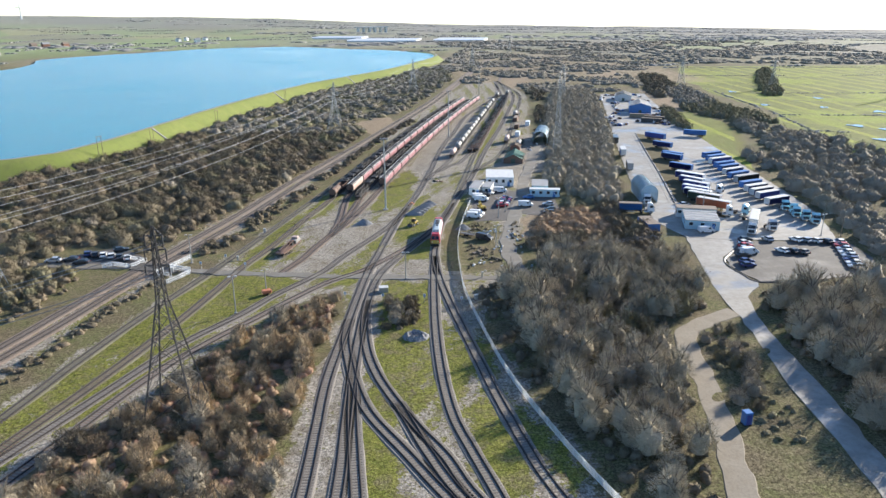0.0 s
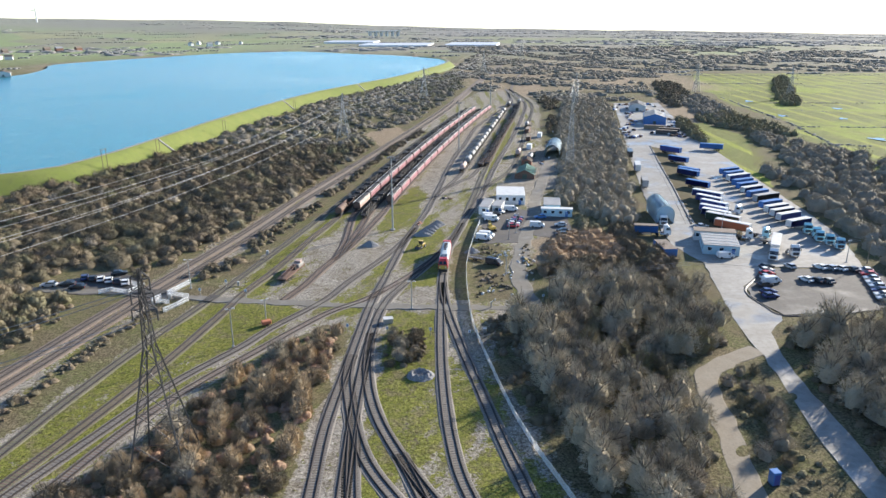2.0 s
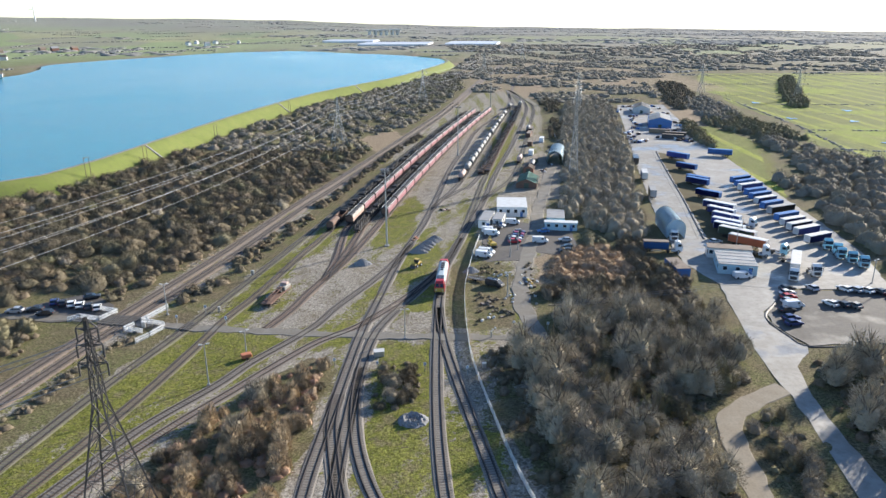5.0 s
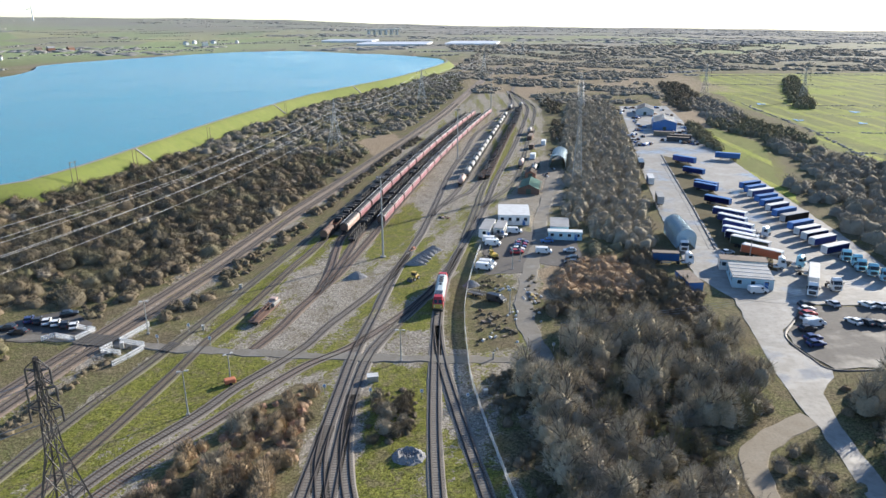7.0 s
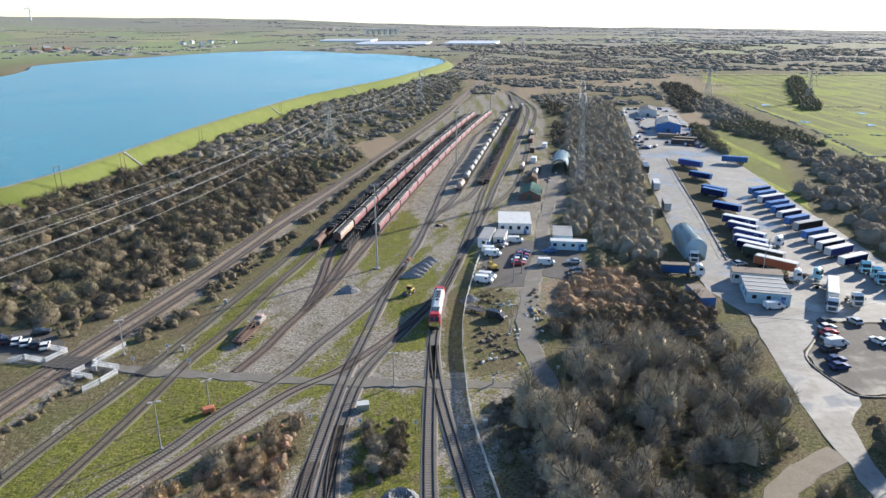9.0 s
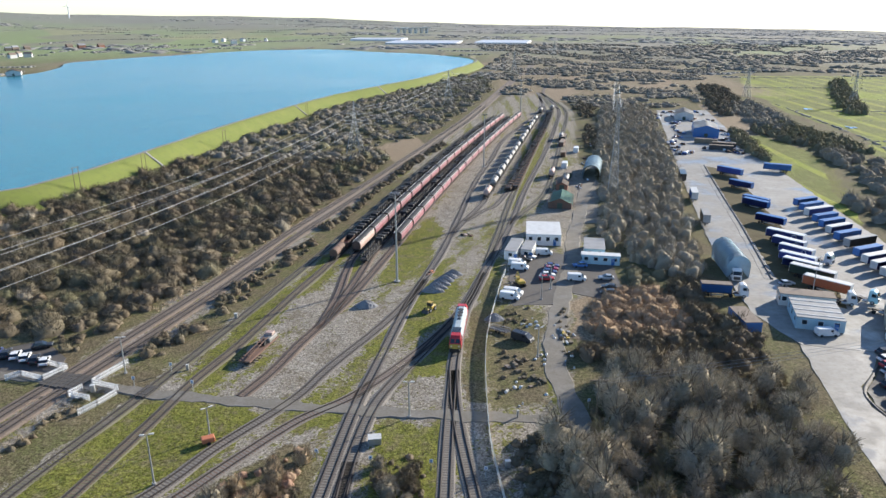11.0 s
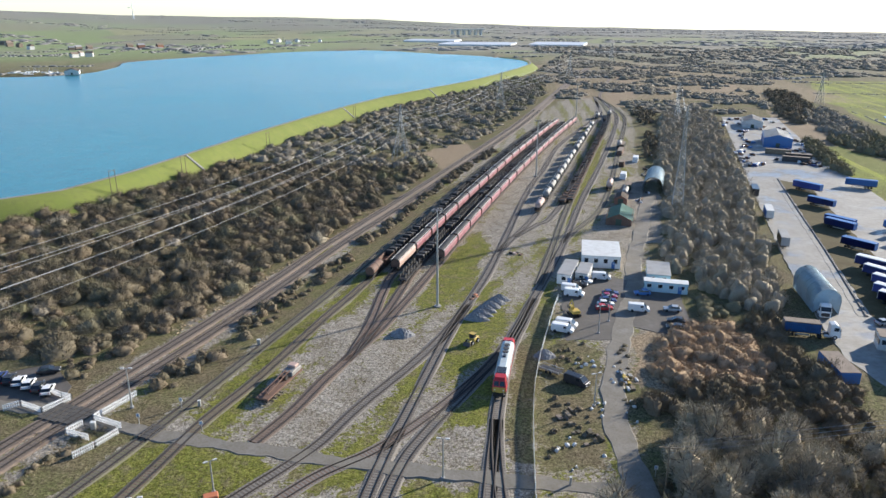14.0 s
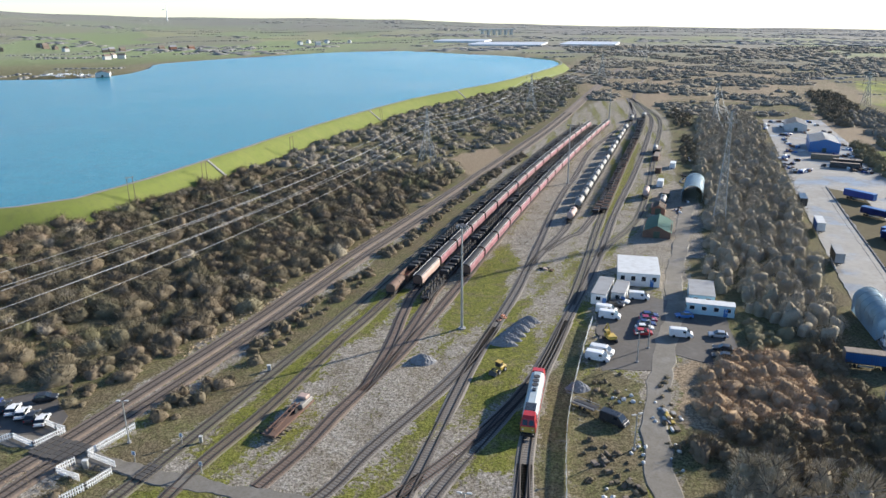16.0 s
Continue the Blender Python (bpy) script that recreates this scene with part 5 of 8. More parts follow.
for x, y, rz, p, k in ((14.6, 254.3, -100, "white", "van"), (15.2, 251, -100, "white", "van"), (17.2, 258.6, -110, "charcoal", "car"), (18.6, 261, -110, "white", "car"), (23.3, 264.2, -95, "white", "van"),
                       (24.6, 252.8, -85, "navy", "car"), (24, 250.4, -85, "maroon", "car"), (23.4, 247.9, -85, "navy", "car"), (22.7, 245.4, -85, "white", "car"), (22.1, 242.8, -85, "red", "car"),
                       (32.8, 254, 95, "mid_blue", "car"), (30.4, 243, -95, "white", "van"), (38.6, 244, 85, "silver", "car"), (38.2, 237, 80, "charcoal", "car"), (37.4, 233.2, 80, "charcoal", "car"), (12.4, 231.6, -105, "white", "van"), (11.4, 228.8, -105, "white", "van")):
    park(x, y, rz, p, k)
for x, y, rz, p, k in ((91, 201, -78, "charcoal", "car"), (89.6, 197.8, -78, "white", "car"), (88.6, 195, -78, "red", "car"), (87.4, 192.2, -78, "silver", "car"), (87.2, 189.2, -78, "white", "van"), (84.4, 186.6, -78, "charcoal", "car"), (83.2, 181.8, -80, "navy", "car"), (82.4, 178.8, -80, "navy", "car"),
                       (97.8, 201.2, 8, "silver", "car"), (106, 200.5, 20, "white", "car"), (108.6, 200, 20, "silver", "car"), (111.2, 199.4, 20, "white", "car"), (114, 198.6, 20, "charcoal", "car"), (97.2, 190.6, 20, "white", "car"), (99.8, 190, 20, "charcoal", "car"), (102.4, 189.4, 20, "tank_grey", "car"),
                       (117.2, 197.6, 80, "white", "car"), (116.4, 194.6, 80, "red", "car"), (115.4, 191.4, 80, "silver", "car"), (114.4, 188.4, 80, "white", "car"), (113.6, 185.4, 80, "silver", "car"), (112.4, 182.4, 80, "navy", "car"), (111.6, 179.6, 80, "white", "car"), (110.6, 176.8, 80, "silver", "car"),
                       (82.6, 210, -85, "white", "van"), (86.5, 241.5, -75, "silver", "car")):
    park(x, y, rz, p, k, 0.2)
for x, y, rz, p in ((-98.5, 192.2, 20, "charcoal"), (-96, 191.6, 20, "white"), (-93.4, 190.8, 20, "white"), (-90.8, 190, 20, "charcoal"), (-88.2, 189.2, 20, "white"), (-93, 196.4, -65, "charcoal"), (-101, 192.8, 20, "navy"), (-103.5, 188.2, 95, "charcoal"), (-108, 187.4, 95, "silver"), (-99.5, 185.8, 95, "charcoal")):
    park(x, y, rz, p, "car", 0.16)
bvan = car(pose(13.2, 204.8, 0.06, 0, 0, -122), "charcoal", "black van parked with an open flat trailer", "van")


def flat_trailer(m):
    t = thing("flat_trailer", m, "small open trailer with metal rails", "trailer")
    part("bed", boxes((-1.0, 1.0, -2.4, 2.4, 0.55, 0.68)), "dark_steel", t)
    bm = bmesh.new()
    for s in (-1, 1):
        bar(bm, (s, -2.4, 1.05), (s, 2.4, 1.05), 0.08)
        for k in range(4):
            bar(bm, (s, -2.4 + 1.6 * k, 0.6), (s, -2.4 + 1.6 * k, 1.05), 0.06)
    bar(bm, (-1, -2.4, 1.05), (1, -2.4, 1.05), 0.08)
    part("side_rail", bm, "galv", t)
    part("drawbar", boxes((-0.06, 0.06, 2.4, 3.6, 0.5, 0.62)), "galv", t)
    for s in (-1, 1):
        for y in (-0.4, 0.5):
            wheel(t, s * 1.05, y, 0.3, 0.2)
flat_trailer(pose(8.2, 209.2, 0.04, 0, 0, -122))


def trailer(m, side, roof, label, ring=False):
    """Curtain-sided semi-trailer, nose towards +y."""
    t = thing("curtain_trailer", m, label, "lorry trailer", "parked lorry trailers")
    L, W = 6.8, 1.27
    part("chassis", boxes((-0.5, 0.5, -L, L, 0.95, 1.2), (-W, W, -L, L, 1.18, 1.32)), "black", t)
    for s in (-1, 1):
        bm = bmesh.new()
        n = 36
        wave = [[bm.verts.new((s * (W - 0.03 + (0.03 if k % 2 else 0.0)), -L + 0.08 + k * (2 * L - 0.16) / n, z)) for k in range(n + 1)] for z in (1.3, 3.85)]
        for k in range(n):
            bm.faces.new((wave[0][k], wave[0][k + 1], wave[1][k + 1], wave[1][k]))
        bmesh.ops.solidify(bm, geom=bm.faces[:], thickness=0.02)
        bmesh.ops.recalc_face_normals(bm, faces=bm.faces[:])
        cu = part("curtain", bm, side, t)
        part("valance", boxes((s * W - 0.04, s * W + 0.04, -L, L, 3.8, 3.98)), roof, t)
        if ring:
            bm = bmesh.new()
            for k in range(20):
                a, b = k * math.tau / 20, (k + 1) * math.tau / 20
                bar(bm, (s * (W + 0.03), 3.6 + 0.85 * math.cos(a), 2.6 + 0.85 * math.sin(a)), (s * (W + 0.03), 3.6 + 0.85 * math.cos(b), 2.6 + 0.85 * math.sin(b)), 0.18)
            part("emblem_ring", bm, "white", cu)
        part("guard_rail", boxes((s * W - 0.05, s * W + 0.05, -2.4, 2.8, 0.6, 0.95)), "galv", t)
        for k in range(3):
            wheel(t, s * 1.05, -L + 2.2 + 1.3 * k, 0.5, 0.42)
        part("landing_leg", boxes((s * 0.8 - 0.07, s * 0.8 + 0.07, 3.4, 3.6, 0.05, 1.2)), "dark_steel", t)
        part("rear_door", boxes((0.02 if s > 0 else -W + 0.04, W - 0.04 if s > 0 else -0.02, -L - 0.05, -L + 0.03, 1.3, 3.85)), roof, t)
        if ring:
            part("tail_light", boxes((s * 0.95 - 0.15, s * 0.95 + 0.15, -L - 0.04, -L + 0.04, 1.0, 1.14)), "lamp_red", t)
    part("headboard", boxes((-W + 0.04, W - 0.04, L - 0.06, L + 0.03, 1.3, 3.9)), roof, t)
    part("roof", boxes((-W, W, -L, L, 3.92, 4.02), bevel=0.03), roof, t)
    return t


def tractor(m, paint, label):
    """Lorry tractor unit facing +y."""
    t = thing("lorry_cab", m, label, "lorry", "lorry tractor units")
    part("chassis", boxes((-0.45, 0.45, -4.2, 1.6, 0.7, 1.0)), "black", t)
    prof = [(-0.5, 0.9), (-0.5, 3.5), (0.5, 3.75), (1.1, 3.3), (1.65, 2.2), (1.75, 0.5), (0.2, 0.5)]
    bm = prism(bmesh.new(), prof, 1.22, 0.1, 3.2)
    bmesh.ops.bevel(bm, geom=bm.edges[:], offset=0.06, segments=1, affect="EDGES")
    c = part("cab", bm, paint, t)
    part("windscreen", prism(bmesh.new(), [(1.6, 2.1), (1.72, 2.1), (1.25, 3.05), (1.13, 3.05)], 1.1), "glass", c)
    part("grille", boxes((-0.9, 0.9, 1.7, 1.8, 0.8, 1.7)), "charcoal", c)
    for s in (-1, 1):
        part("side_window", boxes((s * 1.22 - 0.03, s * 1.22 + 0.03, 0.2, 1.2, 2.1, 2.9)), "glass", c)
        part("mirror", boxes((s * 1.45 - 0.1, s * 1.45 + 0.1, 1.4, 1.5, 2.1, 2.8)), "black", c)
        part("headlight", boxes((s * 0.95 - 0.2, s * 0.95 + 0.2, 1.73, 1.82, 0.7, 0.95)), "lamp_white", c)
        wheel(t, s * 1.05, 0.6, 0.5, 0.34)
        wheel(t, s * 1.0, -2.6, 0.5, 0.5)
        part("fuel_tank", cyl(bmesh.new(), s * 0.95, -1.0, 0.7, 0.33, 1.3, "y", 12), "silver", t)
    part("fifth_wheel", cyl(bmesh.new(), 0, -2.6, 1.08, 0.5, 0.14, "z", 14), "dark_steel", t)
    return t


TR = {}


def put_trailer(a, b, side, roof, label, ring=False):
    ax, ay, bx, by = *a, *b
    rz = math.degrees(math.atan2(by - ay, bx - ax)) - 90
    m = pose((ax + bx) / 2, (ay + by) / 2, 0.17, 0, 0, rz) @ Matrix.Diagonal((0.96, 0.86, 0.9, 1))
    key = (side, roof, ring)
    if key in TR:
        return copy_thing(TR[key], m)
    TR[key] = trailer(m, side, roof, label, ring)
    return TR[key]


LEFT = [((112.5, 383), (121, 372.5)), ((109, 357.5), (117, 348)), ((105, 331), (113.5, 321)), ((103.4, 327), (112, 316.5)), ((100.2, 304.5), (109, 295)), ((97.2, 284.5), (106, 275.5)), ((95.6, 278.5), (104.4, 268)), ((94.6, 270.5), (103.4, 260.5)), ((91.8, 263), (101, 254)), ((90.6, 257.5), (99.8, 248.5)), ((90.4, 250.5), (99.8, 241.5)), ((90, 242), (100, 232.5))]
for i, (a, b) in enumerate(LEFT):
    if i == 11:
        put_trailer(a, b, "orange", "offwhite", "orange and white curtain-sided trailer on gravel")
    elif i == 10:
        put_trailer(a, b, "dark_green", "offwhite", "dark green curtain-sided trailer with pale roof")
    elif i < 5:
        put_trailer(a, b, "blue", "mid_blue", "dark blue curtain-sided trailer with blue roof")
    else:
        put_trailer(a, b, "blue", "white", "blue curtain-sided trailer with white roof and ring emblem", True)
RIGHT_T = [((136, 388.5), (146, 384)), ((121, 322), (133.4, 328)), ((120, 315), (133, 321.5)), ((119, 307.4), (132, 313.4)), ((118, 300), (131, 306)), ((117.4, 293.4), (130, 299.4)), ((116.6, 286.4), (129, 292.6)), ((116, 279.4), (128.4, 285.6)), ((116.4, 272.4), (128.4, 278)), ((114.4, 263.6), (126.4, 269.4)), ((113.6, 257.4), (125.8, 263)), ((113.4, 252), (125.6, 257.8)), ((113.2, 246.6), (125.4, 252.4)), ((113, 238.4), (125, 244.2))]
for i, (a, b) in enumerate(RIGHT_T):
    if i == 8:
        put_trailer(b, a, "charcoal", "roof_grey", "grey curtain-sided trailer with grey roof")
    elif i in (0, 1, 2, 4, 5, 7, 9):
        put_trailer(b, a, "mid_blue", "mid_blue", "bright blue curtain-sided trailer with blue roof")
    else:
        put_trailer(b, a, "blue", "offwhite", "dark blue curtain-sided trailer with pale roof")
put_trailer((92.5, 215), (102, 225), "offwhite", "offwhite", "white box trailer behind a lorry").matrix_basis = pose(100.2, 216.5, 0.16, 0, 0, 153)
put_trailer((62.5, 237), (70, 234), "mid_blue", "roof_brown", "blue trailer with stained brown roof").matrix_basis = pose(65, 233.6, 0.16, 0, 0, -98) @ Matrix.Diagonal((1, 0.56, 0.88, 1))
for x, y, side, top in ((92.4, 366, "charcoal", "charcoal"), (87.8, 333, "mid_blue", "offwhite"), (82.6, 301, "charcoal", "roof_grey")):
    put_trailer((0, 0), (0, 1), side, top, "short box trailer parked at the tree edge").matrix_basis = pose(x, y, 0.16, 0, 0, 169) @ Matrix.Diagonal((1, 0.7, 1, 1))
wt = tractor(pose(102.6, 229.8, 0.16, 0, 0, -130), "cyan_cab", "pale blue lorry cab at a trailer")
ww = tractor(pose(102.6, 222.6, 0.16, 0, 0, -120), "white", "white lorry tractor unit")
for x, y, rz in ((96, 208.2, 153), (103.6, 211.6, 175), (71.2, 232.8, -98), (105, 258.8, -135), (96.5, 228.5, -110), (74, 244.5, 170)):
    copy_thing(ww, pose(x, y, 0.16, 0, 0, rz))
for x, y, rz in ((119, 235, 165), (119.6, 230.4, 165), (118.6, 226.4, 165), (119.8, 222.6, 165), (121, 218.6, 165)):
    copy_thing(wt, pose(x, y, 0.16, 0, 0, rz))


def scrap(m, label, seed, paints, n=14, spread=3.0, name="machinery", category="machinery"):
    """A parked machine or heap of gear: chassis, bodywork and odd parts."""
    rng = random.Random(seed)
    t = thing(name, m, label, category)
    for k in range(n):
        x, y = rng.uniform(-spread * 0.35, spread * 0.35), rng.uniform(-spread, spread)
        big = 1.0 if category == "machinery" else 0.55
        w, l, h = big * rng.uniform(0.25, 0.9), big * rng.uniform(0.4, 1.4), big * rng.uniform(0.3, 1.3)
        part("piece", boxes((x - w, x + w, y - l, y + l, 0, h), bevel=0.08), paints[k % len(paints)], t)
    return t


def digger(m, label):
    t = thing("excavator", m, label, "excavator")
    for s in (-1, 1):
        part("track", prism(bmesh.new(), [(-1.5, 0.1), (-1.7, 0.4), (-1.5, 0.75), (1.5, 0.75), (1.7, 0.4), (1.5, 0.1)], 0.25), "black", t).matrix_basis = pose(s * 0.95, 0, 0)
    part("turntable", cyl(bmesh.new(), 0, 0, 0.85, 0.6, 0.25, "z", 12), "dark_steel", t)
    part("body", boxes((-1.0, 1.0, -1.6, 0.6, 0.95, 1.7), bevel=0.08), "yellow", t)
    cb = part("cab", boxes((-1.0, -0.1, -0.3, 1.1, 1.0, 2.5), bevel=0.06), "yellow", t)
    part("cab_window", boxes((-1.03, -0.07, 0.1, 1.13, 1.7, 2.35)), "glass", cb)
    bm = bmesh.new()
    bar(bm, (0.3, 0.6, 1.5), (0.3, 2.4, 3.2), 0.28)
    bar(bm, (0.3, 2.4, 3.2), (0.3, 3.6, 1.4), 0.22)
    part("arm", bm, "yellow", t)
    part("bucket", prism(bmesh.new(), [(3.3, 1.4), (3.9, 1.3), (3.9, 0.6), (3.4, 0.5)], 0.4), "dark_steel", t).matrix_basis = pose(0.3, 0, 0)


digger(pose(14.5, 238.5, 0.05, 0, 0, 20), "yellow excavator on tracks beside vans")


def loader(m):
    t = thing("wheel_loader", m, "small yellow wheel loader on moss", "loader")
    part("rear_body", boxes((-0.7, 0.7, -1.9, 0.1, 0.55, 1.35), bevel=0.1), "yellow", t)
    part("front_frame", boxes((-0.5, 0.5, 0.1, 1.4, 0.5, 0.95), bevel=0.05), "yellow", t)
    c = part("cab", boxes((-0.6, 0.6, -0.7, 0.3, 1.3, 2.3), bevel=0.05), "charcoal", t)
    part("cab_roof", boxes((-0.68, 0.68, -0.8, 0.4, 2.3, 2.4), bevel=0.02), "yellow", c)
    part("bucket", prism(bmesh.new(), [(1.6, 0.15), (2.3, 0.1), (1.9, 0.9), (1.6, 0.8)], 0.9), "dark_steel", t)
    for s in (-1, 1):
        for y in (-1.2, 0.8):
            wheel(t, s * 0.75, y, 0.5, 0.36)
        part("lift_arm", boxes((s * 0.45 - 0.07, s * 0.45 + 0.07, 0.6, 1.8, 0.6, 0.78)), "yellow", t)
loader(pose(-8.8, 220.4, 0.05, 0, 0, 150))


def old_crane(m):
    """Derelict rail crane: rusty carriage, jib laid flat, pale counterweight."""
    t = thing("rail_crane", m, "derelict rail crane with rusty frame and pale jib", "rail crane")
    part("carriage", boxes((-1.3, 1.3, -6.5, 6.5, 0.8, 1.15)), "wagon_brown", t)
    for y in (-4.6, 4.6):
        bogie(t, y)
    bm = bmesh.new()
    for s in (-1, 1):
        bar(bm, (s * 0.6, -5.5, 1.6), (s * 0.4, 3.0, 2.2), 0.18)
        for k in range(6):
            bar(bm, (s * 0.58, -5.5 + k * 1.4, 1.6 + 0.1 * k), (-s * 0.58, -4.1 + k * 1.4, 1.7 + 0.1 * k), 0.1)
    part("jib", bm, "wagon_brown", t)
    part("machine_house", boxes((-1.2, 1.2, 2.5, 6.2, 1.15, 2.1), bevel=0.12), "tank_grey", t)
    part("counterweight", boxes((-0.9, 0.9, 4.2, 5.8, 2.1, 2.7), bevel=0.12), "wagon_pale", t)
    part("winch", cyl(bmesh.new(), 0, 1.2, 1.6, 0.5, 1.6, "x", 12), "black", t)
    for k in range(4):
        part("outrigger", boxes((-2.2, 2.2, -6 + k * 1.1, -5.8 + k * 1.1, 0.6, 0.75)), "black", t)
old_crane(pose(-44.4, 196.6, 0.0, 0, 0, -12))
scrap(pose(-0.5, 283, 0, 0, 0, 70), "broken machine parts dumped on gravel", 3, ["wagon_pale", "rust", "black"], 8, 1.8, "scrap_pile", "scrap")
scrap(pose(23.5, 207, 0, 0, 0, 10), "yellow and grey rubble dumped beside the lane", 4, ["yellow", "offwhite", "wood", "roof_grey"], 14, 3.5, "rubble_pile", "rubble")
scrap(pose(12, 190, 0, 0, 0, 30), "rough timber and earth debris", 5, ["wood", "litter", "roof_brown"], 16, 6, "debris_pile", "debris")
scrap(pose(-10.5, 247, 0, 0, 0, -30), "rusty pipes and frames lying on moss", 6, ["orange", "rust"], 7, 2.2, "pipe_stack", "pipes")
rngv = random.Random(11)
for k in range(64):
    # clutter along the far lorry yard and depot sidings
    y = rngv.uniform(425, 590)
    x = rngv.uniform(103 + 0.19 * (y - 425), 114 + 0.19 * (y - 425)) if k % 2 else rngv.uniform(124 + 0.17 * (y - 425), 140 + 0.18 * (y - 425))
    scrap(pose(x, y, 0.1, 0, 0, rngv.uniform(-40, 60)), "parked plant and scrap in the far yard", 20 + k, rngv.sample(["mid_blue", "white", "rust", "charcoal", "roof_grey", "wagon_brown", "black", "navy"], 3), 5, rngv.uniform(2, 4.5), "yard_plant", "machinery")
for k in range(10):
    y = rngv.uniform(335, 470)
    scrap(pose(44 + 0.2 * (y - 340) + rngv.uniform(-2, 3), y, 0, 0, 0, rngv.uniform(-40, 40)), "stacked gear beside the depot lane", 80 + k, rngv.sample(["rust", "white", "charcoal", "roof_grey", "wood", "black"], 3), 6, 2.0, "stacked_gear", "gear")
hut(pose(140, 492, 0.14, 0, 0, -14), 14, 26, 5, 7, "mid_blue", "offwhite", "blue warehouse with pale roof")
hut(pose(146, 560, 0.14, 0, 0, -14), 12, 22, 4, 6, "offwhite", "roof_grey", "grey warehouse in the far yard")
container(pose(133, 440, 0.14, 0, 0, 70), 12.2, "dark_steel", "dark steel container in the far yard")
container(pose(137, 448, 0.14, 0, 0, 70), 12.2, "charcoal", "charcoal container in the far yard")
container(pose(131, 460, 0.14, 0, 0, 70), 12.2, "wood", "stack of timber-coloured containers")


# ---- heaps, bin, rubble ring ----
def heap(m, rx, ry, h, label, seed, name="gravel_mound"):
    bm = bmesh.new()
    n, rings = 22, 7
    rows = []
    for j in range(rings):
        f = j / (rings - 1)
        rows.append([bm.verts.new((rx * (1 - f) * math.cos(a) * (1 + 0.1 * math.sin(3 * a + seed)), ry * (1 - f) * math.sin(a) * (1 + 0.1 * math.cos(2 * a + seed)), -0.05 + h * (1 - (1 - f) ** 1.35) + (0.12 * math.sin(7 * a + j * 2 + seed) if 0 < j < rings - 1 else 0))) for a in [k * math.tau / n for k in range(n)]])
    for j in range(rings - 1):
        for i in range(n):
            bm.faces.new((rows[j][i], rows[j][(i + 1) % n], rows[j + 1][(i + 1) % n], rows[j + 1][i]))
    bmesh.ops.remove_doubles(bm, verts=bm.verts[:], dist=0.01)
    o = part(name, bm, "stone_heap")
    o.matrix_world = m
    return tagged(o, label, "gravel heap", "gravel heaps")


heap(pose(-25, 223, 0), 2.8, 2.2, 1.7, "small heap of dark grey chippings", 1)
for k in range(6):
    heap(pose(-9 + k * 1.05, 233.5 + k * 2.5, 0), 3.3 - 0.1 * k, 1.5, 1.75, "tipped load of pale grey gravel", 2 + k)
heap(pose(7.2, 216.5, 0), 2.4, 2.0, 1.5, "small heap of dark grey chippings", 9)


def rubble_ring(m):
    t = thing("rubble_ring", m, "ring of pale broken concrete rubble on grass", "rubble")
    rng = random.Random(4)
    bm = bmesh.new()
    n, rad = 26, (0.0, 0.5, 1.0, 1.4, 1.8, 2.2, 2.6, 3.1)
    high = (0.0, 0.02, 0.05, 0.28, 0.8, 0.5, 0.16, -0.1)
    rows = [[bm.verts.new((r * math.cos(k * math.tau / n) * rng.uniform(0.93, 1.07), 0.85 * r * math.sin(k * math.tau / n) * rng.uniform(0.93, 1.07), z * rng.uniform(0.6, 1.35) if z > 0 else z)) for k in range(n)] for r, z in zip(rad[1:], high[1:])]
    for p_, q_ in zip(rows, rows[1:]):
        for k in range(n):
            bm.faces.new((p_[k], q_[k], q_[(k + 1) % n], p_[(k + 1) % n]))
    bm.faces.new(rows[0])
    part("mound", bm, "stone_heap", t)
    for k in range(90):
        a = rng.uniform(0, 6.28)
        r = rng.gauss(1.95, 0.4) if k < 66 else rng.uniform(0, 1.3)
        s = rng.uniform(0.1, 0.3)
        bm = bmesh.new()
        bmesh.ops.create_icosphere(bm, subdivisions=1, radius=s)
        for v in bm.verts:
            v.co *= rng.uniform(0.65, 1.2)
        part("stone", bm, "stone_heap", t).matrix_basis = pose(r * math.cos(a), 0.85 * r * math.sin(a), 0.1 + 0.42 * math.exp(-((r - 1.9) / 0.5) ** 2))
rubble_ring(pose(-6, 138, 0))


def portable_toilet(m):
    t = thing("portable_toilet", m, "blue plastic site toilet beside the dirt lane", "portable toilet")
    part("body", boxes((-0.65, 0.65, -0.65, 0.65, 0.1, 2.2), bevel=0.05), "mid_blue", t)
    part("door", boxes((-0.45, 0.45, -0.7, -0.64, 0.2, 2.0)), "blue", t)
    part("roof", boxes((-0.7, 0.7, -0.7, 0.7, 2.2, 2.38), bevel=0.06), "mid_blue", t)
    part("base", boxes((-0.7, 0.7, -0.7, 0.7, -0.05, 0.12)), "black", t)
portable_toilet(pose(50, 103.2, 0.05, 0, 0, 12))


# ---- fences, gates, posts ----
FENCE = spline([(39, 45), (31, 66), (23.2, 85), (18.2, 99), (12.2, 120), (8.3, 142), (5.8, 160), (5, 172), (4.8, 197), (6.2, 215), (9.6, 240), (11, 248)], 3.0)


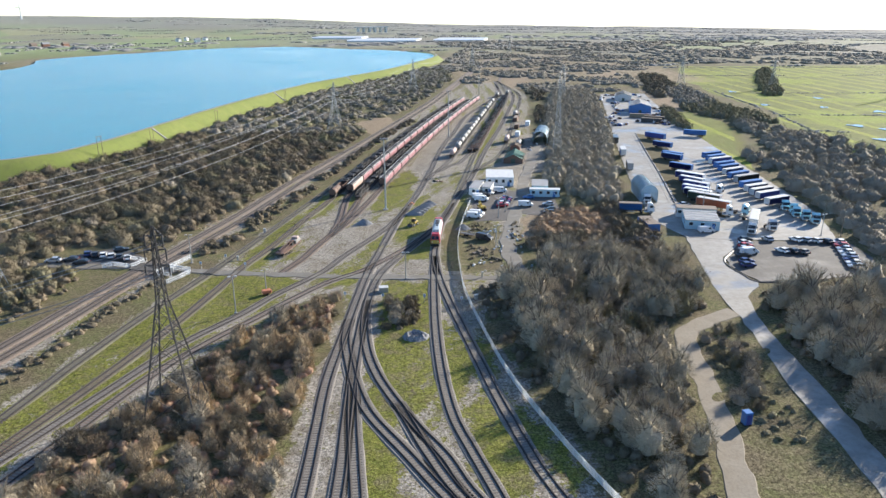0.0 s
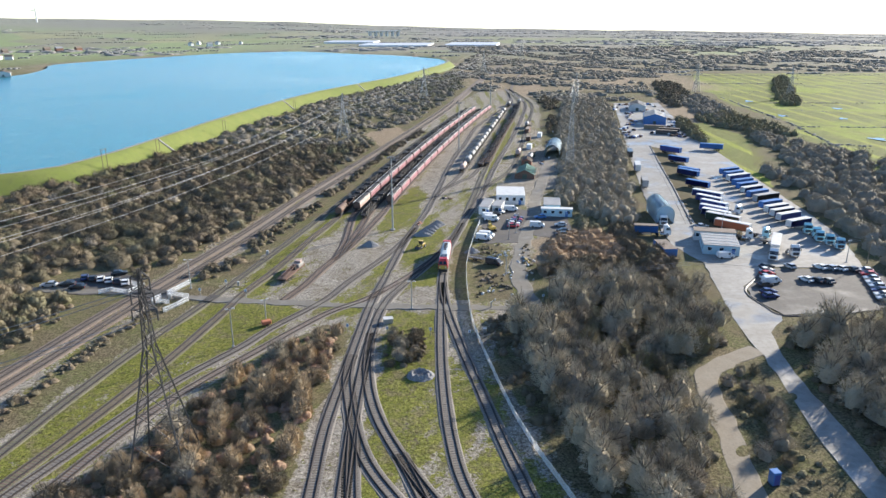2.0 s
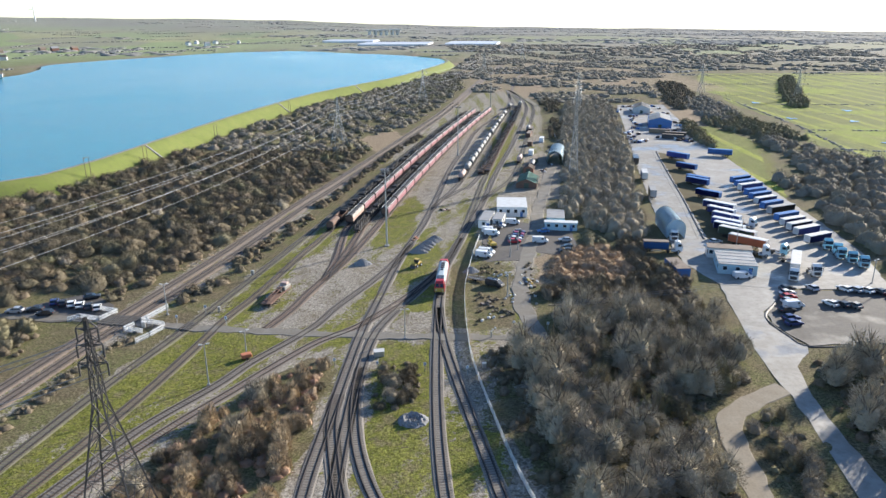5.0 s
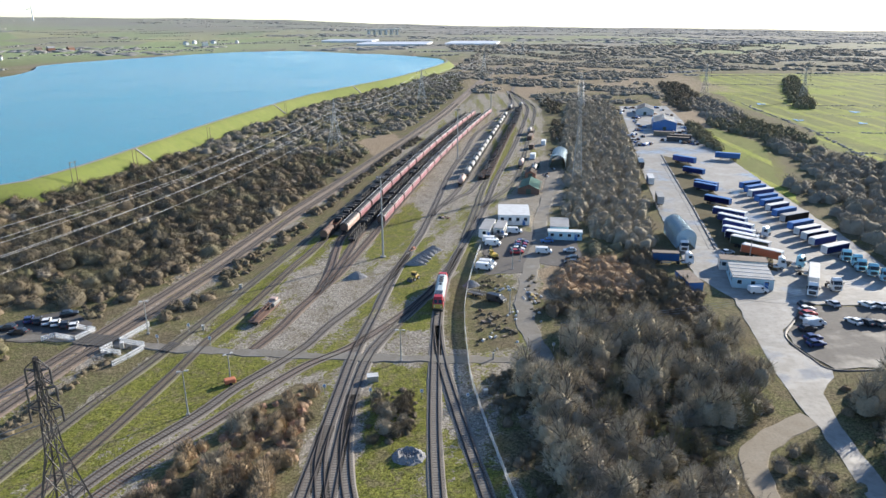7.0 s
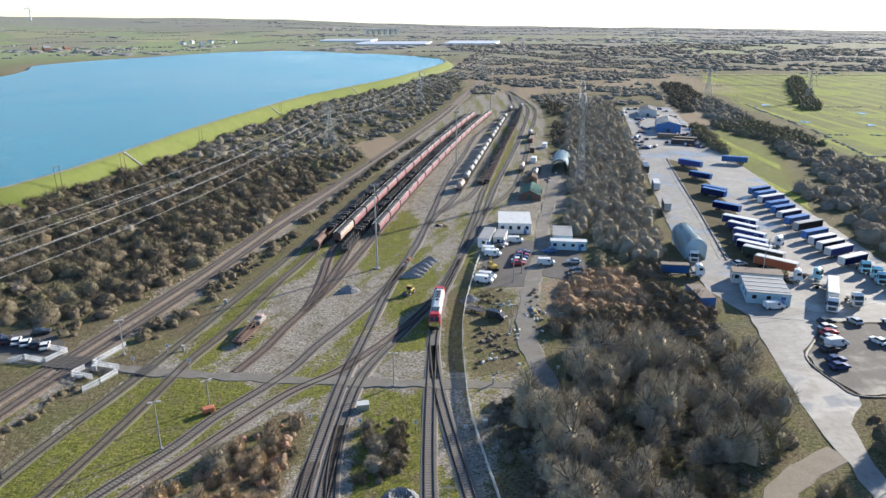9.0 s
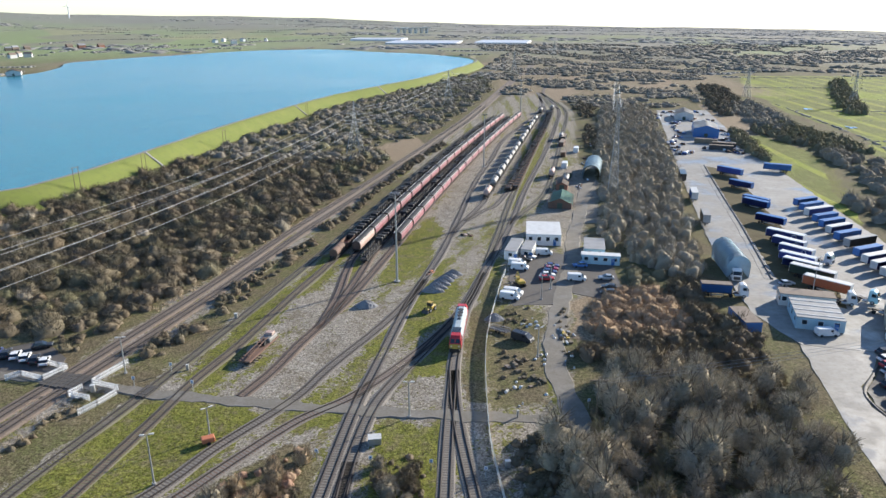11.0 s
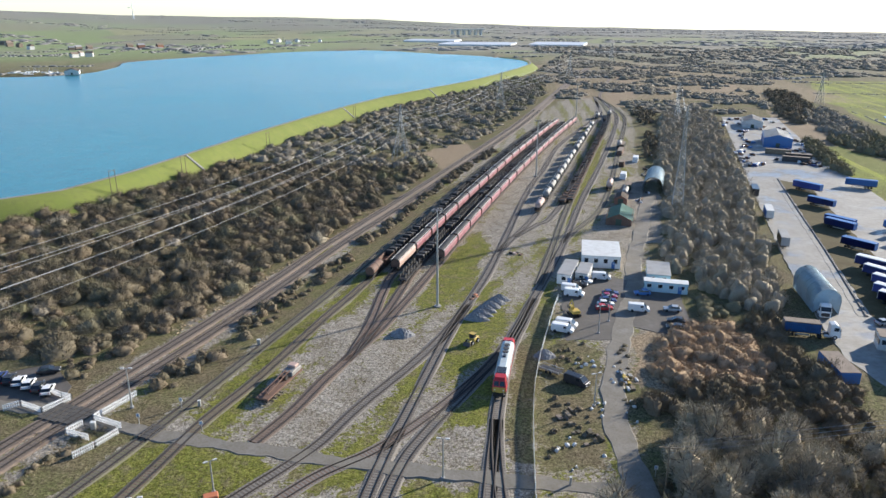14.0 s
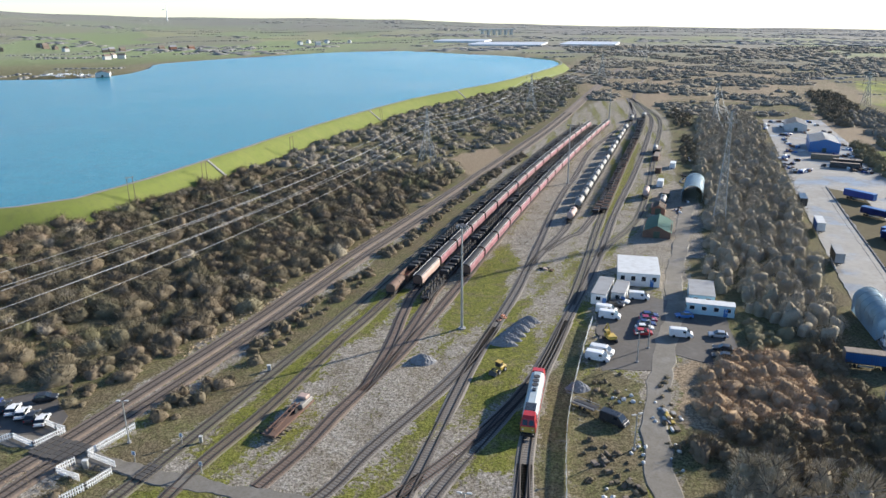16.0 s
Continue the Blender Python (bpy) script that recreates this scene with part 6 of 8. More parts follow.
def fence_run(line, h, mat_, label, name="boundary_fence", gap=0.0, cat="fence"):
    t = thing(name, pose(0, 0, 0), label, cat)
    for i in range(len(line)):
        x, y = line[i]
        part("post", boxes((x - 0.07, x + 0.07, y - 0.07, y + 0.07, -0.1, h + 0.1)), mat_, t)
        if i + 1 < len(line):
            a, b = line[i], line[i + 1]
            d = (b - a) / np.linalg.norm(b - a)
            n = np.array([d[1], -d[0]]) * 0.035
            bm = bmesh.new()
            if gap:
                for zz in (0.35 * h, 0.7 * h, h):
                    bar(bm, (*a, zz), (*b, zz), 0.09)
            else:
                zs = (0.05, 0.2, 0.34, h - 0.28, h - 0.14, h)
                cols = []
                for k in range(8):
                    for e in (-0.155, 0.155):
                        c = a + (b - a) * (k + 0.5) / 8 + d * e
                        cols.append([bm.verts.new((c[0], c[1], z)) for z in zs])
                for k in range(15):
                    for j in range(5):
                        if k % 2 == 0 or j in (1, 3):
                            bm.faces.new((cols[k][j], cols[k + 1][j], cols[k + 1][j + 1], cols[k][j + 1]))
                bmesh.ops.solidify(bm, geom=bm.faces[:], thickness=0.05)
            part("panel", bm, mat_, t)
    return t


fence_run(FENCE, 1.45, "white", "long pale metal palisade fence beside tracks")


def picket(points, label):
    t = thing("picket_fence", pose(0, 0, 0), label, "fence", "crossing fences")
    for (ax, ay), (bx, by) in zip(points, points[1:]):
        a, b = np.array([ax, ay]), np.array([bx, by])
        L = np.linalg.norm(b - a)
        n = max(2, int(L / 0.35))
        for k in range(n + 1):
            p = a + (b - a) * k / n
            part("picket", boxes((p[0] - 0.07, p[0] + 0.07, p[1] - 0.05, p[1] + 0.05, 0.0, 1.35)), "white", t)
        bm = bmesh.new()
        for zz in (0.5, 1.1):
            bar(bm, (ax, ay, zz), (bx, by, zz), 0.12)
        part("rail", bm, "white", t)
    return t


picket([(-90.5, 190), (-84.5, 187.8), (-82, 187.2), (-84.5, 182.2), (-90, 184), (-92, 182)], "white picket fence at the level crossing")
picket([(-70.6, 190), (-73.8, 181.2), (-67.4, 179.2)], "white picket fence at the level crossing")
picket([(-74.6, 179.2), (-76, 176.4), (-71, 175.2)], "white picket fence at the level crossing")
picket([(-67, 177.6), (-68.6, 173.4), (-70.4, 170)], "white picket fence at the level crossing")


def lamp_post(m, h, label, heads=1, mast=False):
    t = thing("lamp_post" if not mast else "floodlight_mast", m, label, "lamp post", "yard lights")
    part("pole", cyl(bmesh.new(), 0, 0, h / 2, 0.16 if not mast else 0.34, h, "z", 10, 0.09 if not mast else 0.16), "galv", t)
    part("base", cyl(bmesh.new(), 0, 0, 0.15, 0.35 if not mast else 0.9, 0.4, "z", 10), "roof_grey", t)
    if mast:
        r = part("head_frame", cyl(bmesh.new(), 0, 0, h, 1.0, 0.15, "z", 12), "dark_steel", t)
        for k in range(8):
            a = k * math.tau / 8
            part("floodlight", boxes((math.cos(a) * 1.2 - 0.22, math.cos(a) * 1.2 + 0.22, math.sin(a) * 1.2 - 0.22, math.sin(a) * 1.2 + 0.22, h - 0.35, h + 0.1), bevel=0.03), "steel", t)
    else:
        for k in range(heads):
            s = 1 if k == 0 else -1
            bm = bmesh.new()
            bar(bm, (0, 0, h), (s * 0.7, 0, h + 0.1), 0.08)
            part("arm", bm, "galv", t)
            part("lantern", boxes((s * 0.7 - 0.35, s * 0.7 + 0.35, -0.17, 0.17, h + 0.02, h + 0.22), bevel=0.04), "offwhite", t)
    return t


mast = lamp_post(pose(-19, 240, 0), 25, "tall grey floodlight mast in the yard", mast=True)
copy_thing(mast, pose(6, 392, 0))
copy_thing(mast, pose(33, 560, 0))
lp = lamp_post(pose(-47.7, 151, 0, 0, 0, 20), 9.0, "slim grey yard lamp post", 2)
copy_thing(lp, pose(-9.4, 172.2, 0, 0, 0, 0)).scale = (1, 1, 0.8)
copy_thing(lp, pose(-43.8, 164.6, 0, 0, 0, 40)).scale = (1, 1, 0.62)
copy_thing(lp, pose(-69.2, 186, 0, 0, 0, 10)).scale = (1, 1, 0.9)
for x, y in ((22.5, 236), (96.5, 246), (116.5, 206), (91, 236), (16, 197), (19.5, 229)):
    copy_thing(lp, pose(x, y, 0, 0, 0, 30)).scale = (1, 1, 0.75)


def generator(m):
    t = thing("mobile_generator", m, "orange-red mobile lighting generator on grass", "generator")
    part("body", boxes((-0.7, 0.7, -1.1, 1.1, 0.4, 1.3), bevel=0.12), "orange", t)
    part("drawbar", boxes((-0.05, 0.05, 1.1, 2.2, 0.4, 0.5)), "black", t)
    for s in (-1, 1):
        wheel(t, s * 0.75, 0, 0.32, 0.2)
generator(pose(-43.2, 162.4, 0, 0, 0, -60))


def sign(m, h, face, label):
    t = thing("track_sign", m, label, "sign", "trackside signs")
    part("post", boxes((-0.05, 0.05, -0.05, 0.05, -0.05, h)), "galv", t)
    p = part("plate", boxes((-0.3, 0.3, -0.1, -0.06, h - 0.75, h), bevel=0.01), face, t)
    part("symbol", cyl(bmesh.new(), 0, -0.11, h - 0.3, 0.15, 0.03, "y", 14), "mid_blue" if face == "white" else "white", p)
    part("text_bar", boxes((-0.2, 0.2, -0.125, -0.1, h - 0.66, h - 0.58)), "charcoal", p)
    return t


for x, y in ((-23.5, 158.5), (-14.3, 157), (-4.4, 156.5), (4.4, 155), (-52.8, 180), (-65, 181), (23.8, 176.5), (-60, 187)):
    sign(pose(x, y, 0, 0, 0, 5), 2.2, "white", "white trackside sign with a blue disc")


def cabinet(m, label, paint="galv", s=(0.9, 0.5, 1.4)):
    t = thing("relay_cabinet", m, label, "cabinet", "trackside cabinets")
    part("body", boxes((-s[0] / 2, s[0] / 2, -s[1] / 2, s[1] / 2, 0.0, s[2]), bevel=0.03), paint, t)
    part("lid", boxes((-s[0] / 2 - 0.05, s[0] / 2 + 0.05, -s[1] / 2 - 0.05, s[1] / 2 + 0.05, s[2], s[2] + 0.08)), "offwhite", t)
    part("door", boxes((-s[0] / 2 + 0.08, s[0] / 2 - 0.08, -s[1] / 2 - 0.02, -s[1] / 2 + 0.02, 0.15, s[2] - 0.1)), paint, t)
    return t


for x, y, s in ((-14.6, 163.8, (2.2, 1.6, 1.2)), (-55.4, 214, (0.7, 0.5, 1.3)), (-72, 178.4, (0.8, 0.6, 1.5)), (8, 158, (0.8, 0.5, 1.2)), (-57, 188, (0.5, 0.4, 1.2)), (10.4, 172.8, (0.3, 0.3, 1.5))):
    cabinet(pose(x, y, 0.0, 0, 0, 10), "grey metal trackside cabinet on ballast", s=s)


# ---- pylons and cables ----
def pylon(m, h, base, label, arms=((0.66, 4.2), (0.8, 3.6), (0.93, 3.0)), paint="galv", levels=0):
    """Lattice pylon: four tapering legs, bracing by level, cross arms with insulators."""
    t = thing("pylon", m, label, "pylon", "power pylons")
    lv = [0, 0.16, 0.31, 0.44, 0.55, 0.64, 0.72, 0.8, 0.87, 0.93, 1.0]
    if levels:
        lv = [k / levels for k in range(levels + 1)]

    def half(f):
        return base / 2 * (1 - f / 0.62) + 0.75 * f / 0.62 if f < 0.62 else 0.75 - 0.6 * (f - 0.62) / 0.38
    corner = lambda f, a, b: (a * half(f), b * half(f), f * h)
    for a, b in ((-1, -1), (1, -1), (1, 1), (-1, 1)):
        bm = bmesh.new()
        bar(bm, corner(0, a, b), corner(0.62, a, b), 0.2)
        bar(bm, corner(0.62, a, b), corner(1.0, a, b), 0.14)
        part("leg", bm, paint, t)
    for (a, b), (c, d) in (((-1, -1), (1, -1)), ((1, -1), (1, 1)), ((1, 1), (-1, 1)), ((-1, 1), (-1, -1))):
        bm = bmesh.new()
        for f0, f1 in zip(lv, lv[1:]):
            bar(bm, corner(f0, a, b), corner(f1, c, d), 0.085)
            bar(bm, corner(f0, c, d), corner(f1, a, b), 0.085)
            bar(bm, corner(f1, a, b), corner(f1, c, d), 0.07)
        part("bracing", bm, paint, t)
    for f, reach in arms:
        for s in (-1, 1):
            bm = bmesh.new()
            for b in (-1, 1):
                bar(bm, (s * half(f), b * half(f), f * h), (s * reach, 0, f * h + 0.2), 0.13)
                bar(bm, (s * half(f), b * half(f), f * h + 1.3), (s * reach, 0, f * h + 0.25), 0.1)
            ar = part("cross_arm", bm, paint, t)
            part("insulator", cyl(bmesh.new(), s * reach, 0, f * h - 0.8, 0.13, 1.8, "z", 8), "dark_steel", ar)
    return t


def hang(a, b, sag, label="pale overhead power cable", n=26, r=0.05):
    a, b = np.array(a, float), np.array(b, float)
    u = np.linspace(0, 1, n)[:, None]
    p = a + (b - a) * u - np.array([0, 0, 1]) * sag * 4 * u * (1 - u)
    v, q = tube_rows(p, [(-r, 0), (0, r), (r, 0), (0, -r)])
    return tagged(new("power_cable", mesh_np("power_cable", v, q, "cable")), label, "cable", "overhead cables")


ARMS = ((0.62, 5.2), (0.76, 4.6), (0.9, 4.0))
LINE1 = [((-112.5, 164), 28.0, -12), ((-61, 424), 27.0, -11), ((-20, 625), 28.0, -12), ((45, 900), 28, -14), ((120, 1180), 28, -14)]
for (x, y), h, a in LINE1:
    pylon(pose(x, y, 0, 0, 0, a), h, 7.6, "grey lattice steel pylon standing in scrub", ARMS)
LINE1 = [((-150, -60), 28.0, -10)] + LINE1
for ((ax, ay), ah, aa), ((bx, by), bh, ba) in zip(LINE1, LINE1[1:]):
    for f, reach in ARMS:
        for s in (-1, 1):
            ca, cb = radians(aa), radians(ba)
            hang((ax + s * reach * math.cos(ca), ay + s * reach * math.sin(ca), ah * f - 1.6), (bx + s * reach * math.cos(cb), by + s * reach * math.sin(cb), bh * f - 1.6), 4.5)
pylon(pose(-46.6, 109, 0, 0, 0, 3), 33.6, 8.6, "tall dark lattice pylon rising from a thicket", ((0.8, 1.9), (0.88, 1.7), (0.95, 1.4)), "dark_steel")
for f in (0.8, 0.95):
    for s in (-1, 1):
        hang((-46.6 + s * 1.6 * 0.9, 109 + s * 0.7, 33.6 * f - 1.4), (-150 + s * 3, 60, 29 * f - 1.6), 5.0)
MASTS = ((0.9, 1.9), (0.97, 1.5))
pylon(pose(57.2, 338, 0, 0, 0, -10), 38.5, 4.2, "tall slim galvanised lattice mast above bare trees", MASTS, "galv", 22)
pylon(pose(101, 574, 0, 0, 0, -10), 26, 4.0, "slim galvanised lattice mast beyond the tree belt", MASTS, "galv", 16)
for f, reach in MASTS:
    for s in (-1, 1):
        hang((57.2 + s * reach, 338, 38.5 * f - 1.6), (101 + s * reach, 574, 26 * f - 1.6), 4)
for (x, y) in ((300, 640), (360, 560), (235, 690)):
    pylon(pose(x, y, 0, 0, 0, 10), 26, 5, "distant grey lattice pylon in green fields", ARMS)


def wood_pole(m, h, label, twin=False):
    t = thing("wooden_pole", m, label, "pole", "wooden poles")
    for s in ((-1.2, 1.2) if twin else (0,)):
        part("pole", cyl(bmesh.new(), s, 0, h / 2, 0.16, h, "z", 8, 0.11), "wood", t)
    part("crossbar", boxes((-1.6, 1.6, -0.08, 0.08, h - 0.5, h - 0.3)), "wood", t)
    return t


wp = wood_pole(pose(-158, 330, 3.0, 0, 0, 60), 9, "twin wooden power pole on the bank", True)
for x, y in ((-136, 440), (-118, 560), (-150, 372)):
    copy_thing(wp, pose(x, y, 0.5, 0, 0, 70))
p1 = wood_pole(pose(24.6, 172.6, 0), 8.5, "single wooden pole carrying wires into the wood")
p2 = copy_thing(p1, pose(122, 205, 0, 0, 0, 70))
for k in (-1.2, 0, 1.2):
    hang((24.6, 172.6 + k, 8.1), (122, 205 + k, 8.3), 1.0, "thin wire strung over the wood", 20, 0.025)


def pipe_step(x, y, rz):
    t = thing("spillway_steps", pose(x, y, 0, 0, 0, rz), "pale concrete steps running down the embankment", "steps", "embankment steps")
    for k in range(12):
        part("step", boxes((-0.6, 0.6, -k * 0.75 - 0.4, -k * 0.75 + 0.4, 6.6 - 0.56 * k, 7.15 - 0.56 * k)), "roof_grey", t)
for i in (12, 30, 22):
    p, n_ = crest[i], crest_n[i]
    pipe_step(p[0] + n_[0] * 3, p[1] + n_[1] * 3, math.degrees(math.atan2(n_[1], n_[0])) + 90)


# ---- far things ----
def turbine(x, y, h):
    z = float(ground_z(np.array([x]), np.array([y]))[0][0])
    t = thing("wind_turbine", pose(x, y, z), "white wind turbine on the far hills", "wind turbine", "wind turbines")
    part("tower", cyl(bmesh.new(), 0, 0, h / 2, 3.2, h, "z", 12, 1.8), "white", t)
    part("nacelle", boxes((-2, 2, -4, 4, h - 2, h + 2), bevel=0.5), "white", t)
    for k in range(3):
        a = radians(20 + 120 * k)
        bm = bmesh.new()
        bar(bm, (0, -4.5, h), (math.sin(a) * h * 0.4, -4.5, h + math.cos(a) * h * 0.4), 1.8)
        part("blade", bm, "white", t)


turbine(-1811, 3272, 52)
rngf = random.Random(3)


def house(x, y, rz, wall, roof, s=1.0):
    z = float(ground_z(np.array([x]), np.array([y]))[0][0])
    t = thing("house", pose(x, y, z, 0, 0, rz), "distant rendered house with pitched roof", "house", "village houses")
    w, l, h = 7 * s, 11 * s, 5.2 * s
    part("wall", boxes((-w / 2, w / 2, -l / 2, l / 2, -0.5, h)), wall, t)
    part("roof", prism(bmesh.new(), [(-w / 2 - 0.4, h), (w / 2 + 0.4, h), (0, h + 3 * s)], l / 2 + 0.3), roof, t).matrix_basis = pose(0, 0, 0, 0, 0, 90)


for k in range(13):
    house(rngf.uniform(-1080, -690), rngf.uniform(1290, 1480), rngf.uniform(0, 180), rngf.choice(["offwhite", "brick", "roof_brown"]), rngf.choice(["roof_grey", "roof_brown", "roof_grey"]), rngf.uniform(0.8, 1.2))
for k in range(5):
    house(rngf.uniform(-640, -420), rngf.uniform(1560, 1700), rngf.uniform(0, 180), "white", "roof_grey")
for k in range(3):
    house(rngf.uniform(-720, -520), rngf.uniform(1110, 1180), rngf.uniform(0, 180), "offwhite", "roof_brown")
hut(pose(-497, 818, 6.5, 0, 0, 30), 14, 26, 4, 6, "offwhite", "roof_brown", "sailing club house on the reservoir shore")


def dinghy(x, y, rz):
    t = thing("dinghy", pose(x, y, 6.6, 0, 0, rz), "small white sailing dinghy laid up ashore", "boat", "laid-up boats")
    part("hull", prism(bmesh.new(), [(-2.4, 0.1), (-2.4, 0.9), (2.6, 1.1), (2.0, 0.1)], 0.8, 0.0), "white", t)
    part("mast", cyl(bmesh.new(), 0, 0.5, 3.4, 0.06, 5, "z", 6), "silver", t)


for k in range(34):
    dinghy(rngf.uniform(-575, -512), rngf.uniform(800, 838), rngf.uniform(0, 180))


def factory(x, y, rz, w, l, h, label):
    z = float(ground_z(np.array([x]), np.array([y]))[0][0])
    t = thing("factory_hall", pose(x, y, z, 0, 0, rz), label, "factory", "far factory halls")
    part("wall", boxes((-w / 2, w / 2, -l / 2, l / 2, -1, h)), "white", t)
    for k in range(5):
        y0 = -l / 2 + k * l / 5
        part("roof_bay", prism(bmesh.new(), [(y0, h), (y0 + l / 5, h), (y0 + l / 10, h + 1.2)], w / 2 + 0.5), "white", t)


factory(-110, 1640, -5, 150, 120, 2.5, "long white-roofed factory hall in the distance")
factory(60, 1660, -8, 110, 130, 3, "white-roofed factory hall in the distance")
factory(-230, 1800, -5, 120, 90, 3, "low pale factory hall in the distance")


def viaduct(x, y, rz, l, h):
    t = thing("viaduct", pose(x, y, 5, 0, 0, rz), "pale concrete road viaduct far away", "bridge")
    part("deck", boxes((-l / 2, l / 2, -6, 6, h, h + 3)), "offwhite", t)
    for k in range(6):
        xx = -l / 2 + (k + 0.5) * l / 6
        part("pier", boxes((xx - 2.5, xx + 2.5, -5, 5, -8, h)), "offwhite", t)


viaduct(-200, 2360, 40, 130, 16)

# ---- trees and scrub ----
def crown_arrays(seed, r, h, n, low, core=0.72, width=0.05, lift=0.95, deep=0.62, reach_out=(0.16, 0.44), stray=0.38):
    """A bare crown: fine twigs fanning up and out of a billowed, closely twigged heart."""
    rng = np.random.default_rng(seed)
    lobes = rng.normal(size=(17, 3))
    lobes[:, 2] = np.abs(lobes[:, 2]) * 0.9
    lobes /= np.linalg.norm(lobes, axis=1)[:, None]
    push = rng.uniform(0.0, 0.42, 17)
    d = rng.normal(size=(n, 3))
    d[:, 2] = np.abs(d[:, 2]) * 0.95 + 0.04 * rng.random(n)
    d /= np.linalg.norm(d, axis=1)[:, None]

    def reach(v):
        return 0.66 + np.max(np.clip(v @ lobes.T, 0, 1) ** 14 * push, axis=1)
    R = reach(d)
    scale = np.array([r, r, h - low])
    start = d * (R * rng.uniform(deep, 1.0, n) )[:, None] * scale + [0, 0, low]
    way = d * [1, 1, 0.7] + [0, 0, lift] + rng.normal(scale=stray, size=(n, 3))
    way /= np.linalg.norm(way, axis=1)[:, None]
    tip = start + way * (rng.uniform(*reach_out, n) * r)[:, None]
    tip[:, 2] = np.maximum(tip[:, 2], 0.1)
    side = np.cross(way, rng.normal(size=(n, 3)))
    side /= np.linalg.norm(side, axis=1)[:, None] + 1e-9
    w = (width * (0.6 + 0.8 * rng.random(n)))[:, None]
    v = np.stack([start - side * w, start + side * w, tip], 1).reshape(-1, 3)
    f = np.arange(3 * n).reshape(-1, 3)
    nu, nv = 12, 5
    cv = []
    for j in range(nv):
        for i in range(nu):
            a, e = (i + 0.5 * (j % 2)) * math.tau / nu, j * (math.pi / 2) / (nv - 1)
            q = np.array([[math.cos(a) * math.cos(e), math.sin(a) * math.cos(e), math.sin(e)]])
            k = core * reach(q)[0] * (0.8 + 0.3 * rng.random())
            cv.append(q[0] * k * scale * [1, 1, 0.97] + [0, 0, low if j else max(0.0, low - 0.6)])
    cf = []
    for j in range(nv - 1):
        for i in range(nu):
            a, b, c, e = j * nu + i, j * nu + (i + 1) % nu, (j + 1) * nu + (i + 1) % nu, (j + 1) * nu + i
            cf += [(a, b, c), (a, c, e)]
    return v, f, np.array(cv), np.array(cf)


def limbs_mesh(seed, r, h, low):
    rng = random.Random(seed)
    bm = bmesh.new()
    base = (0, 0, -0.1)
    fork = (rng.uniform(-0.3, 0.3), rng.uniform(-0.3, 0.3), low + 0.2 * h)

    def limb(a, b, r0, r1):
        a, b = Vector(a), Vector(b)
        d = b - a
        bmesh.ops.create_cone(bm, cap_ends=False, segments=5, radius1=r0, radius2=r1, depth=d.length, matrix=Matrix.LocRotScale((a + b) / 2, d.to_track_quat("Z", "Y"), None))
    limb(base, fork, 0.2, 0.14)
    for k in range(9):
        a = k * math.tau / 9 + rng.uniform(-0.3, 0.3)
        e = rng.uniform(0.35, 0.95)
        tip = (math.cos(a) * r * (1 - e * 0.6), math.sin(a) * r * (1 - e * 0.6), low + (h - low) * e)
        elbow = tuple(f + (t - f) * 0.5 + rng.uniform(-0.2, 0.2) for f, t in zip(fork, tip))
        limb(fork, elbow, 0.11, 0.07)
        limb(elbow, tip, 0.07, 0.025)
        for j in range(2):
            limb(elbow, tuple(t + rng.uniform(-0.25, 0.25) * r for t in tip), 0.05, 0.02)
    return bm


def tri_mesh(name, parts):
    """Joins crown pieces with their materials into one mesh."""
    vs, fs, mats, off = [], [], [], 0
    for k, (v, f) in enumerate(parts):
        vs.append(v), fs.append(f + off), mats.append(np.full(len(f), k))
        off += len(v)
    return np.vstack(vs), np.vstack(fs), np.concatenate(mats)


KINDS = []
for i, (tw_, label) in enumerate((("twig_wood", "bare grey-brown winter tree with dense fine twigs"), ("twig_grey", "bare brown winter tree with tangled twigs"), ("twig_wood", "bare pale-twigged winter tree"), ("twig_olive", "ivy-tinged olive winter tree"), ("twig_brown", "low rounded brown winter thicket tree"), ("twig_tan", "tan-twigged willow shrub with upright stems"))):
    r, h, low = ((3.2, 6.6, 1.0), (3.4, 5.6, 0.7), (3.0, 7.2, 1.5), (2.8, 5.2, 0.5), (3.1, 4.0, 0.2), (2.4, 4.0, 0.2))[i]
    v, f, cv, cf = crown_arrays(10 + i, r, h, 1300, low, 0.66, 0.036, (0.45, 0.45, 0.6, 0.4, 0.4, 1.4)[i], 0.7, (0.12, 0.38), 0.6)
    V, F, mt = tri_mesh("crown", [(v, f), (cv, cf)])
    me = mesh_np("crown", V, F, tw_)
    me.polygons.foreach_set("use_smooth", mt > 0)
    bm = limbs_mesh(i, r, h, low)
    tm = bpy.data.meshes.new("trunk")
    bm.to_mesh(tm)
    bm.free()
    tm.materials.append(M["bark"])
    KINDS.append((label, me, tm))


def scatter(poly, gap, seed):
    rng = np.random.default_rng(seed)
    p = np.array(poly)
    x0, y0, x1, y1 = p[:, 0].min(), p[:, 1].min(), p[:, 0].max(), p[:, 1].max()
    xs, ys = np.meshgrid(np.arange(x0, x1, gap), np.arange(y0, y1, gap))
    xs = xs.ravel() + rng.uniform(-0.48, 0.48, xs.size) * gap
    ys = ys.ravel() + rng.uniform(-0.48, 0.48, ys.size) * gap
    ok, dist = inside(poly, xs, ys)
    keep = ok & (dist > 0.8)
    return np.stack([xs[keep], ys[keep]], 1), rng


tree_count = 0


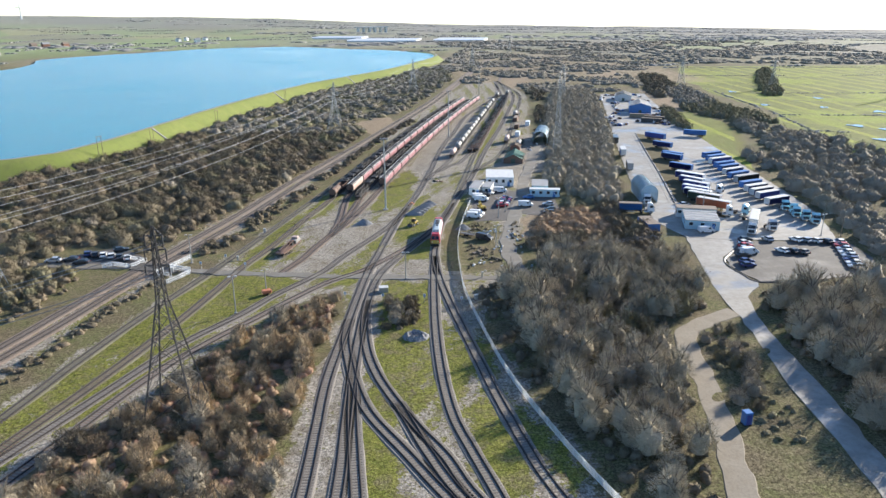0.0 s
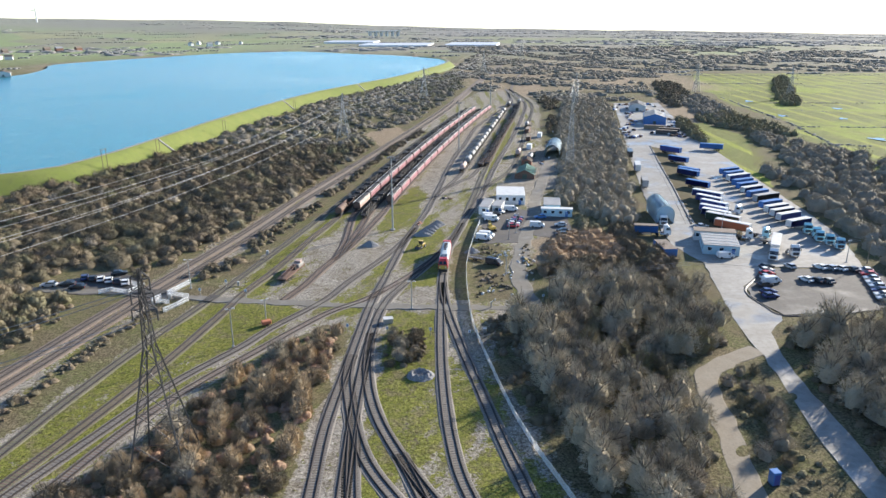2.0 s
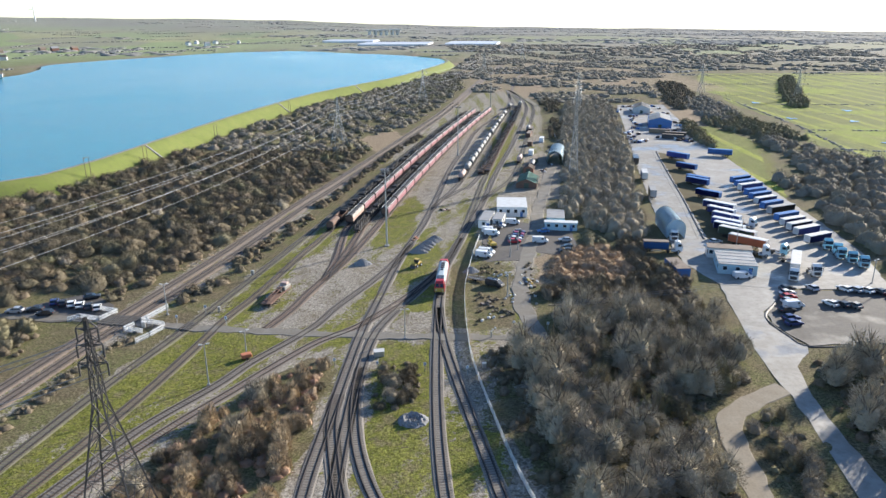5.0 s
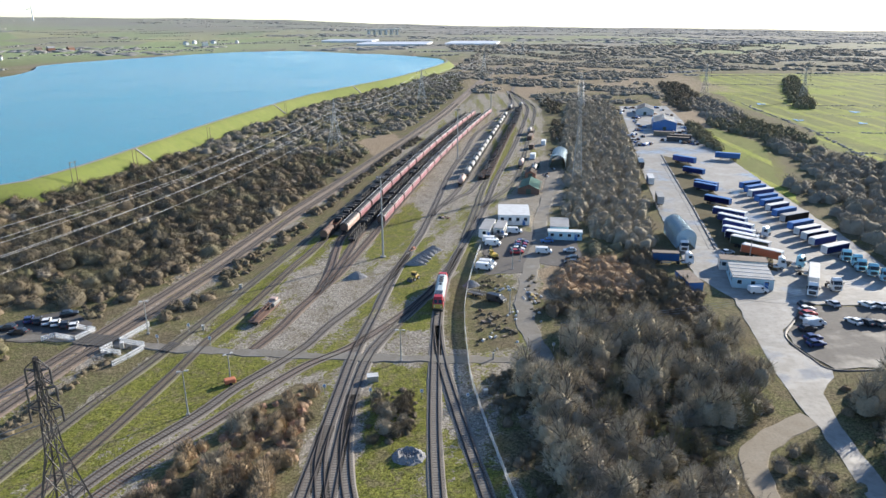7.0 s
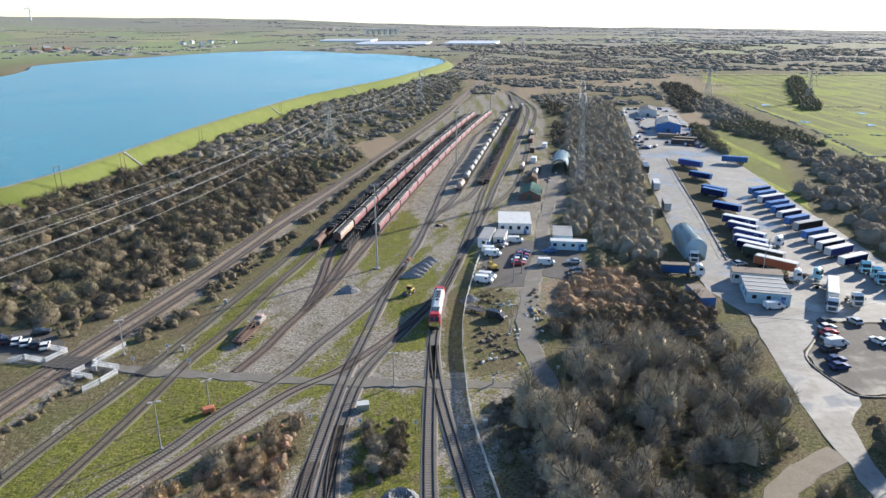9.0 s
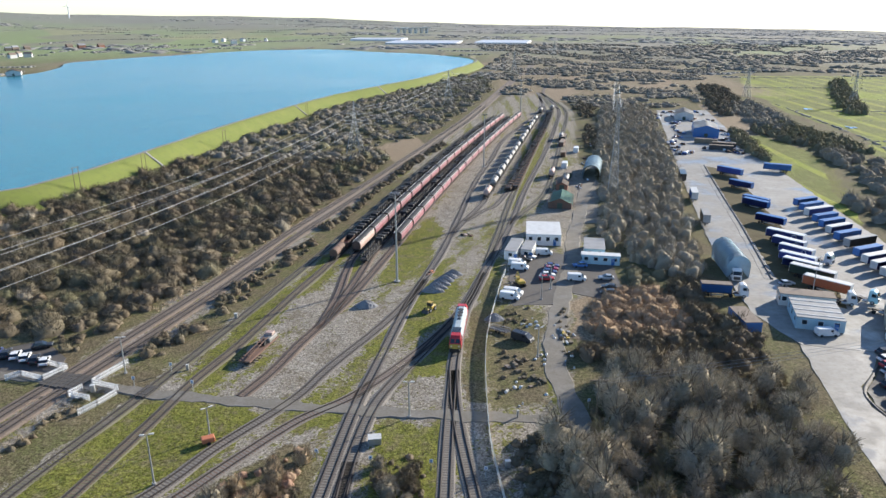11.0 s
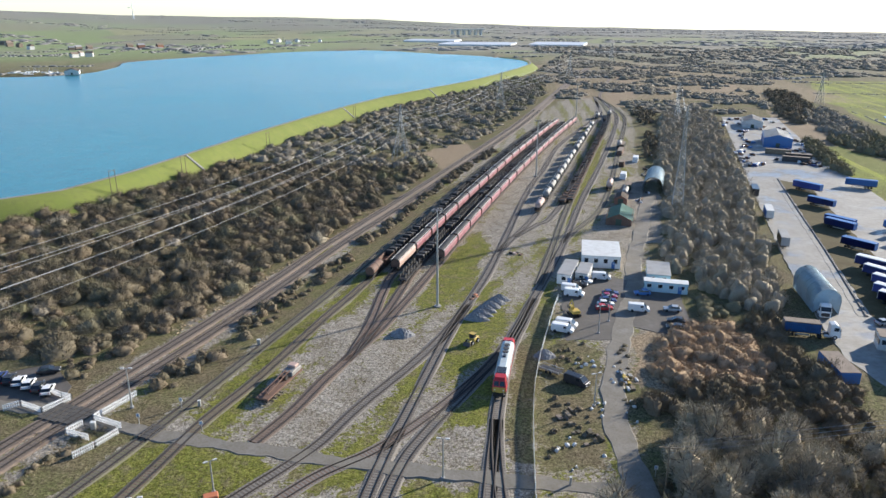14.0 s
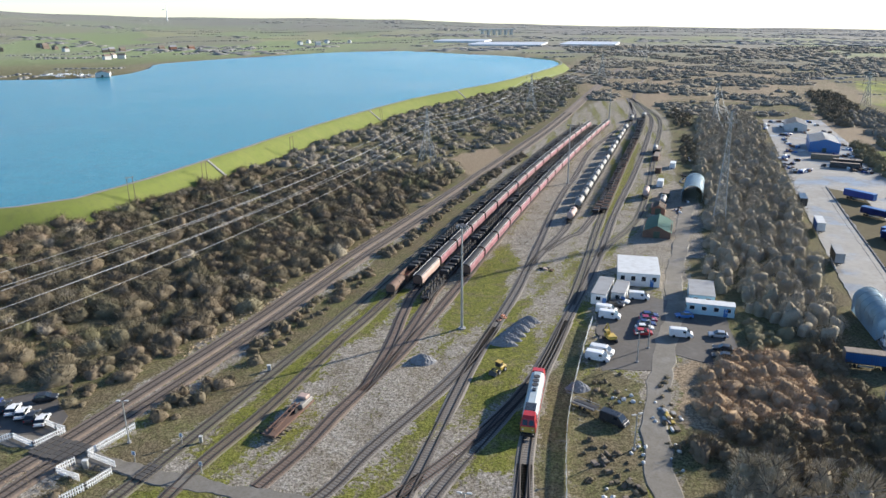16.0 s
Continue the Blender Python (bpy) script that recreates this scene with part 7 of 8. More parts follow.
def grove(poly, gap, seed, kinds, size=(0.8, 1.2)):
    """Single trees, each a thing with trunk and crown."""
    global tree_count
    pts, rng = scatter(poly, gap, seed)
    for x, y in pts:
        label, cm, tm = KINDS[kinds[int(rng.integers(len(kinds)))]]
        s = rng.uniform(*size)
        z = float(ground_z(np.array([x]), np.array([y]))[0][0])
        t = thing("tree", Matrix.LocRotScale((x, y, z), Euler((0, 0, rng.uniform(0, 6.28))), None), label, "tree", "trees of the near woods")
        for nm, me in (("trunk", tm), ("crown", cm)):
            o = new(nm, me)
            o.parent = t
            o.scale = (s * rng.uniform(0.9, 1.1), s * rng.uniform(0.9, 1.1), s * rng.uniform(0.9, 1.12))
        tree_count += 1


CLEARINGS = [DRY[0]]
TEMPLATES = {}


def template(key, n, r, h, low, core, width, *habit):
    if key not in TEMPLATES:
        TEMPLATES[key] = [crown_arrays(100 + 7 * k, r, h, n, low, core, width, *habit) for k in range(5)]
    return TEMPLATES[key]


def thicket(name, poly, gap, seed, label, material="twig_brown", n=190, size=(0.7, 1.3), shape=(3.2, 3.4, 0.1), core=0.82, width=0.055, gaps=0.0, category="thicket", airy=False, patch=14):
    """A stretch of scrub in one mesh: bushes of twigs over dark hearts."""
    pts, rng = scatter(poly, gap, seed)
    if gaps:
        pts = pts[wobble(pts[:, 0], pts[:, 1], patch, seed) + 0.5 * wobble(pts[:, 0], pts[:, 1], patch * 0.31, seed + 2.0) > gaps - 1]
    for clear in CLEARINGS:
        pts = pts[~inside(clear, pts[:, 0], pts[:, 1])[0]]
    tpl = template((n, shape, core, width, airy), n, *shape, core, width, *((0.8, 0.75, (0.16, 0.36), 0.3) if airy else ()))
    z = ground_z(pts[:, 0], pts[:, 1])[0]
    V, F, T, B, off = [], [], [], [], 0
    for (x, y), zz in zip(pts, z):
        v, f, cv, cf = tpl[int(rng.integers(5))]
        a, s, u = rng.uniform(0, 6.28), rng.uniform(*size), rng.uniform(0.8, 1.2)
        R = np.array([[math.cos(a), -math.sin(a), 0], [math.sin(a), math.cos(a), 0], [0, 0, 1]]) * s
        R[2, 2] *= u
        R = R @ np.diag([rng.uniform(0.75, 1.35), rng.uniform(0.75, 1.35), 1.0])
        for arr, fc, k in ((v, f, 0), (cv, cf, 1)):
            V.append(arr @ R.T + [x, y, zz]), F.append(fc + off), T.append(np.full(len(fc), k))
            B.append(np.full(len(arr), (x * 0.731 + y * 0.377) % 1.0))
            off += len(arr)
    me = mesh_np(name, np.vstack(V), np.vstack(F), material)
    at = me.attributes.new("bush", "FLOAT", "POINT")
    at.data.foreach_set("value", np.concatenate(B).astype(np.float32))
    me.polygons.foreach_set("use_smooth", np.concatenate(T) > 0)
    return tagged(new(name, me), label, category, kind="stuff")


WOOD_R = [(29, 76), (25, 92), (20, 108), (15.5, 122), (18, 137), (13.5, 150), (13, 165), (23, 169), (25, 185), (30, 194), (46, 192), (58, 190), (67, 186), (64.5, 178), (64, 168), (64, 160), (60, 151), (48, 142), (46, 125), (43.5, 110), (40, 95), (36, 78)]
grove(WOOD_R, 4.9, 1, [0, 0, 2, 2, 3, 1], (0.75, 1.35))
grove(THICK_L, 4.1, 2, [5, 4, 5, 5, 1, 5], (0.5, 1.1))
WOOD_RR = [(71, 78), (72, 105), (73, 125), (74.5, 145), (79, 159), (92, 163.5), (112, 168), (122, 160), (122, 78)]
grove([(69.5, 80), (70, 105), (71, 125), (73, 145), (79, 159), (92, 163.5), (102, 164), (100, 130), (92, 80)], 6.0, 3, [0, 2, 0, 1], (1.15, 1.55))
thicket("roadside_wood", [(92, 80), (100, 130), (102, 164), (112, 168), (124, 170), (124, 80)], 5.0, 14, "bare woodland beside the access road", "twig_grey", 340, (1.0, 1.5), (3.3, 6.4, 0.8), 0.74, 0.042, category="woodland", airy=True)
grove([(50, 104), (52, 122), (53, 136), (61, 142), (63.5, 138), (61.5, 122), (60, 100)], 4.2, 4, [4, 1, 3], (0.45, 0.75))
grove([(-15.5, 139), (-14.5, 158), (-6, 160), (-3.6, 150), (-7, 142.5)], 3.3, 5, [4, 1, 4], (0.4, 0.75))
thicket("undergrowth_wood", [(29, 76), (24, 92), (19, 106), (14, 121), (10.5, 141), (8.5, 158), (9, 168), (23, 169), (25, 185), (30, 194), (64, 190), (62, 178), (57.5, 172), (57.5, 162), (62, 153), (57, 147), (50, 141.5), (47, 133), (46.3, 122), (44.3, 109), (42.3, 98), (38, 76)], 3.1, 11, "dark bramble undergrowth below bare trees", "twig_brown", 70, (0.5, 0.8), (2.2, 2.6, 0.1), 0.85, 0.07, category="undergrowth")
thicket("undergrowth_left", THICK_L, 3.0, 12, "red-brown bramble and dead bracken undergrowth", "twig_red", 150, (0.4, 0.9), (2.2, 2.0, 0.1), 0.82, 0.03, category="undergrowth")
thicket("undergrowth_right", [(69.5, 80), (70.2, 114), (71.2, 137), (73, 149), (78, 161), (92, 164), (112, 167), (122, 160), (122, 80)], 3.3, 13, "dark bramble undergrowth below bare trees", "twig_brown", 60, (0.5, 0.8), (2.2, 2.4, 0.1), 0.85, 0.07, category="undergrowth")
BELT = [(45, 262), (55, 246), (64, 240), (70, 262), (74, 280), (80, 312), (91, 372), (111, 478), (133, 610), (98, 610), (80, 520), (63, 425), (59, 372), (47, 312), (40.5, 287)]
thicket("tree_belt", BELT, 4.3, 21, "long belt of bare grey-brown trees between the yards", "twig_grey", 360, (0.6, 1.25), (3.3, 5.8, 0.6), 0.74, 0.038, category="woodland", airy=True)
thicket("hollow_edge_scrub", [(23, 196), (28, 192), (60, 190), (67, 204), (68, 212), (62.5, 221), (61.5, 236), (68, 243), (56, 246), (52, 236), (54, 216), (44, 203), (34, 200), (27, 204)], 3.5, 22, "dark thorny bushes round a russet hollow", "twig_brown", 420, (0.55, 1.25), (3.2, 3.5, 0.1), 0.8, 0.036)
thicket("hollow_back_scrub", [(43, 233), (52, 240), (57, 246), (47, 258), (45, 246)], 3.3, 23, "olive bushes behind a russet hollow", "twig_olive", 220, (0.5, 0.9), (3.0, 3.2, 0.1), 0.92, 0.032)
thicket("russet_bushes", [(27, 208), (34, 202), (44, 203), (54, 212), (53, 228), (48, 238), (38, 238), (31, 228)], 2.7, 24, "russet and tan rounded bushes in a hollow", "twig_russet", 380, (0.5, 1.2), (3.2, 2.4, 0.0), 0.9, 0.03, gaps=0.3)
thicket("russet_grass", [(27, 208), (34, 202), (44, 203), (54, 212), (53, 228), (48, 238), (38, 238), (31, 228)], 1.6, 25, "tan dead grass between russet bushes", "twig_tan", 30, (0.5, 1.0), (1.6, 0.9, 0.0), 0.5, 0.03, category="dead grass")
SCRUB_NEAR = [(-135, 130), (-118, 172), (-128, 200), (-156, 228), (-188, 272), (-164, 318), (-151, 352), (-145, 400), (-43, 400), (-53, 333), (-63.5, 285), (-73, 236), (-82, 205), (-96, 202), (-110, 200), (-112, 180), (-104, 160), (-112, 130)]
SCRUB_FAR = [(-145, 396), (-136, 470), (-121, 545), (-102, 630), (-75, 712), (-43, 800), (-15, 900), (18, 880), (16, 740), (-6, 590), (-26, 475), (-43, 396)]
thicket("lineside_scrub", SCRUB_NEAR, 4.9, 31, "wide belt of brown leafless scrub beside the railway", "twig_brown", 430, (0.4, 1.35), (4.0, 3.3, 0.0), 0.87, 0.036, gaps=0.4)
thicket("lineside_scrub_olive", SCRUB_NEAR, 9.5, 32, "olive and grey bushes scattered through lineside scrub", "twig_olive", 520, (0.4, 1.3), (4.0, 3.3, 0.0), 0.85, 0.036, gaps=0.7)
thicket("lineside_scrub_pale", SCRUB_NEAR, 14, 37, "pale grey bushes scattered through lineside scrub", "twig_grey", 520, (0.4, 1.1), (4.0, 3.3, 0.0), 0.85, 0.036, gaps=0.75)
thicket("far_lineside_scrub", SCRUB_FAR, 6.2, 38, "distant brown leafless scrub beside the railway", "twig_far", 130, (0.4, 1.35), (4.2, 3.1, 0.0), 0.88, 0.07, gaps=0.8)
thicket("far_lineside_olive", SCRUB_FAR, 11, 39, "distant olive bushes beside the railway", "twig_olive", 130, (0.4, 1.35), (4.2, 3.1, 0.0), 0.88, 0.07, gaps=0.8)
thicket("dead_grass", SCRUB_NEAR, 5.0, 33, "tufts of dead brown grass between bushes", "twig_tan", 45, (0.5, 1.0), (2.4, 0.9, 0.0), 0.2, 0.06, gaps=0.9, category="dead grass")
thicket("track_side_bushes", [(-71.5, 193), (-65, 192), (-57, 222), (-49, 262), (-40, 320), (-31, 370), (-25, 396), (-13, 455), (-19, 458), (-32, 398), (-36, 372), (-46, 318), (-56, 268), (-65, 225)], 2.9, 34, "small bushes in a strip between two tracks", "twig_brown", 280, (0.3, 0.95), (2.9, 2.8, 0.0), 0.85, 0.034, gaps=0.35)
thicket("trackside_scrub", [(-86, 190), (-81, 206), (-72.5, 245), (-63, 292), (-53, 340), (-57, 340), (-68, 292), (-79, 248), (-90, 210), (-95, 204)], 3.3, 50, "low brown bushes close beside the main line", "twig_brown", 240, (0.3, 0.9), (2.9, 2.6, 0.0), 0.85, 0.034, gaps=0.1)
thicket("near_bank_scrub", [(-88, 95), (-80, 120), (-77, 132), (-80, 134), (-86, 122), (-94, 95)], 2.4, 35, "low brown brambles between tracks", "twig_brown", 100, (0.3, 0.5), (2.2, 2.6, 0.1), 0.75, 0.07)
thicket("corner_scrub", [(-104, 150), (-95, 172), (-99, 180), (-112, 184), (-125, 165), (-115, 140)], 3.2, 36, "dark bushes by a small car park", "twig_olive", 300, (0.5, 1.1), (2.6, 3.0, 0.1), 0.84, 0.034)
RIGHT = [(132, 236), (139, 290), (146, 335), (160, 330), (172, 372), (180, 440), (196, 430), (206, 380), (215, 320), (222, 260), (210, 205), (160, 175), (124, 172), (124, 200), (130, 222)]
thicket("yard_side_wood", RIGHT, 5.4, 41, "dark bare woodland beside the lorry yard", "twig_far", 210, (0.5, 1.4), (4.0, 4.4, 0.3), 0.85, 0.05, gaps=0.45, category="woodland")
thicket("verge_bushes", [(142, 412), (147, 410), (157, 452), (164, 500), (154, 502), (147, 458)], 4.0, 48, "rounded dark bushes on a grassy verge", "twig_olive", 200, (0.8, 1.2), (3.6, 4.4, 0.1), 0.78, 0.07)
thicket("verge_bushes_back", [(183, 430), (198, 436), (210, 530), (198, 535), (188, 480)], 5.0, 49, "rounded dark bushes between verge and fields", "twig_olive", 160, (0.8, 1.3), (3.8, 4.4, 0.1), 0.8, 0.08)
thicket("far_wood_right", [(122, 92), (122, 168), (160, 175), (210, 200), (240, 200), (240, 92)], 5.2, 42, "bare woodland beyond the access road", "twig_grey", 190, (0.8, 1.4), (3.6, 5.6, 0.5), 0.8, 0.055, category="woodland", airy=True)
thicket("ditch_scrub", [(168, 500), (176, 520), (200, 500), (216, 470), (208, 430), (186, 440), (176, 470)], 4.8, 43, "dark bushes along a field ditch", "twig_olive", 130, (0.8, 1.3), (3.4, 4.2, 0.2), 0.85, 0.08)
thicket("ditch_scrub_back", [(176, 560), (186, 580), (215, 640), (240, 760), (222, 790), (196, 680), (178, 610)], 5.5, 44, "dark bushes along a field edge", "twig_brown", 100, (0.8, 1.3), (3.4, 4.2, 0.2), 0.85, 0.1)
thicket("ditch_scrub_middle", [(184, 500), (205, 515), (216, 560), (224, 650), (200, 650), (180, 580)], 5.2, 76, "brown bushes between the far yard and fields", "twig_far", 90, (0.6, 1.3), (3.8, 4.0, 0.1), 0.88, 0.08, gaps=0.5)
thicket("field_copse", [(264, 580), (281, 577), (332, 700), (386, 830), (372, 836), (314, 706)], 5.5, 45, "dark copse standing in a green field", "twig_olive", 100, (0.9, 1.3), (2.9, 5.5, 0.4), 0.82, 0.12, category="copse")
thicket("far_scrub", [(0, 905), (30, 780), (20, 640), (66, 750), (80, 690), (76, 610), (100, 620), (180, 612), (210, 780), (300, 960), (260, 1300), (60, 1300), (20, 1100)], 6.8, 46, "broad rough scrubland behind the yards", "twig_far", 24, (0.6, 1.5), (4.8, 2.4, 0.0), 0.95, 0.1, gaps=1.02, patch=34)
thicket("belt_end_scrub", [(80, 470), (62, 420), (60, 440), (72, 520), (96, 612), (84, 640), (74, 600)], 5.0, 47, "brown bushes at the end of the sidings", "twig_brown", 120, (0.6, 1.1), (2.8, 4.0, 0.3), 0.8, 0.1)

thicket("far_scrub_back", [(20, 1300), (260, 1300), (305, 960), (700, 905), (780, 1540), (0, 1570)], 11, 75, "distant leafless scrub in broad clumps", "twig_far", 10, (0.6, 1.5), (7.0, 3.0, 0.0), 0.97, 0.15, gaps=0.95, patch=60)


def clumps(name, pts, seed, label, category, size=(4, 9), tall=0.9):
    """Far trees and hedges: rough tufted lumps, several facets each."""
    rng = np.random.default_rng(seed)
    n, m = len(pts), 12
    pts = np.asarray(pts)
    z = ground_z(pts[:, 0], pts[:, 1])[0]
    s = rng.uniform(*size, n)
    ang = np.linspace(0, math.tau, 6, endpoint=False)
    ringv = np.stack([np.cos(ang), np.sin(ang)], 1)
    V = np.zeros((n, 13, 3))
    for j, (rr, zz) in enumerate(((1.0, 0.0), (0.8, 0.62))):
        jit = rng.uniform(0.7, 1.25, (n, 6, 1))
        V[:, j * 6:j * 6 + 6, :2] = ringv[None] * rr * jit * s[:, None, None]
        V[:, j * 6:j * 6 + 6, 2] = (zz * tall * rng.uniform(0.7, 1.2, (n, 6))) * s[:, None]
    V[:, 12, 2] = tall * s
    V += np.c_[pts, z - 0.3][:, None, :]
    F = []
    for i in range(6):
        k = (i + 1) % 6
        F += [(i, k, 6 + k), (i, 6 + k, 6 + i), (6 + i, 6 + k, 12)]
    F = (np.arange(n)[:, None, None] * 13 + np.array(F)[None]).reshape(-1, 3)
    return tagged(new(name, mesh_np(name, V.reshape(-1, 3), F, "far_wood", True)), label, category, kind="stuff")


rng = np.random.default_rng(5)
hedge = []
for _ in range(210):
    az, r = rng.uniform(-52, 40), 900 + 3600 * rng.random() ** 1.5
    x, y = r * math.sin(radians(az)), r * math.cos(radians(az))
    a, n = rng.choice([0.15, 1.35, 0.5]) + rng.normal() * 0.12, int(rng.integers(12, 40))
    for k in range(n):
        hedge.append((x + math.cos(a) * k * 6 + rng.normal() * 1.2, y + math.sin(a) * k * 6 + rng.normal() * 1.2))
hedge = np.array(hedge)
ih, dh = inside(LAKE, hedge[:, 0], hedge[:, 1])
fh, _ = inside(FIELD, hedge[:, 0], hedge[:, 1])
hedge = hedge[~ih & (dh > 25) & ~fh & (hedge[:, 1] < 4700)]
clumps("far_hedges", hedge, 6, "dark hedgerows dividing the far fields", "hedgerow", (2.2, 4.6), 0.6)
wx = rng.uniform(-3600, 3400, 46000)
wy = 950 + 3550 * rng.random(46000) ** 1.25
near_lake, dl = inside(LAKE, wx, wy)
infield, _ = inside(FIELD, wx, wy)
dens = wobble(wx, wy * 2.2, 320, 3.0) + 0.45 * wobble(wx, wy, 90, 1.0) + 0.00022 * np.minimum(wx, 900)
keep = ~near_lake & (dl > 30) & ~infield & (dens > 0.28) & ((wy > 1540) | (wx < -60)) & (abs(wx) < wy * 0.85 + 200)
clumps("far_woods", np.stack([wx[keep], wy[keep]], 1), 8, "grey-brown leafless woods reaching to the horizon", "woodland", (6, 15), 0.22)
hx = []
for (ax, ay), (bx, by) in (((205, 345), (230, 490)), ((230, 500), (240, 640)), ((228, 470), (520, 440)), ((240, 600), (620, 585)), ((260, 770), (720, 760)), ((300, 430), (330, 350)), ((420, 600), (520, 440)), ((250, 880), (900, 870)), ((212, 405), (420, 330))):
    for t in np.arange(0, 1, 1.6 / math.hypot(bx - ax, by - ay)):
        if wobble(np.array([t * 40]), np.array([ax]), 3.0)[0] > -0.35:
            hx.append((ax + (bx - ax) * t + rng.normal() * 0.6, ay + (by - ay) * t + rng.normal() * 0.6))
clumps("field_hedges", hx, 9, "low dark hedges and rushes along wet ditches", "hedgerow", (0.7, 1.6), 0.7)
rush = []
for k in range(46):
    x0, y0 = rng.uniform(235, 620), rng.uniform(430, 860)
    n = int(rng.integers(10, 28))
    for j in range(n):
        rush.append((x0 + j * 2.2, y0 - j * 0.9 + rng.normal() * 0.5))
rush = np.array(rush)
keep, _ = inside(FIELD, rush[:, 0], rush[:, 1])
clumps("field_rushes", rush[keep], 10, "broken rows of dark rushes in a wet meadow", "rushes", (0.5, 1.2), 0.6)


def tufts(name, poly, gap, seed, material, label, size=(0.3, 0.7), gaps=0.9):
    """Low tufts of dead stalks and moss that roughen the open yard."""
    return thicket(name, poly, gap, seed, label, material, 26, size, (1.3, 0.55, 0.0), 0.12, 0.045, gaps, "rough grass")


tufts("yard_tufts", [(-60, 185), (-50, 185), (-37, 258), (-45, 262)], 1.5, 51, "twig_olive", "low tufts of moss and dead stalks beside sidings")
tufts("verge_tufts", [(-92, 120), (-82, 130), (-70, 172), (-62, 200), (-48, 262), (-54, 268), (-72, 215), (-84, 170)], 1.6, 52, "twig_tan", "pale dead grass tufts along the running lines", (0.4, 0.9))
tufts("near_tufts", [(-15, 100), (-4, 108), (-3, 168), (-15, 170)], 1.5, 53, "twig_olive", "low tufts of grass between tracks", (0.25, 0.6))
tufts("depot_tufts", [(6.5, 178), (15.5, 176), (16, 205), (12, 226), (8, 226)], 1.3, 54, "twig_olive", "weeds and brambles on waste ground", (0.4, 0.9))
tufts("lane_tufts", [(50, 96), (61, 96), (64, 140), (54, 136)], 1.7, 55, "twig_olive", "rough grass and brambles between lane and road", (0.4, 0.9), 0.7)
tufts("fence_tufts", [(24, 84), (20, 100), (14, 122), (10, 142), (14, 150), (18, 130), (24, 108), (29, 84)], 1.5, 56, "twig_brown", "bramble and dead grass along the fence", (0.4, 1.0), 0.7)
tufts("left_tufts", [(-82, 85), (-68, 85), (-50, 140), (-38, 168), (-58, 174), (-68, 148)], 1.8, 57, "twig_olive", "patchy rough grass beside the loop tracks", (0.25, 0.6))

# flood water lying in the fields
def puddle(x, y, r, k):
    bm = bmesh.new()
    ring = []
    for i in range(26):
        a = i * math.tau / 26
        q = r * (1 + 0.35 * math.sin(3 * a + k) + 0.2 * math.cos(5 * a + 2 * k))
        ring.append(bm.verts.new((x + q * math.cos(a), y + q * 1.3 * math.sin(a), 0.32)))
    bm.faces.new(ring)
    bmesh.ops.triangulate(bm, faces=bm.faces[:])
    bmesh.ops.recalc_face_normals(bm, faces=bm.faces[:])
    tagged(part("puddle", bm, M["flood"]), "shallow flood water in a green field", "puddle", kind="structure")


M["flood"] = glassy("flood_water", (0.12, 0.14, 0.14), 0.04)
for k, (x, y, r) in enumerate(((250, 420, 3.5), (262, 400, 6), (240, 520, 3), (275, 505, 2.5), (300, 480, 3.5), (330, 460, 2.5), (236, 372, 3), (350, 395, 4), (300, 560, 3), (252, 610, 3))):
    puddle(x, y, r, k)

thicket("verge_brambles", [(-86, 112), (-80, 128), (-76, 150), (-69, 180), (-73, 180), (-80, 152), (-84, 130), (-90, 112)], 2.2, 61, "low brown brambles between running lines", "twig_brown", 110, (0.35, 0.8), (2.2, 1.6, 0.0), 0.84, 0.032)
thicket("lane_brambles", [(50, 96), (52, 122), (53, 136), (60, 143), (65, 140), (62.5, 118), (60.5, 96)], 2.6, 62, "olive brambles between lane and road", "twig_olive", 60, (0.3, 0.65), (2.2, 1.8, 0.0), 0.75, 0.05, gaps=0.8)

thicket("hollow_bushes", [(26, 204), (31, 199), (42, 201), (47, 207), (42, 210), (32, 208)], 3.0, 63, "dark brown bushes in front of russet bushes", "twig_brown", 420, (0.5, 1.0), (3.2, 3.4, 0.0), 0.82, 0.034)
thicket("line_edge_grass", [(-82, 207), (-74, 238), (-64, 287), (-53, 335), (-49, 334), (-60, 287), (-70, 237), (-78, 207)], 1.7, 64, "dead grass and brambles beside the main line", "twig_tan", 30, (0.4, 0.9), (1.6, 1.0, 0.0), 0.4, 0.045, gaps=0.6, category="dead grass")
thicket("lane_edge_scrub", [(56, 156), (62, 154), (60, 166), (61, 180), (65, 188), (66, 202), (60, 196), (54, 190), (54, 170)], 3.0, 65, "dark bushes at the wood edge by the road", "twig_brown", 200, (0.5, 0.9), (2.8, 3.2, 0.0), 0.7, 0.05, gaps=0.4)
thicket("fence_wood_edge", [(10, 150), (9, 166), (15, 167), (15, 150), (18, 136), (14, 126), (11, 140)], 2.4, 66, "brown brambles between fence and wood", "twig_brown", 90, (0.35, 0.7), (2.2, 2.0, 0.0), 0.7, 0.045, gaps=0.7)
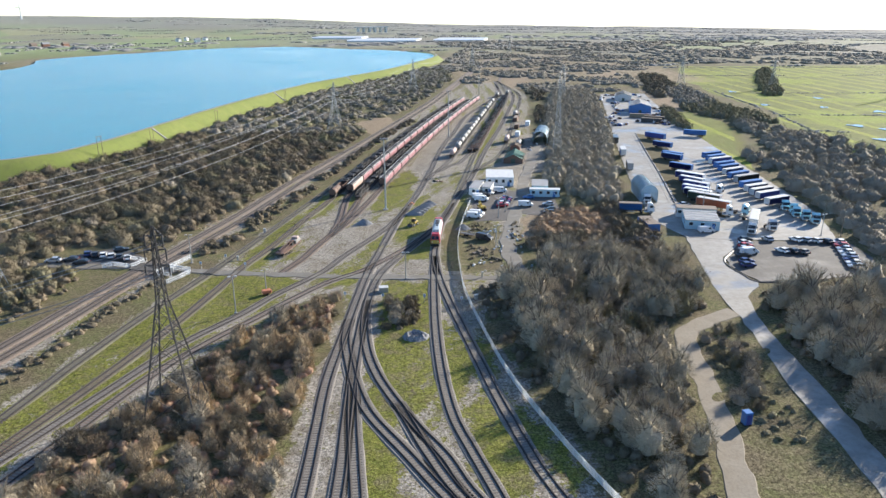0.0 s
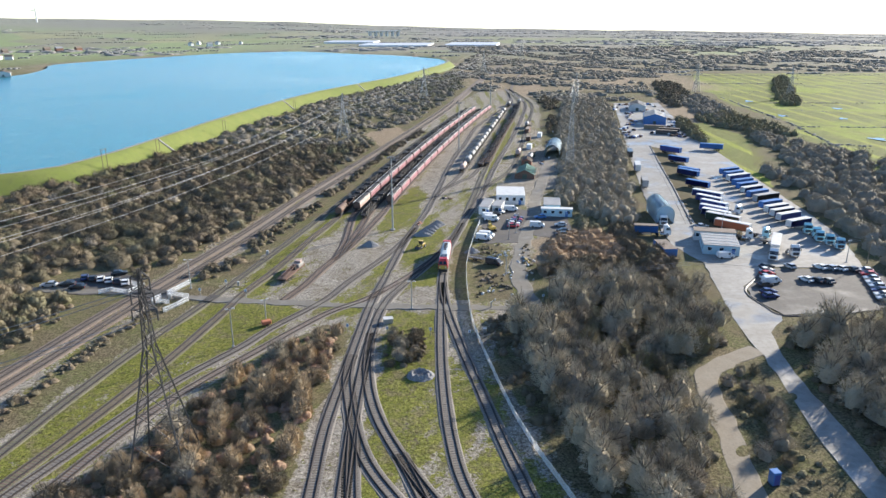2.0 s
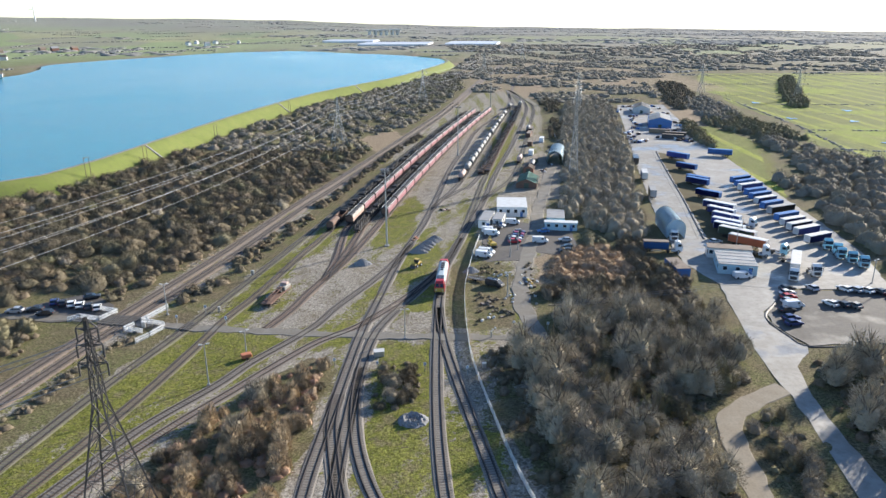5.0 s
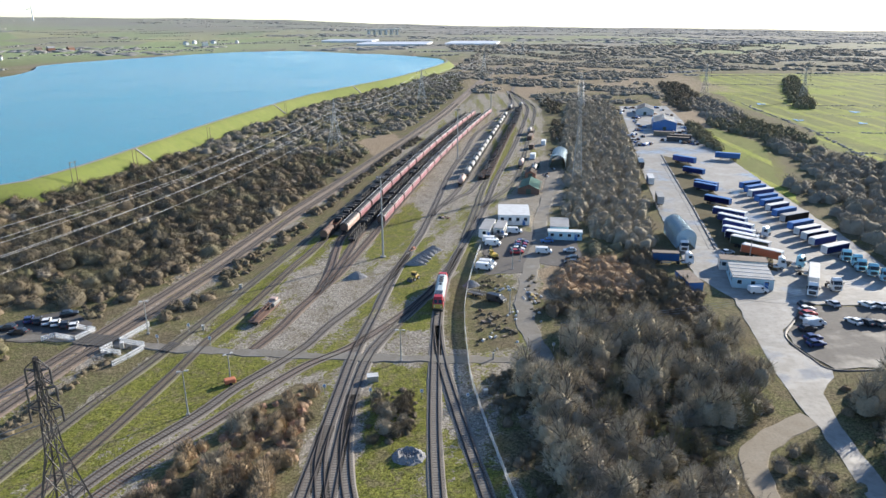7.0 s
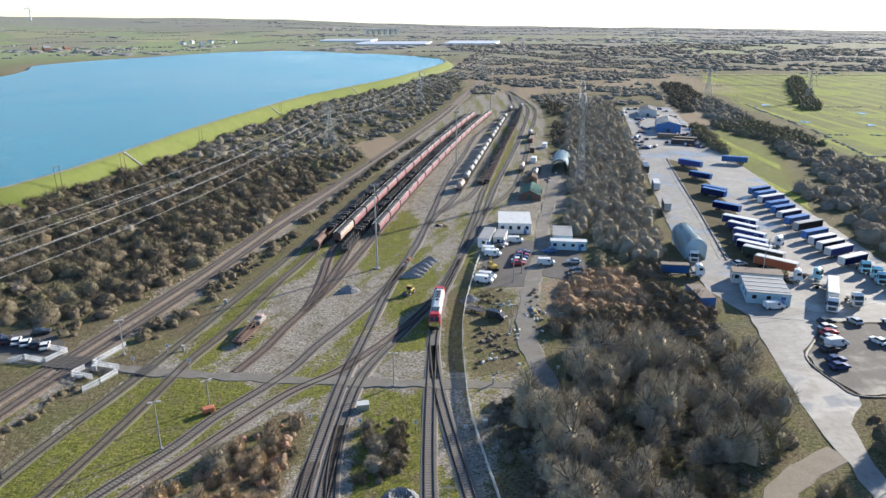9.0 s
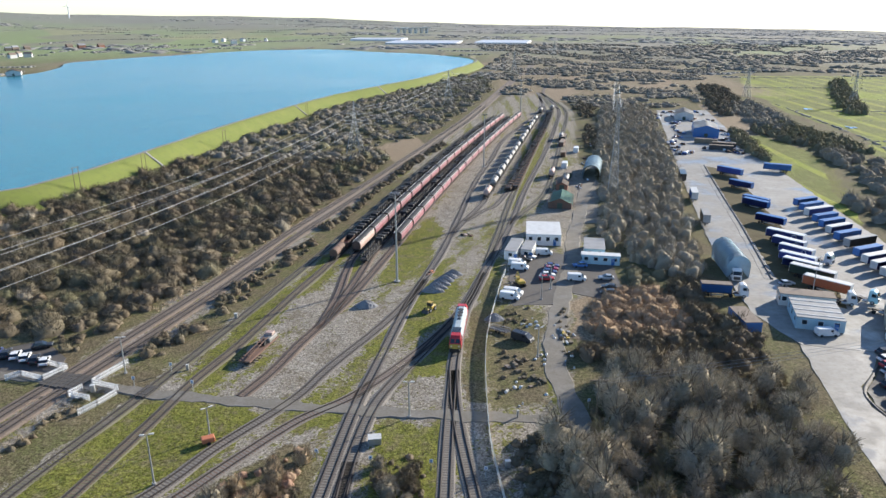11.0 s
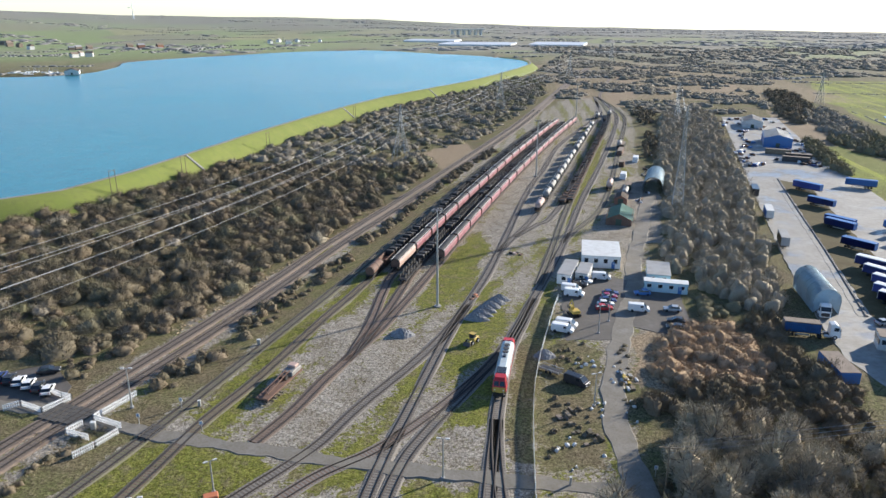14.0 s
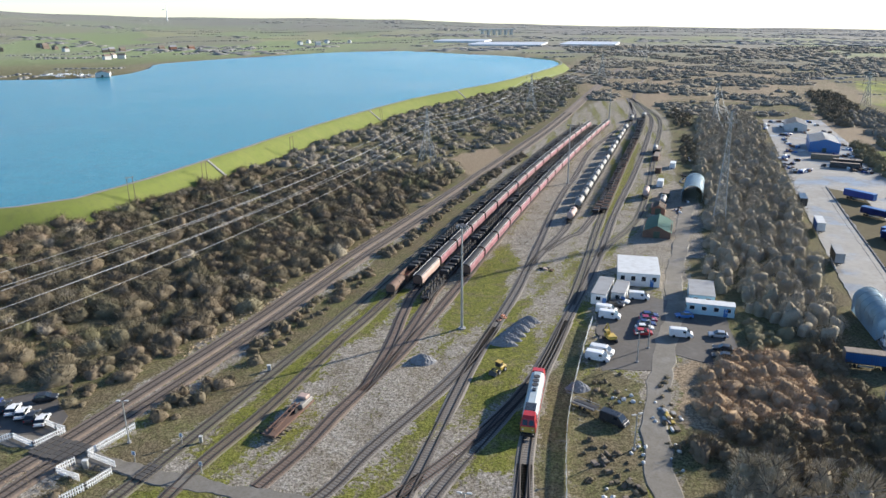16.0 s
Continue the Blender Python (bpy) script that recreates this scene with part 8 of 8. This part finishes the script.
WASTE = [(6.5, 178), (15.5, 176), (15.6, 205), (18.5, 222), (12, 227), (8, 218), (5.8, 196)]
thicket("waste_brambles", WASTE, 2.1, 71, "low brown brambles on waste ground by the lane", "twig_brown", 60, (0.25, 0.75), (1.6, 1.3, 0.0), 0.8, 0.03, gaps=1.05, patch=5)
thicket("hollow_side_brambles", [(20, 196), (26, 196), (25, 206), (26, 226), (30, 236), (25, 232), (22, 218)], 2.1, 72, "low brown brambles beside the lane", "twig_brown", 70, (0.3, 0.8), (1.7, 1.4, 0.0), 0.8, 0.03, gaps=0.6, patch=5)
rubble_rng = random.Random(12)
stone_bm = bmesh.new()
bmesh.ops.create_icosphere(stone_bm, subdivisions=1, radius=0.42)
for v in stone_bm.verts:
    v.co *= rubble_rng.uniform(0.6, 1.25)
stone_me = bpy.data.meshes.new("boulder")
stone_bm.to_mesh(stone_me)
stone_bm.free()
stone_me.materials.append(M["offwhite"])
for x0, y0, n in ((15, 213, 9), (16.5, 196, 6), (11, 182, 8), (23, 210, 7), (24, 196, 5)):
    for _ in range(n):
        b = new("boulder", stone_me)
        k = rubble_rng.uniform(0.5, 1.5)
        b.matrix_world = Matrix.LocRotScale((x0 + rubble_rng.gauss(0, 1.5), y0 + rubble_rng.gauss(0, 2.4), 0.12), Euler((rubble_rng.uniform(0, 6), 0, rubble_rng.uniform(0, 6))), (k, k, k * 0.7))
        tagged(b, "pale lump of broken concrete on waste ground", "rubble", "rubble by the lane")
thicket("line_corner_scrub", [(-106, 118), (-98, 138), (-91.5, 163), (-92, 174), (-97, 176), (-105, 168), (-112, 148), (-118, 122)], 3.2, 73, "dark bushes between a car park and the main line", "twig_brown", 220, (0.4, 1.0), (2.6, 2.6, 0.0), 0.84, 0.034, gaps=0.2, patch=8)
thicket("island_brambles", [(-15.5, 140), (-14.5, 160), (-4, 162), (-3.4, 148), (-8, 141)], 2.4, 74, "low brown brambles round a rubble ring", "twig_brown", 90, (0.3, 0.7), (2.0, 1.5, 0.0), 0.82, 0.03, gaps=0.6, patch=5)
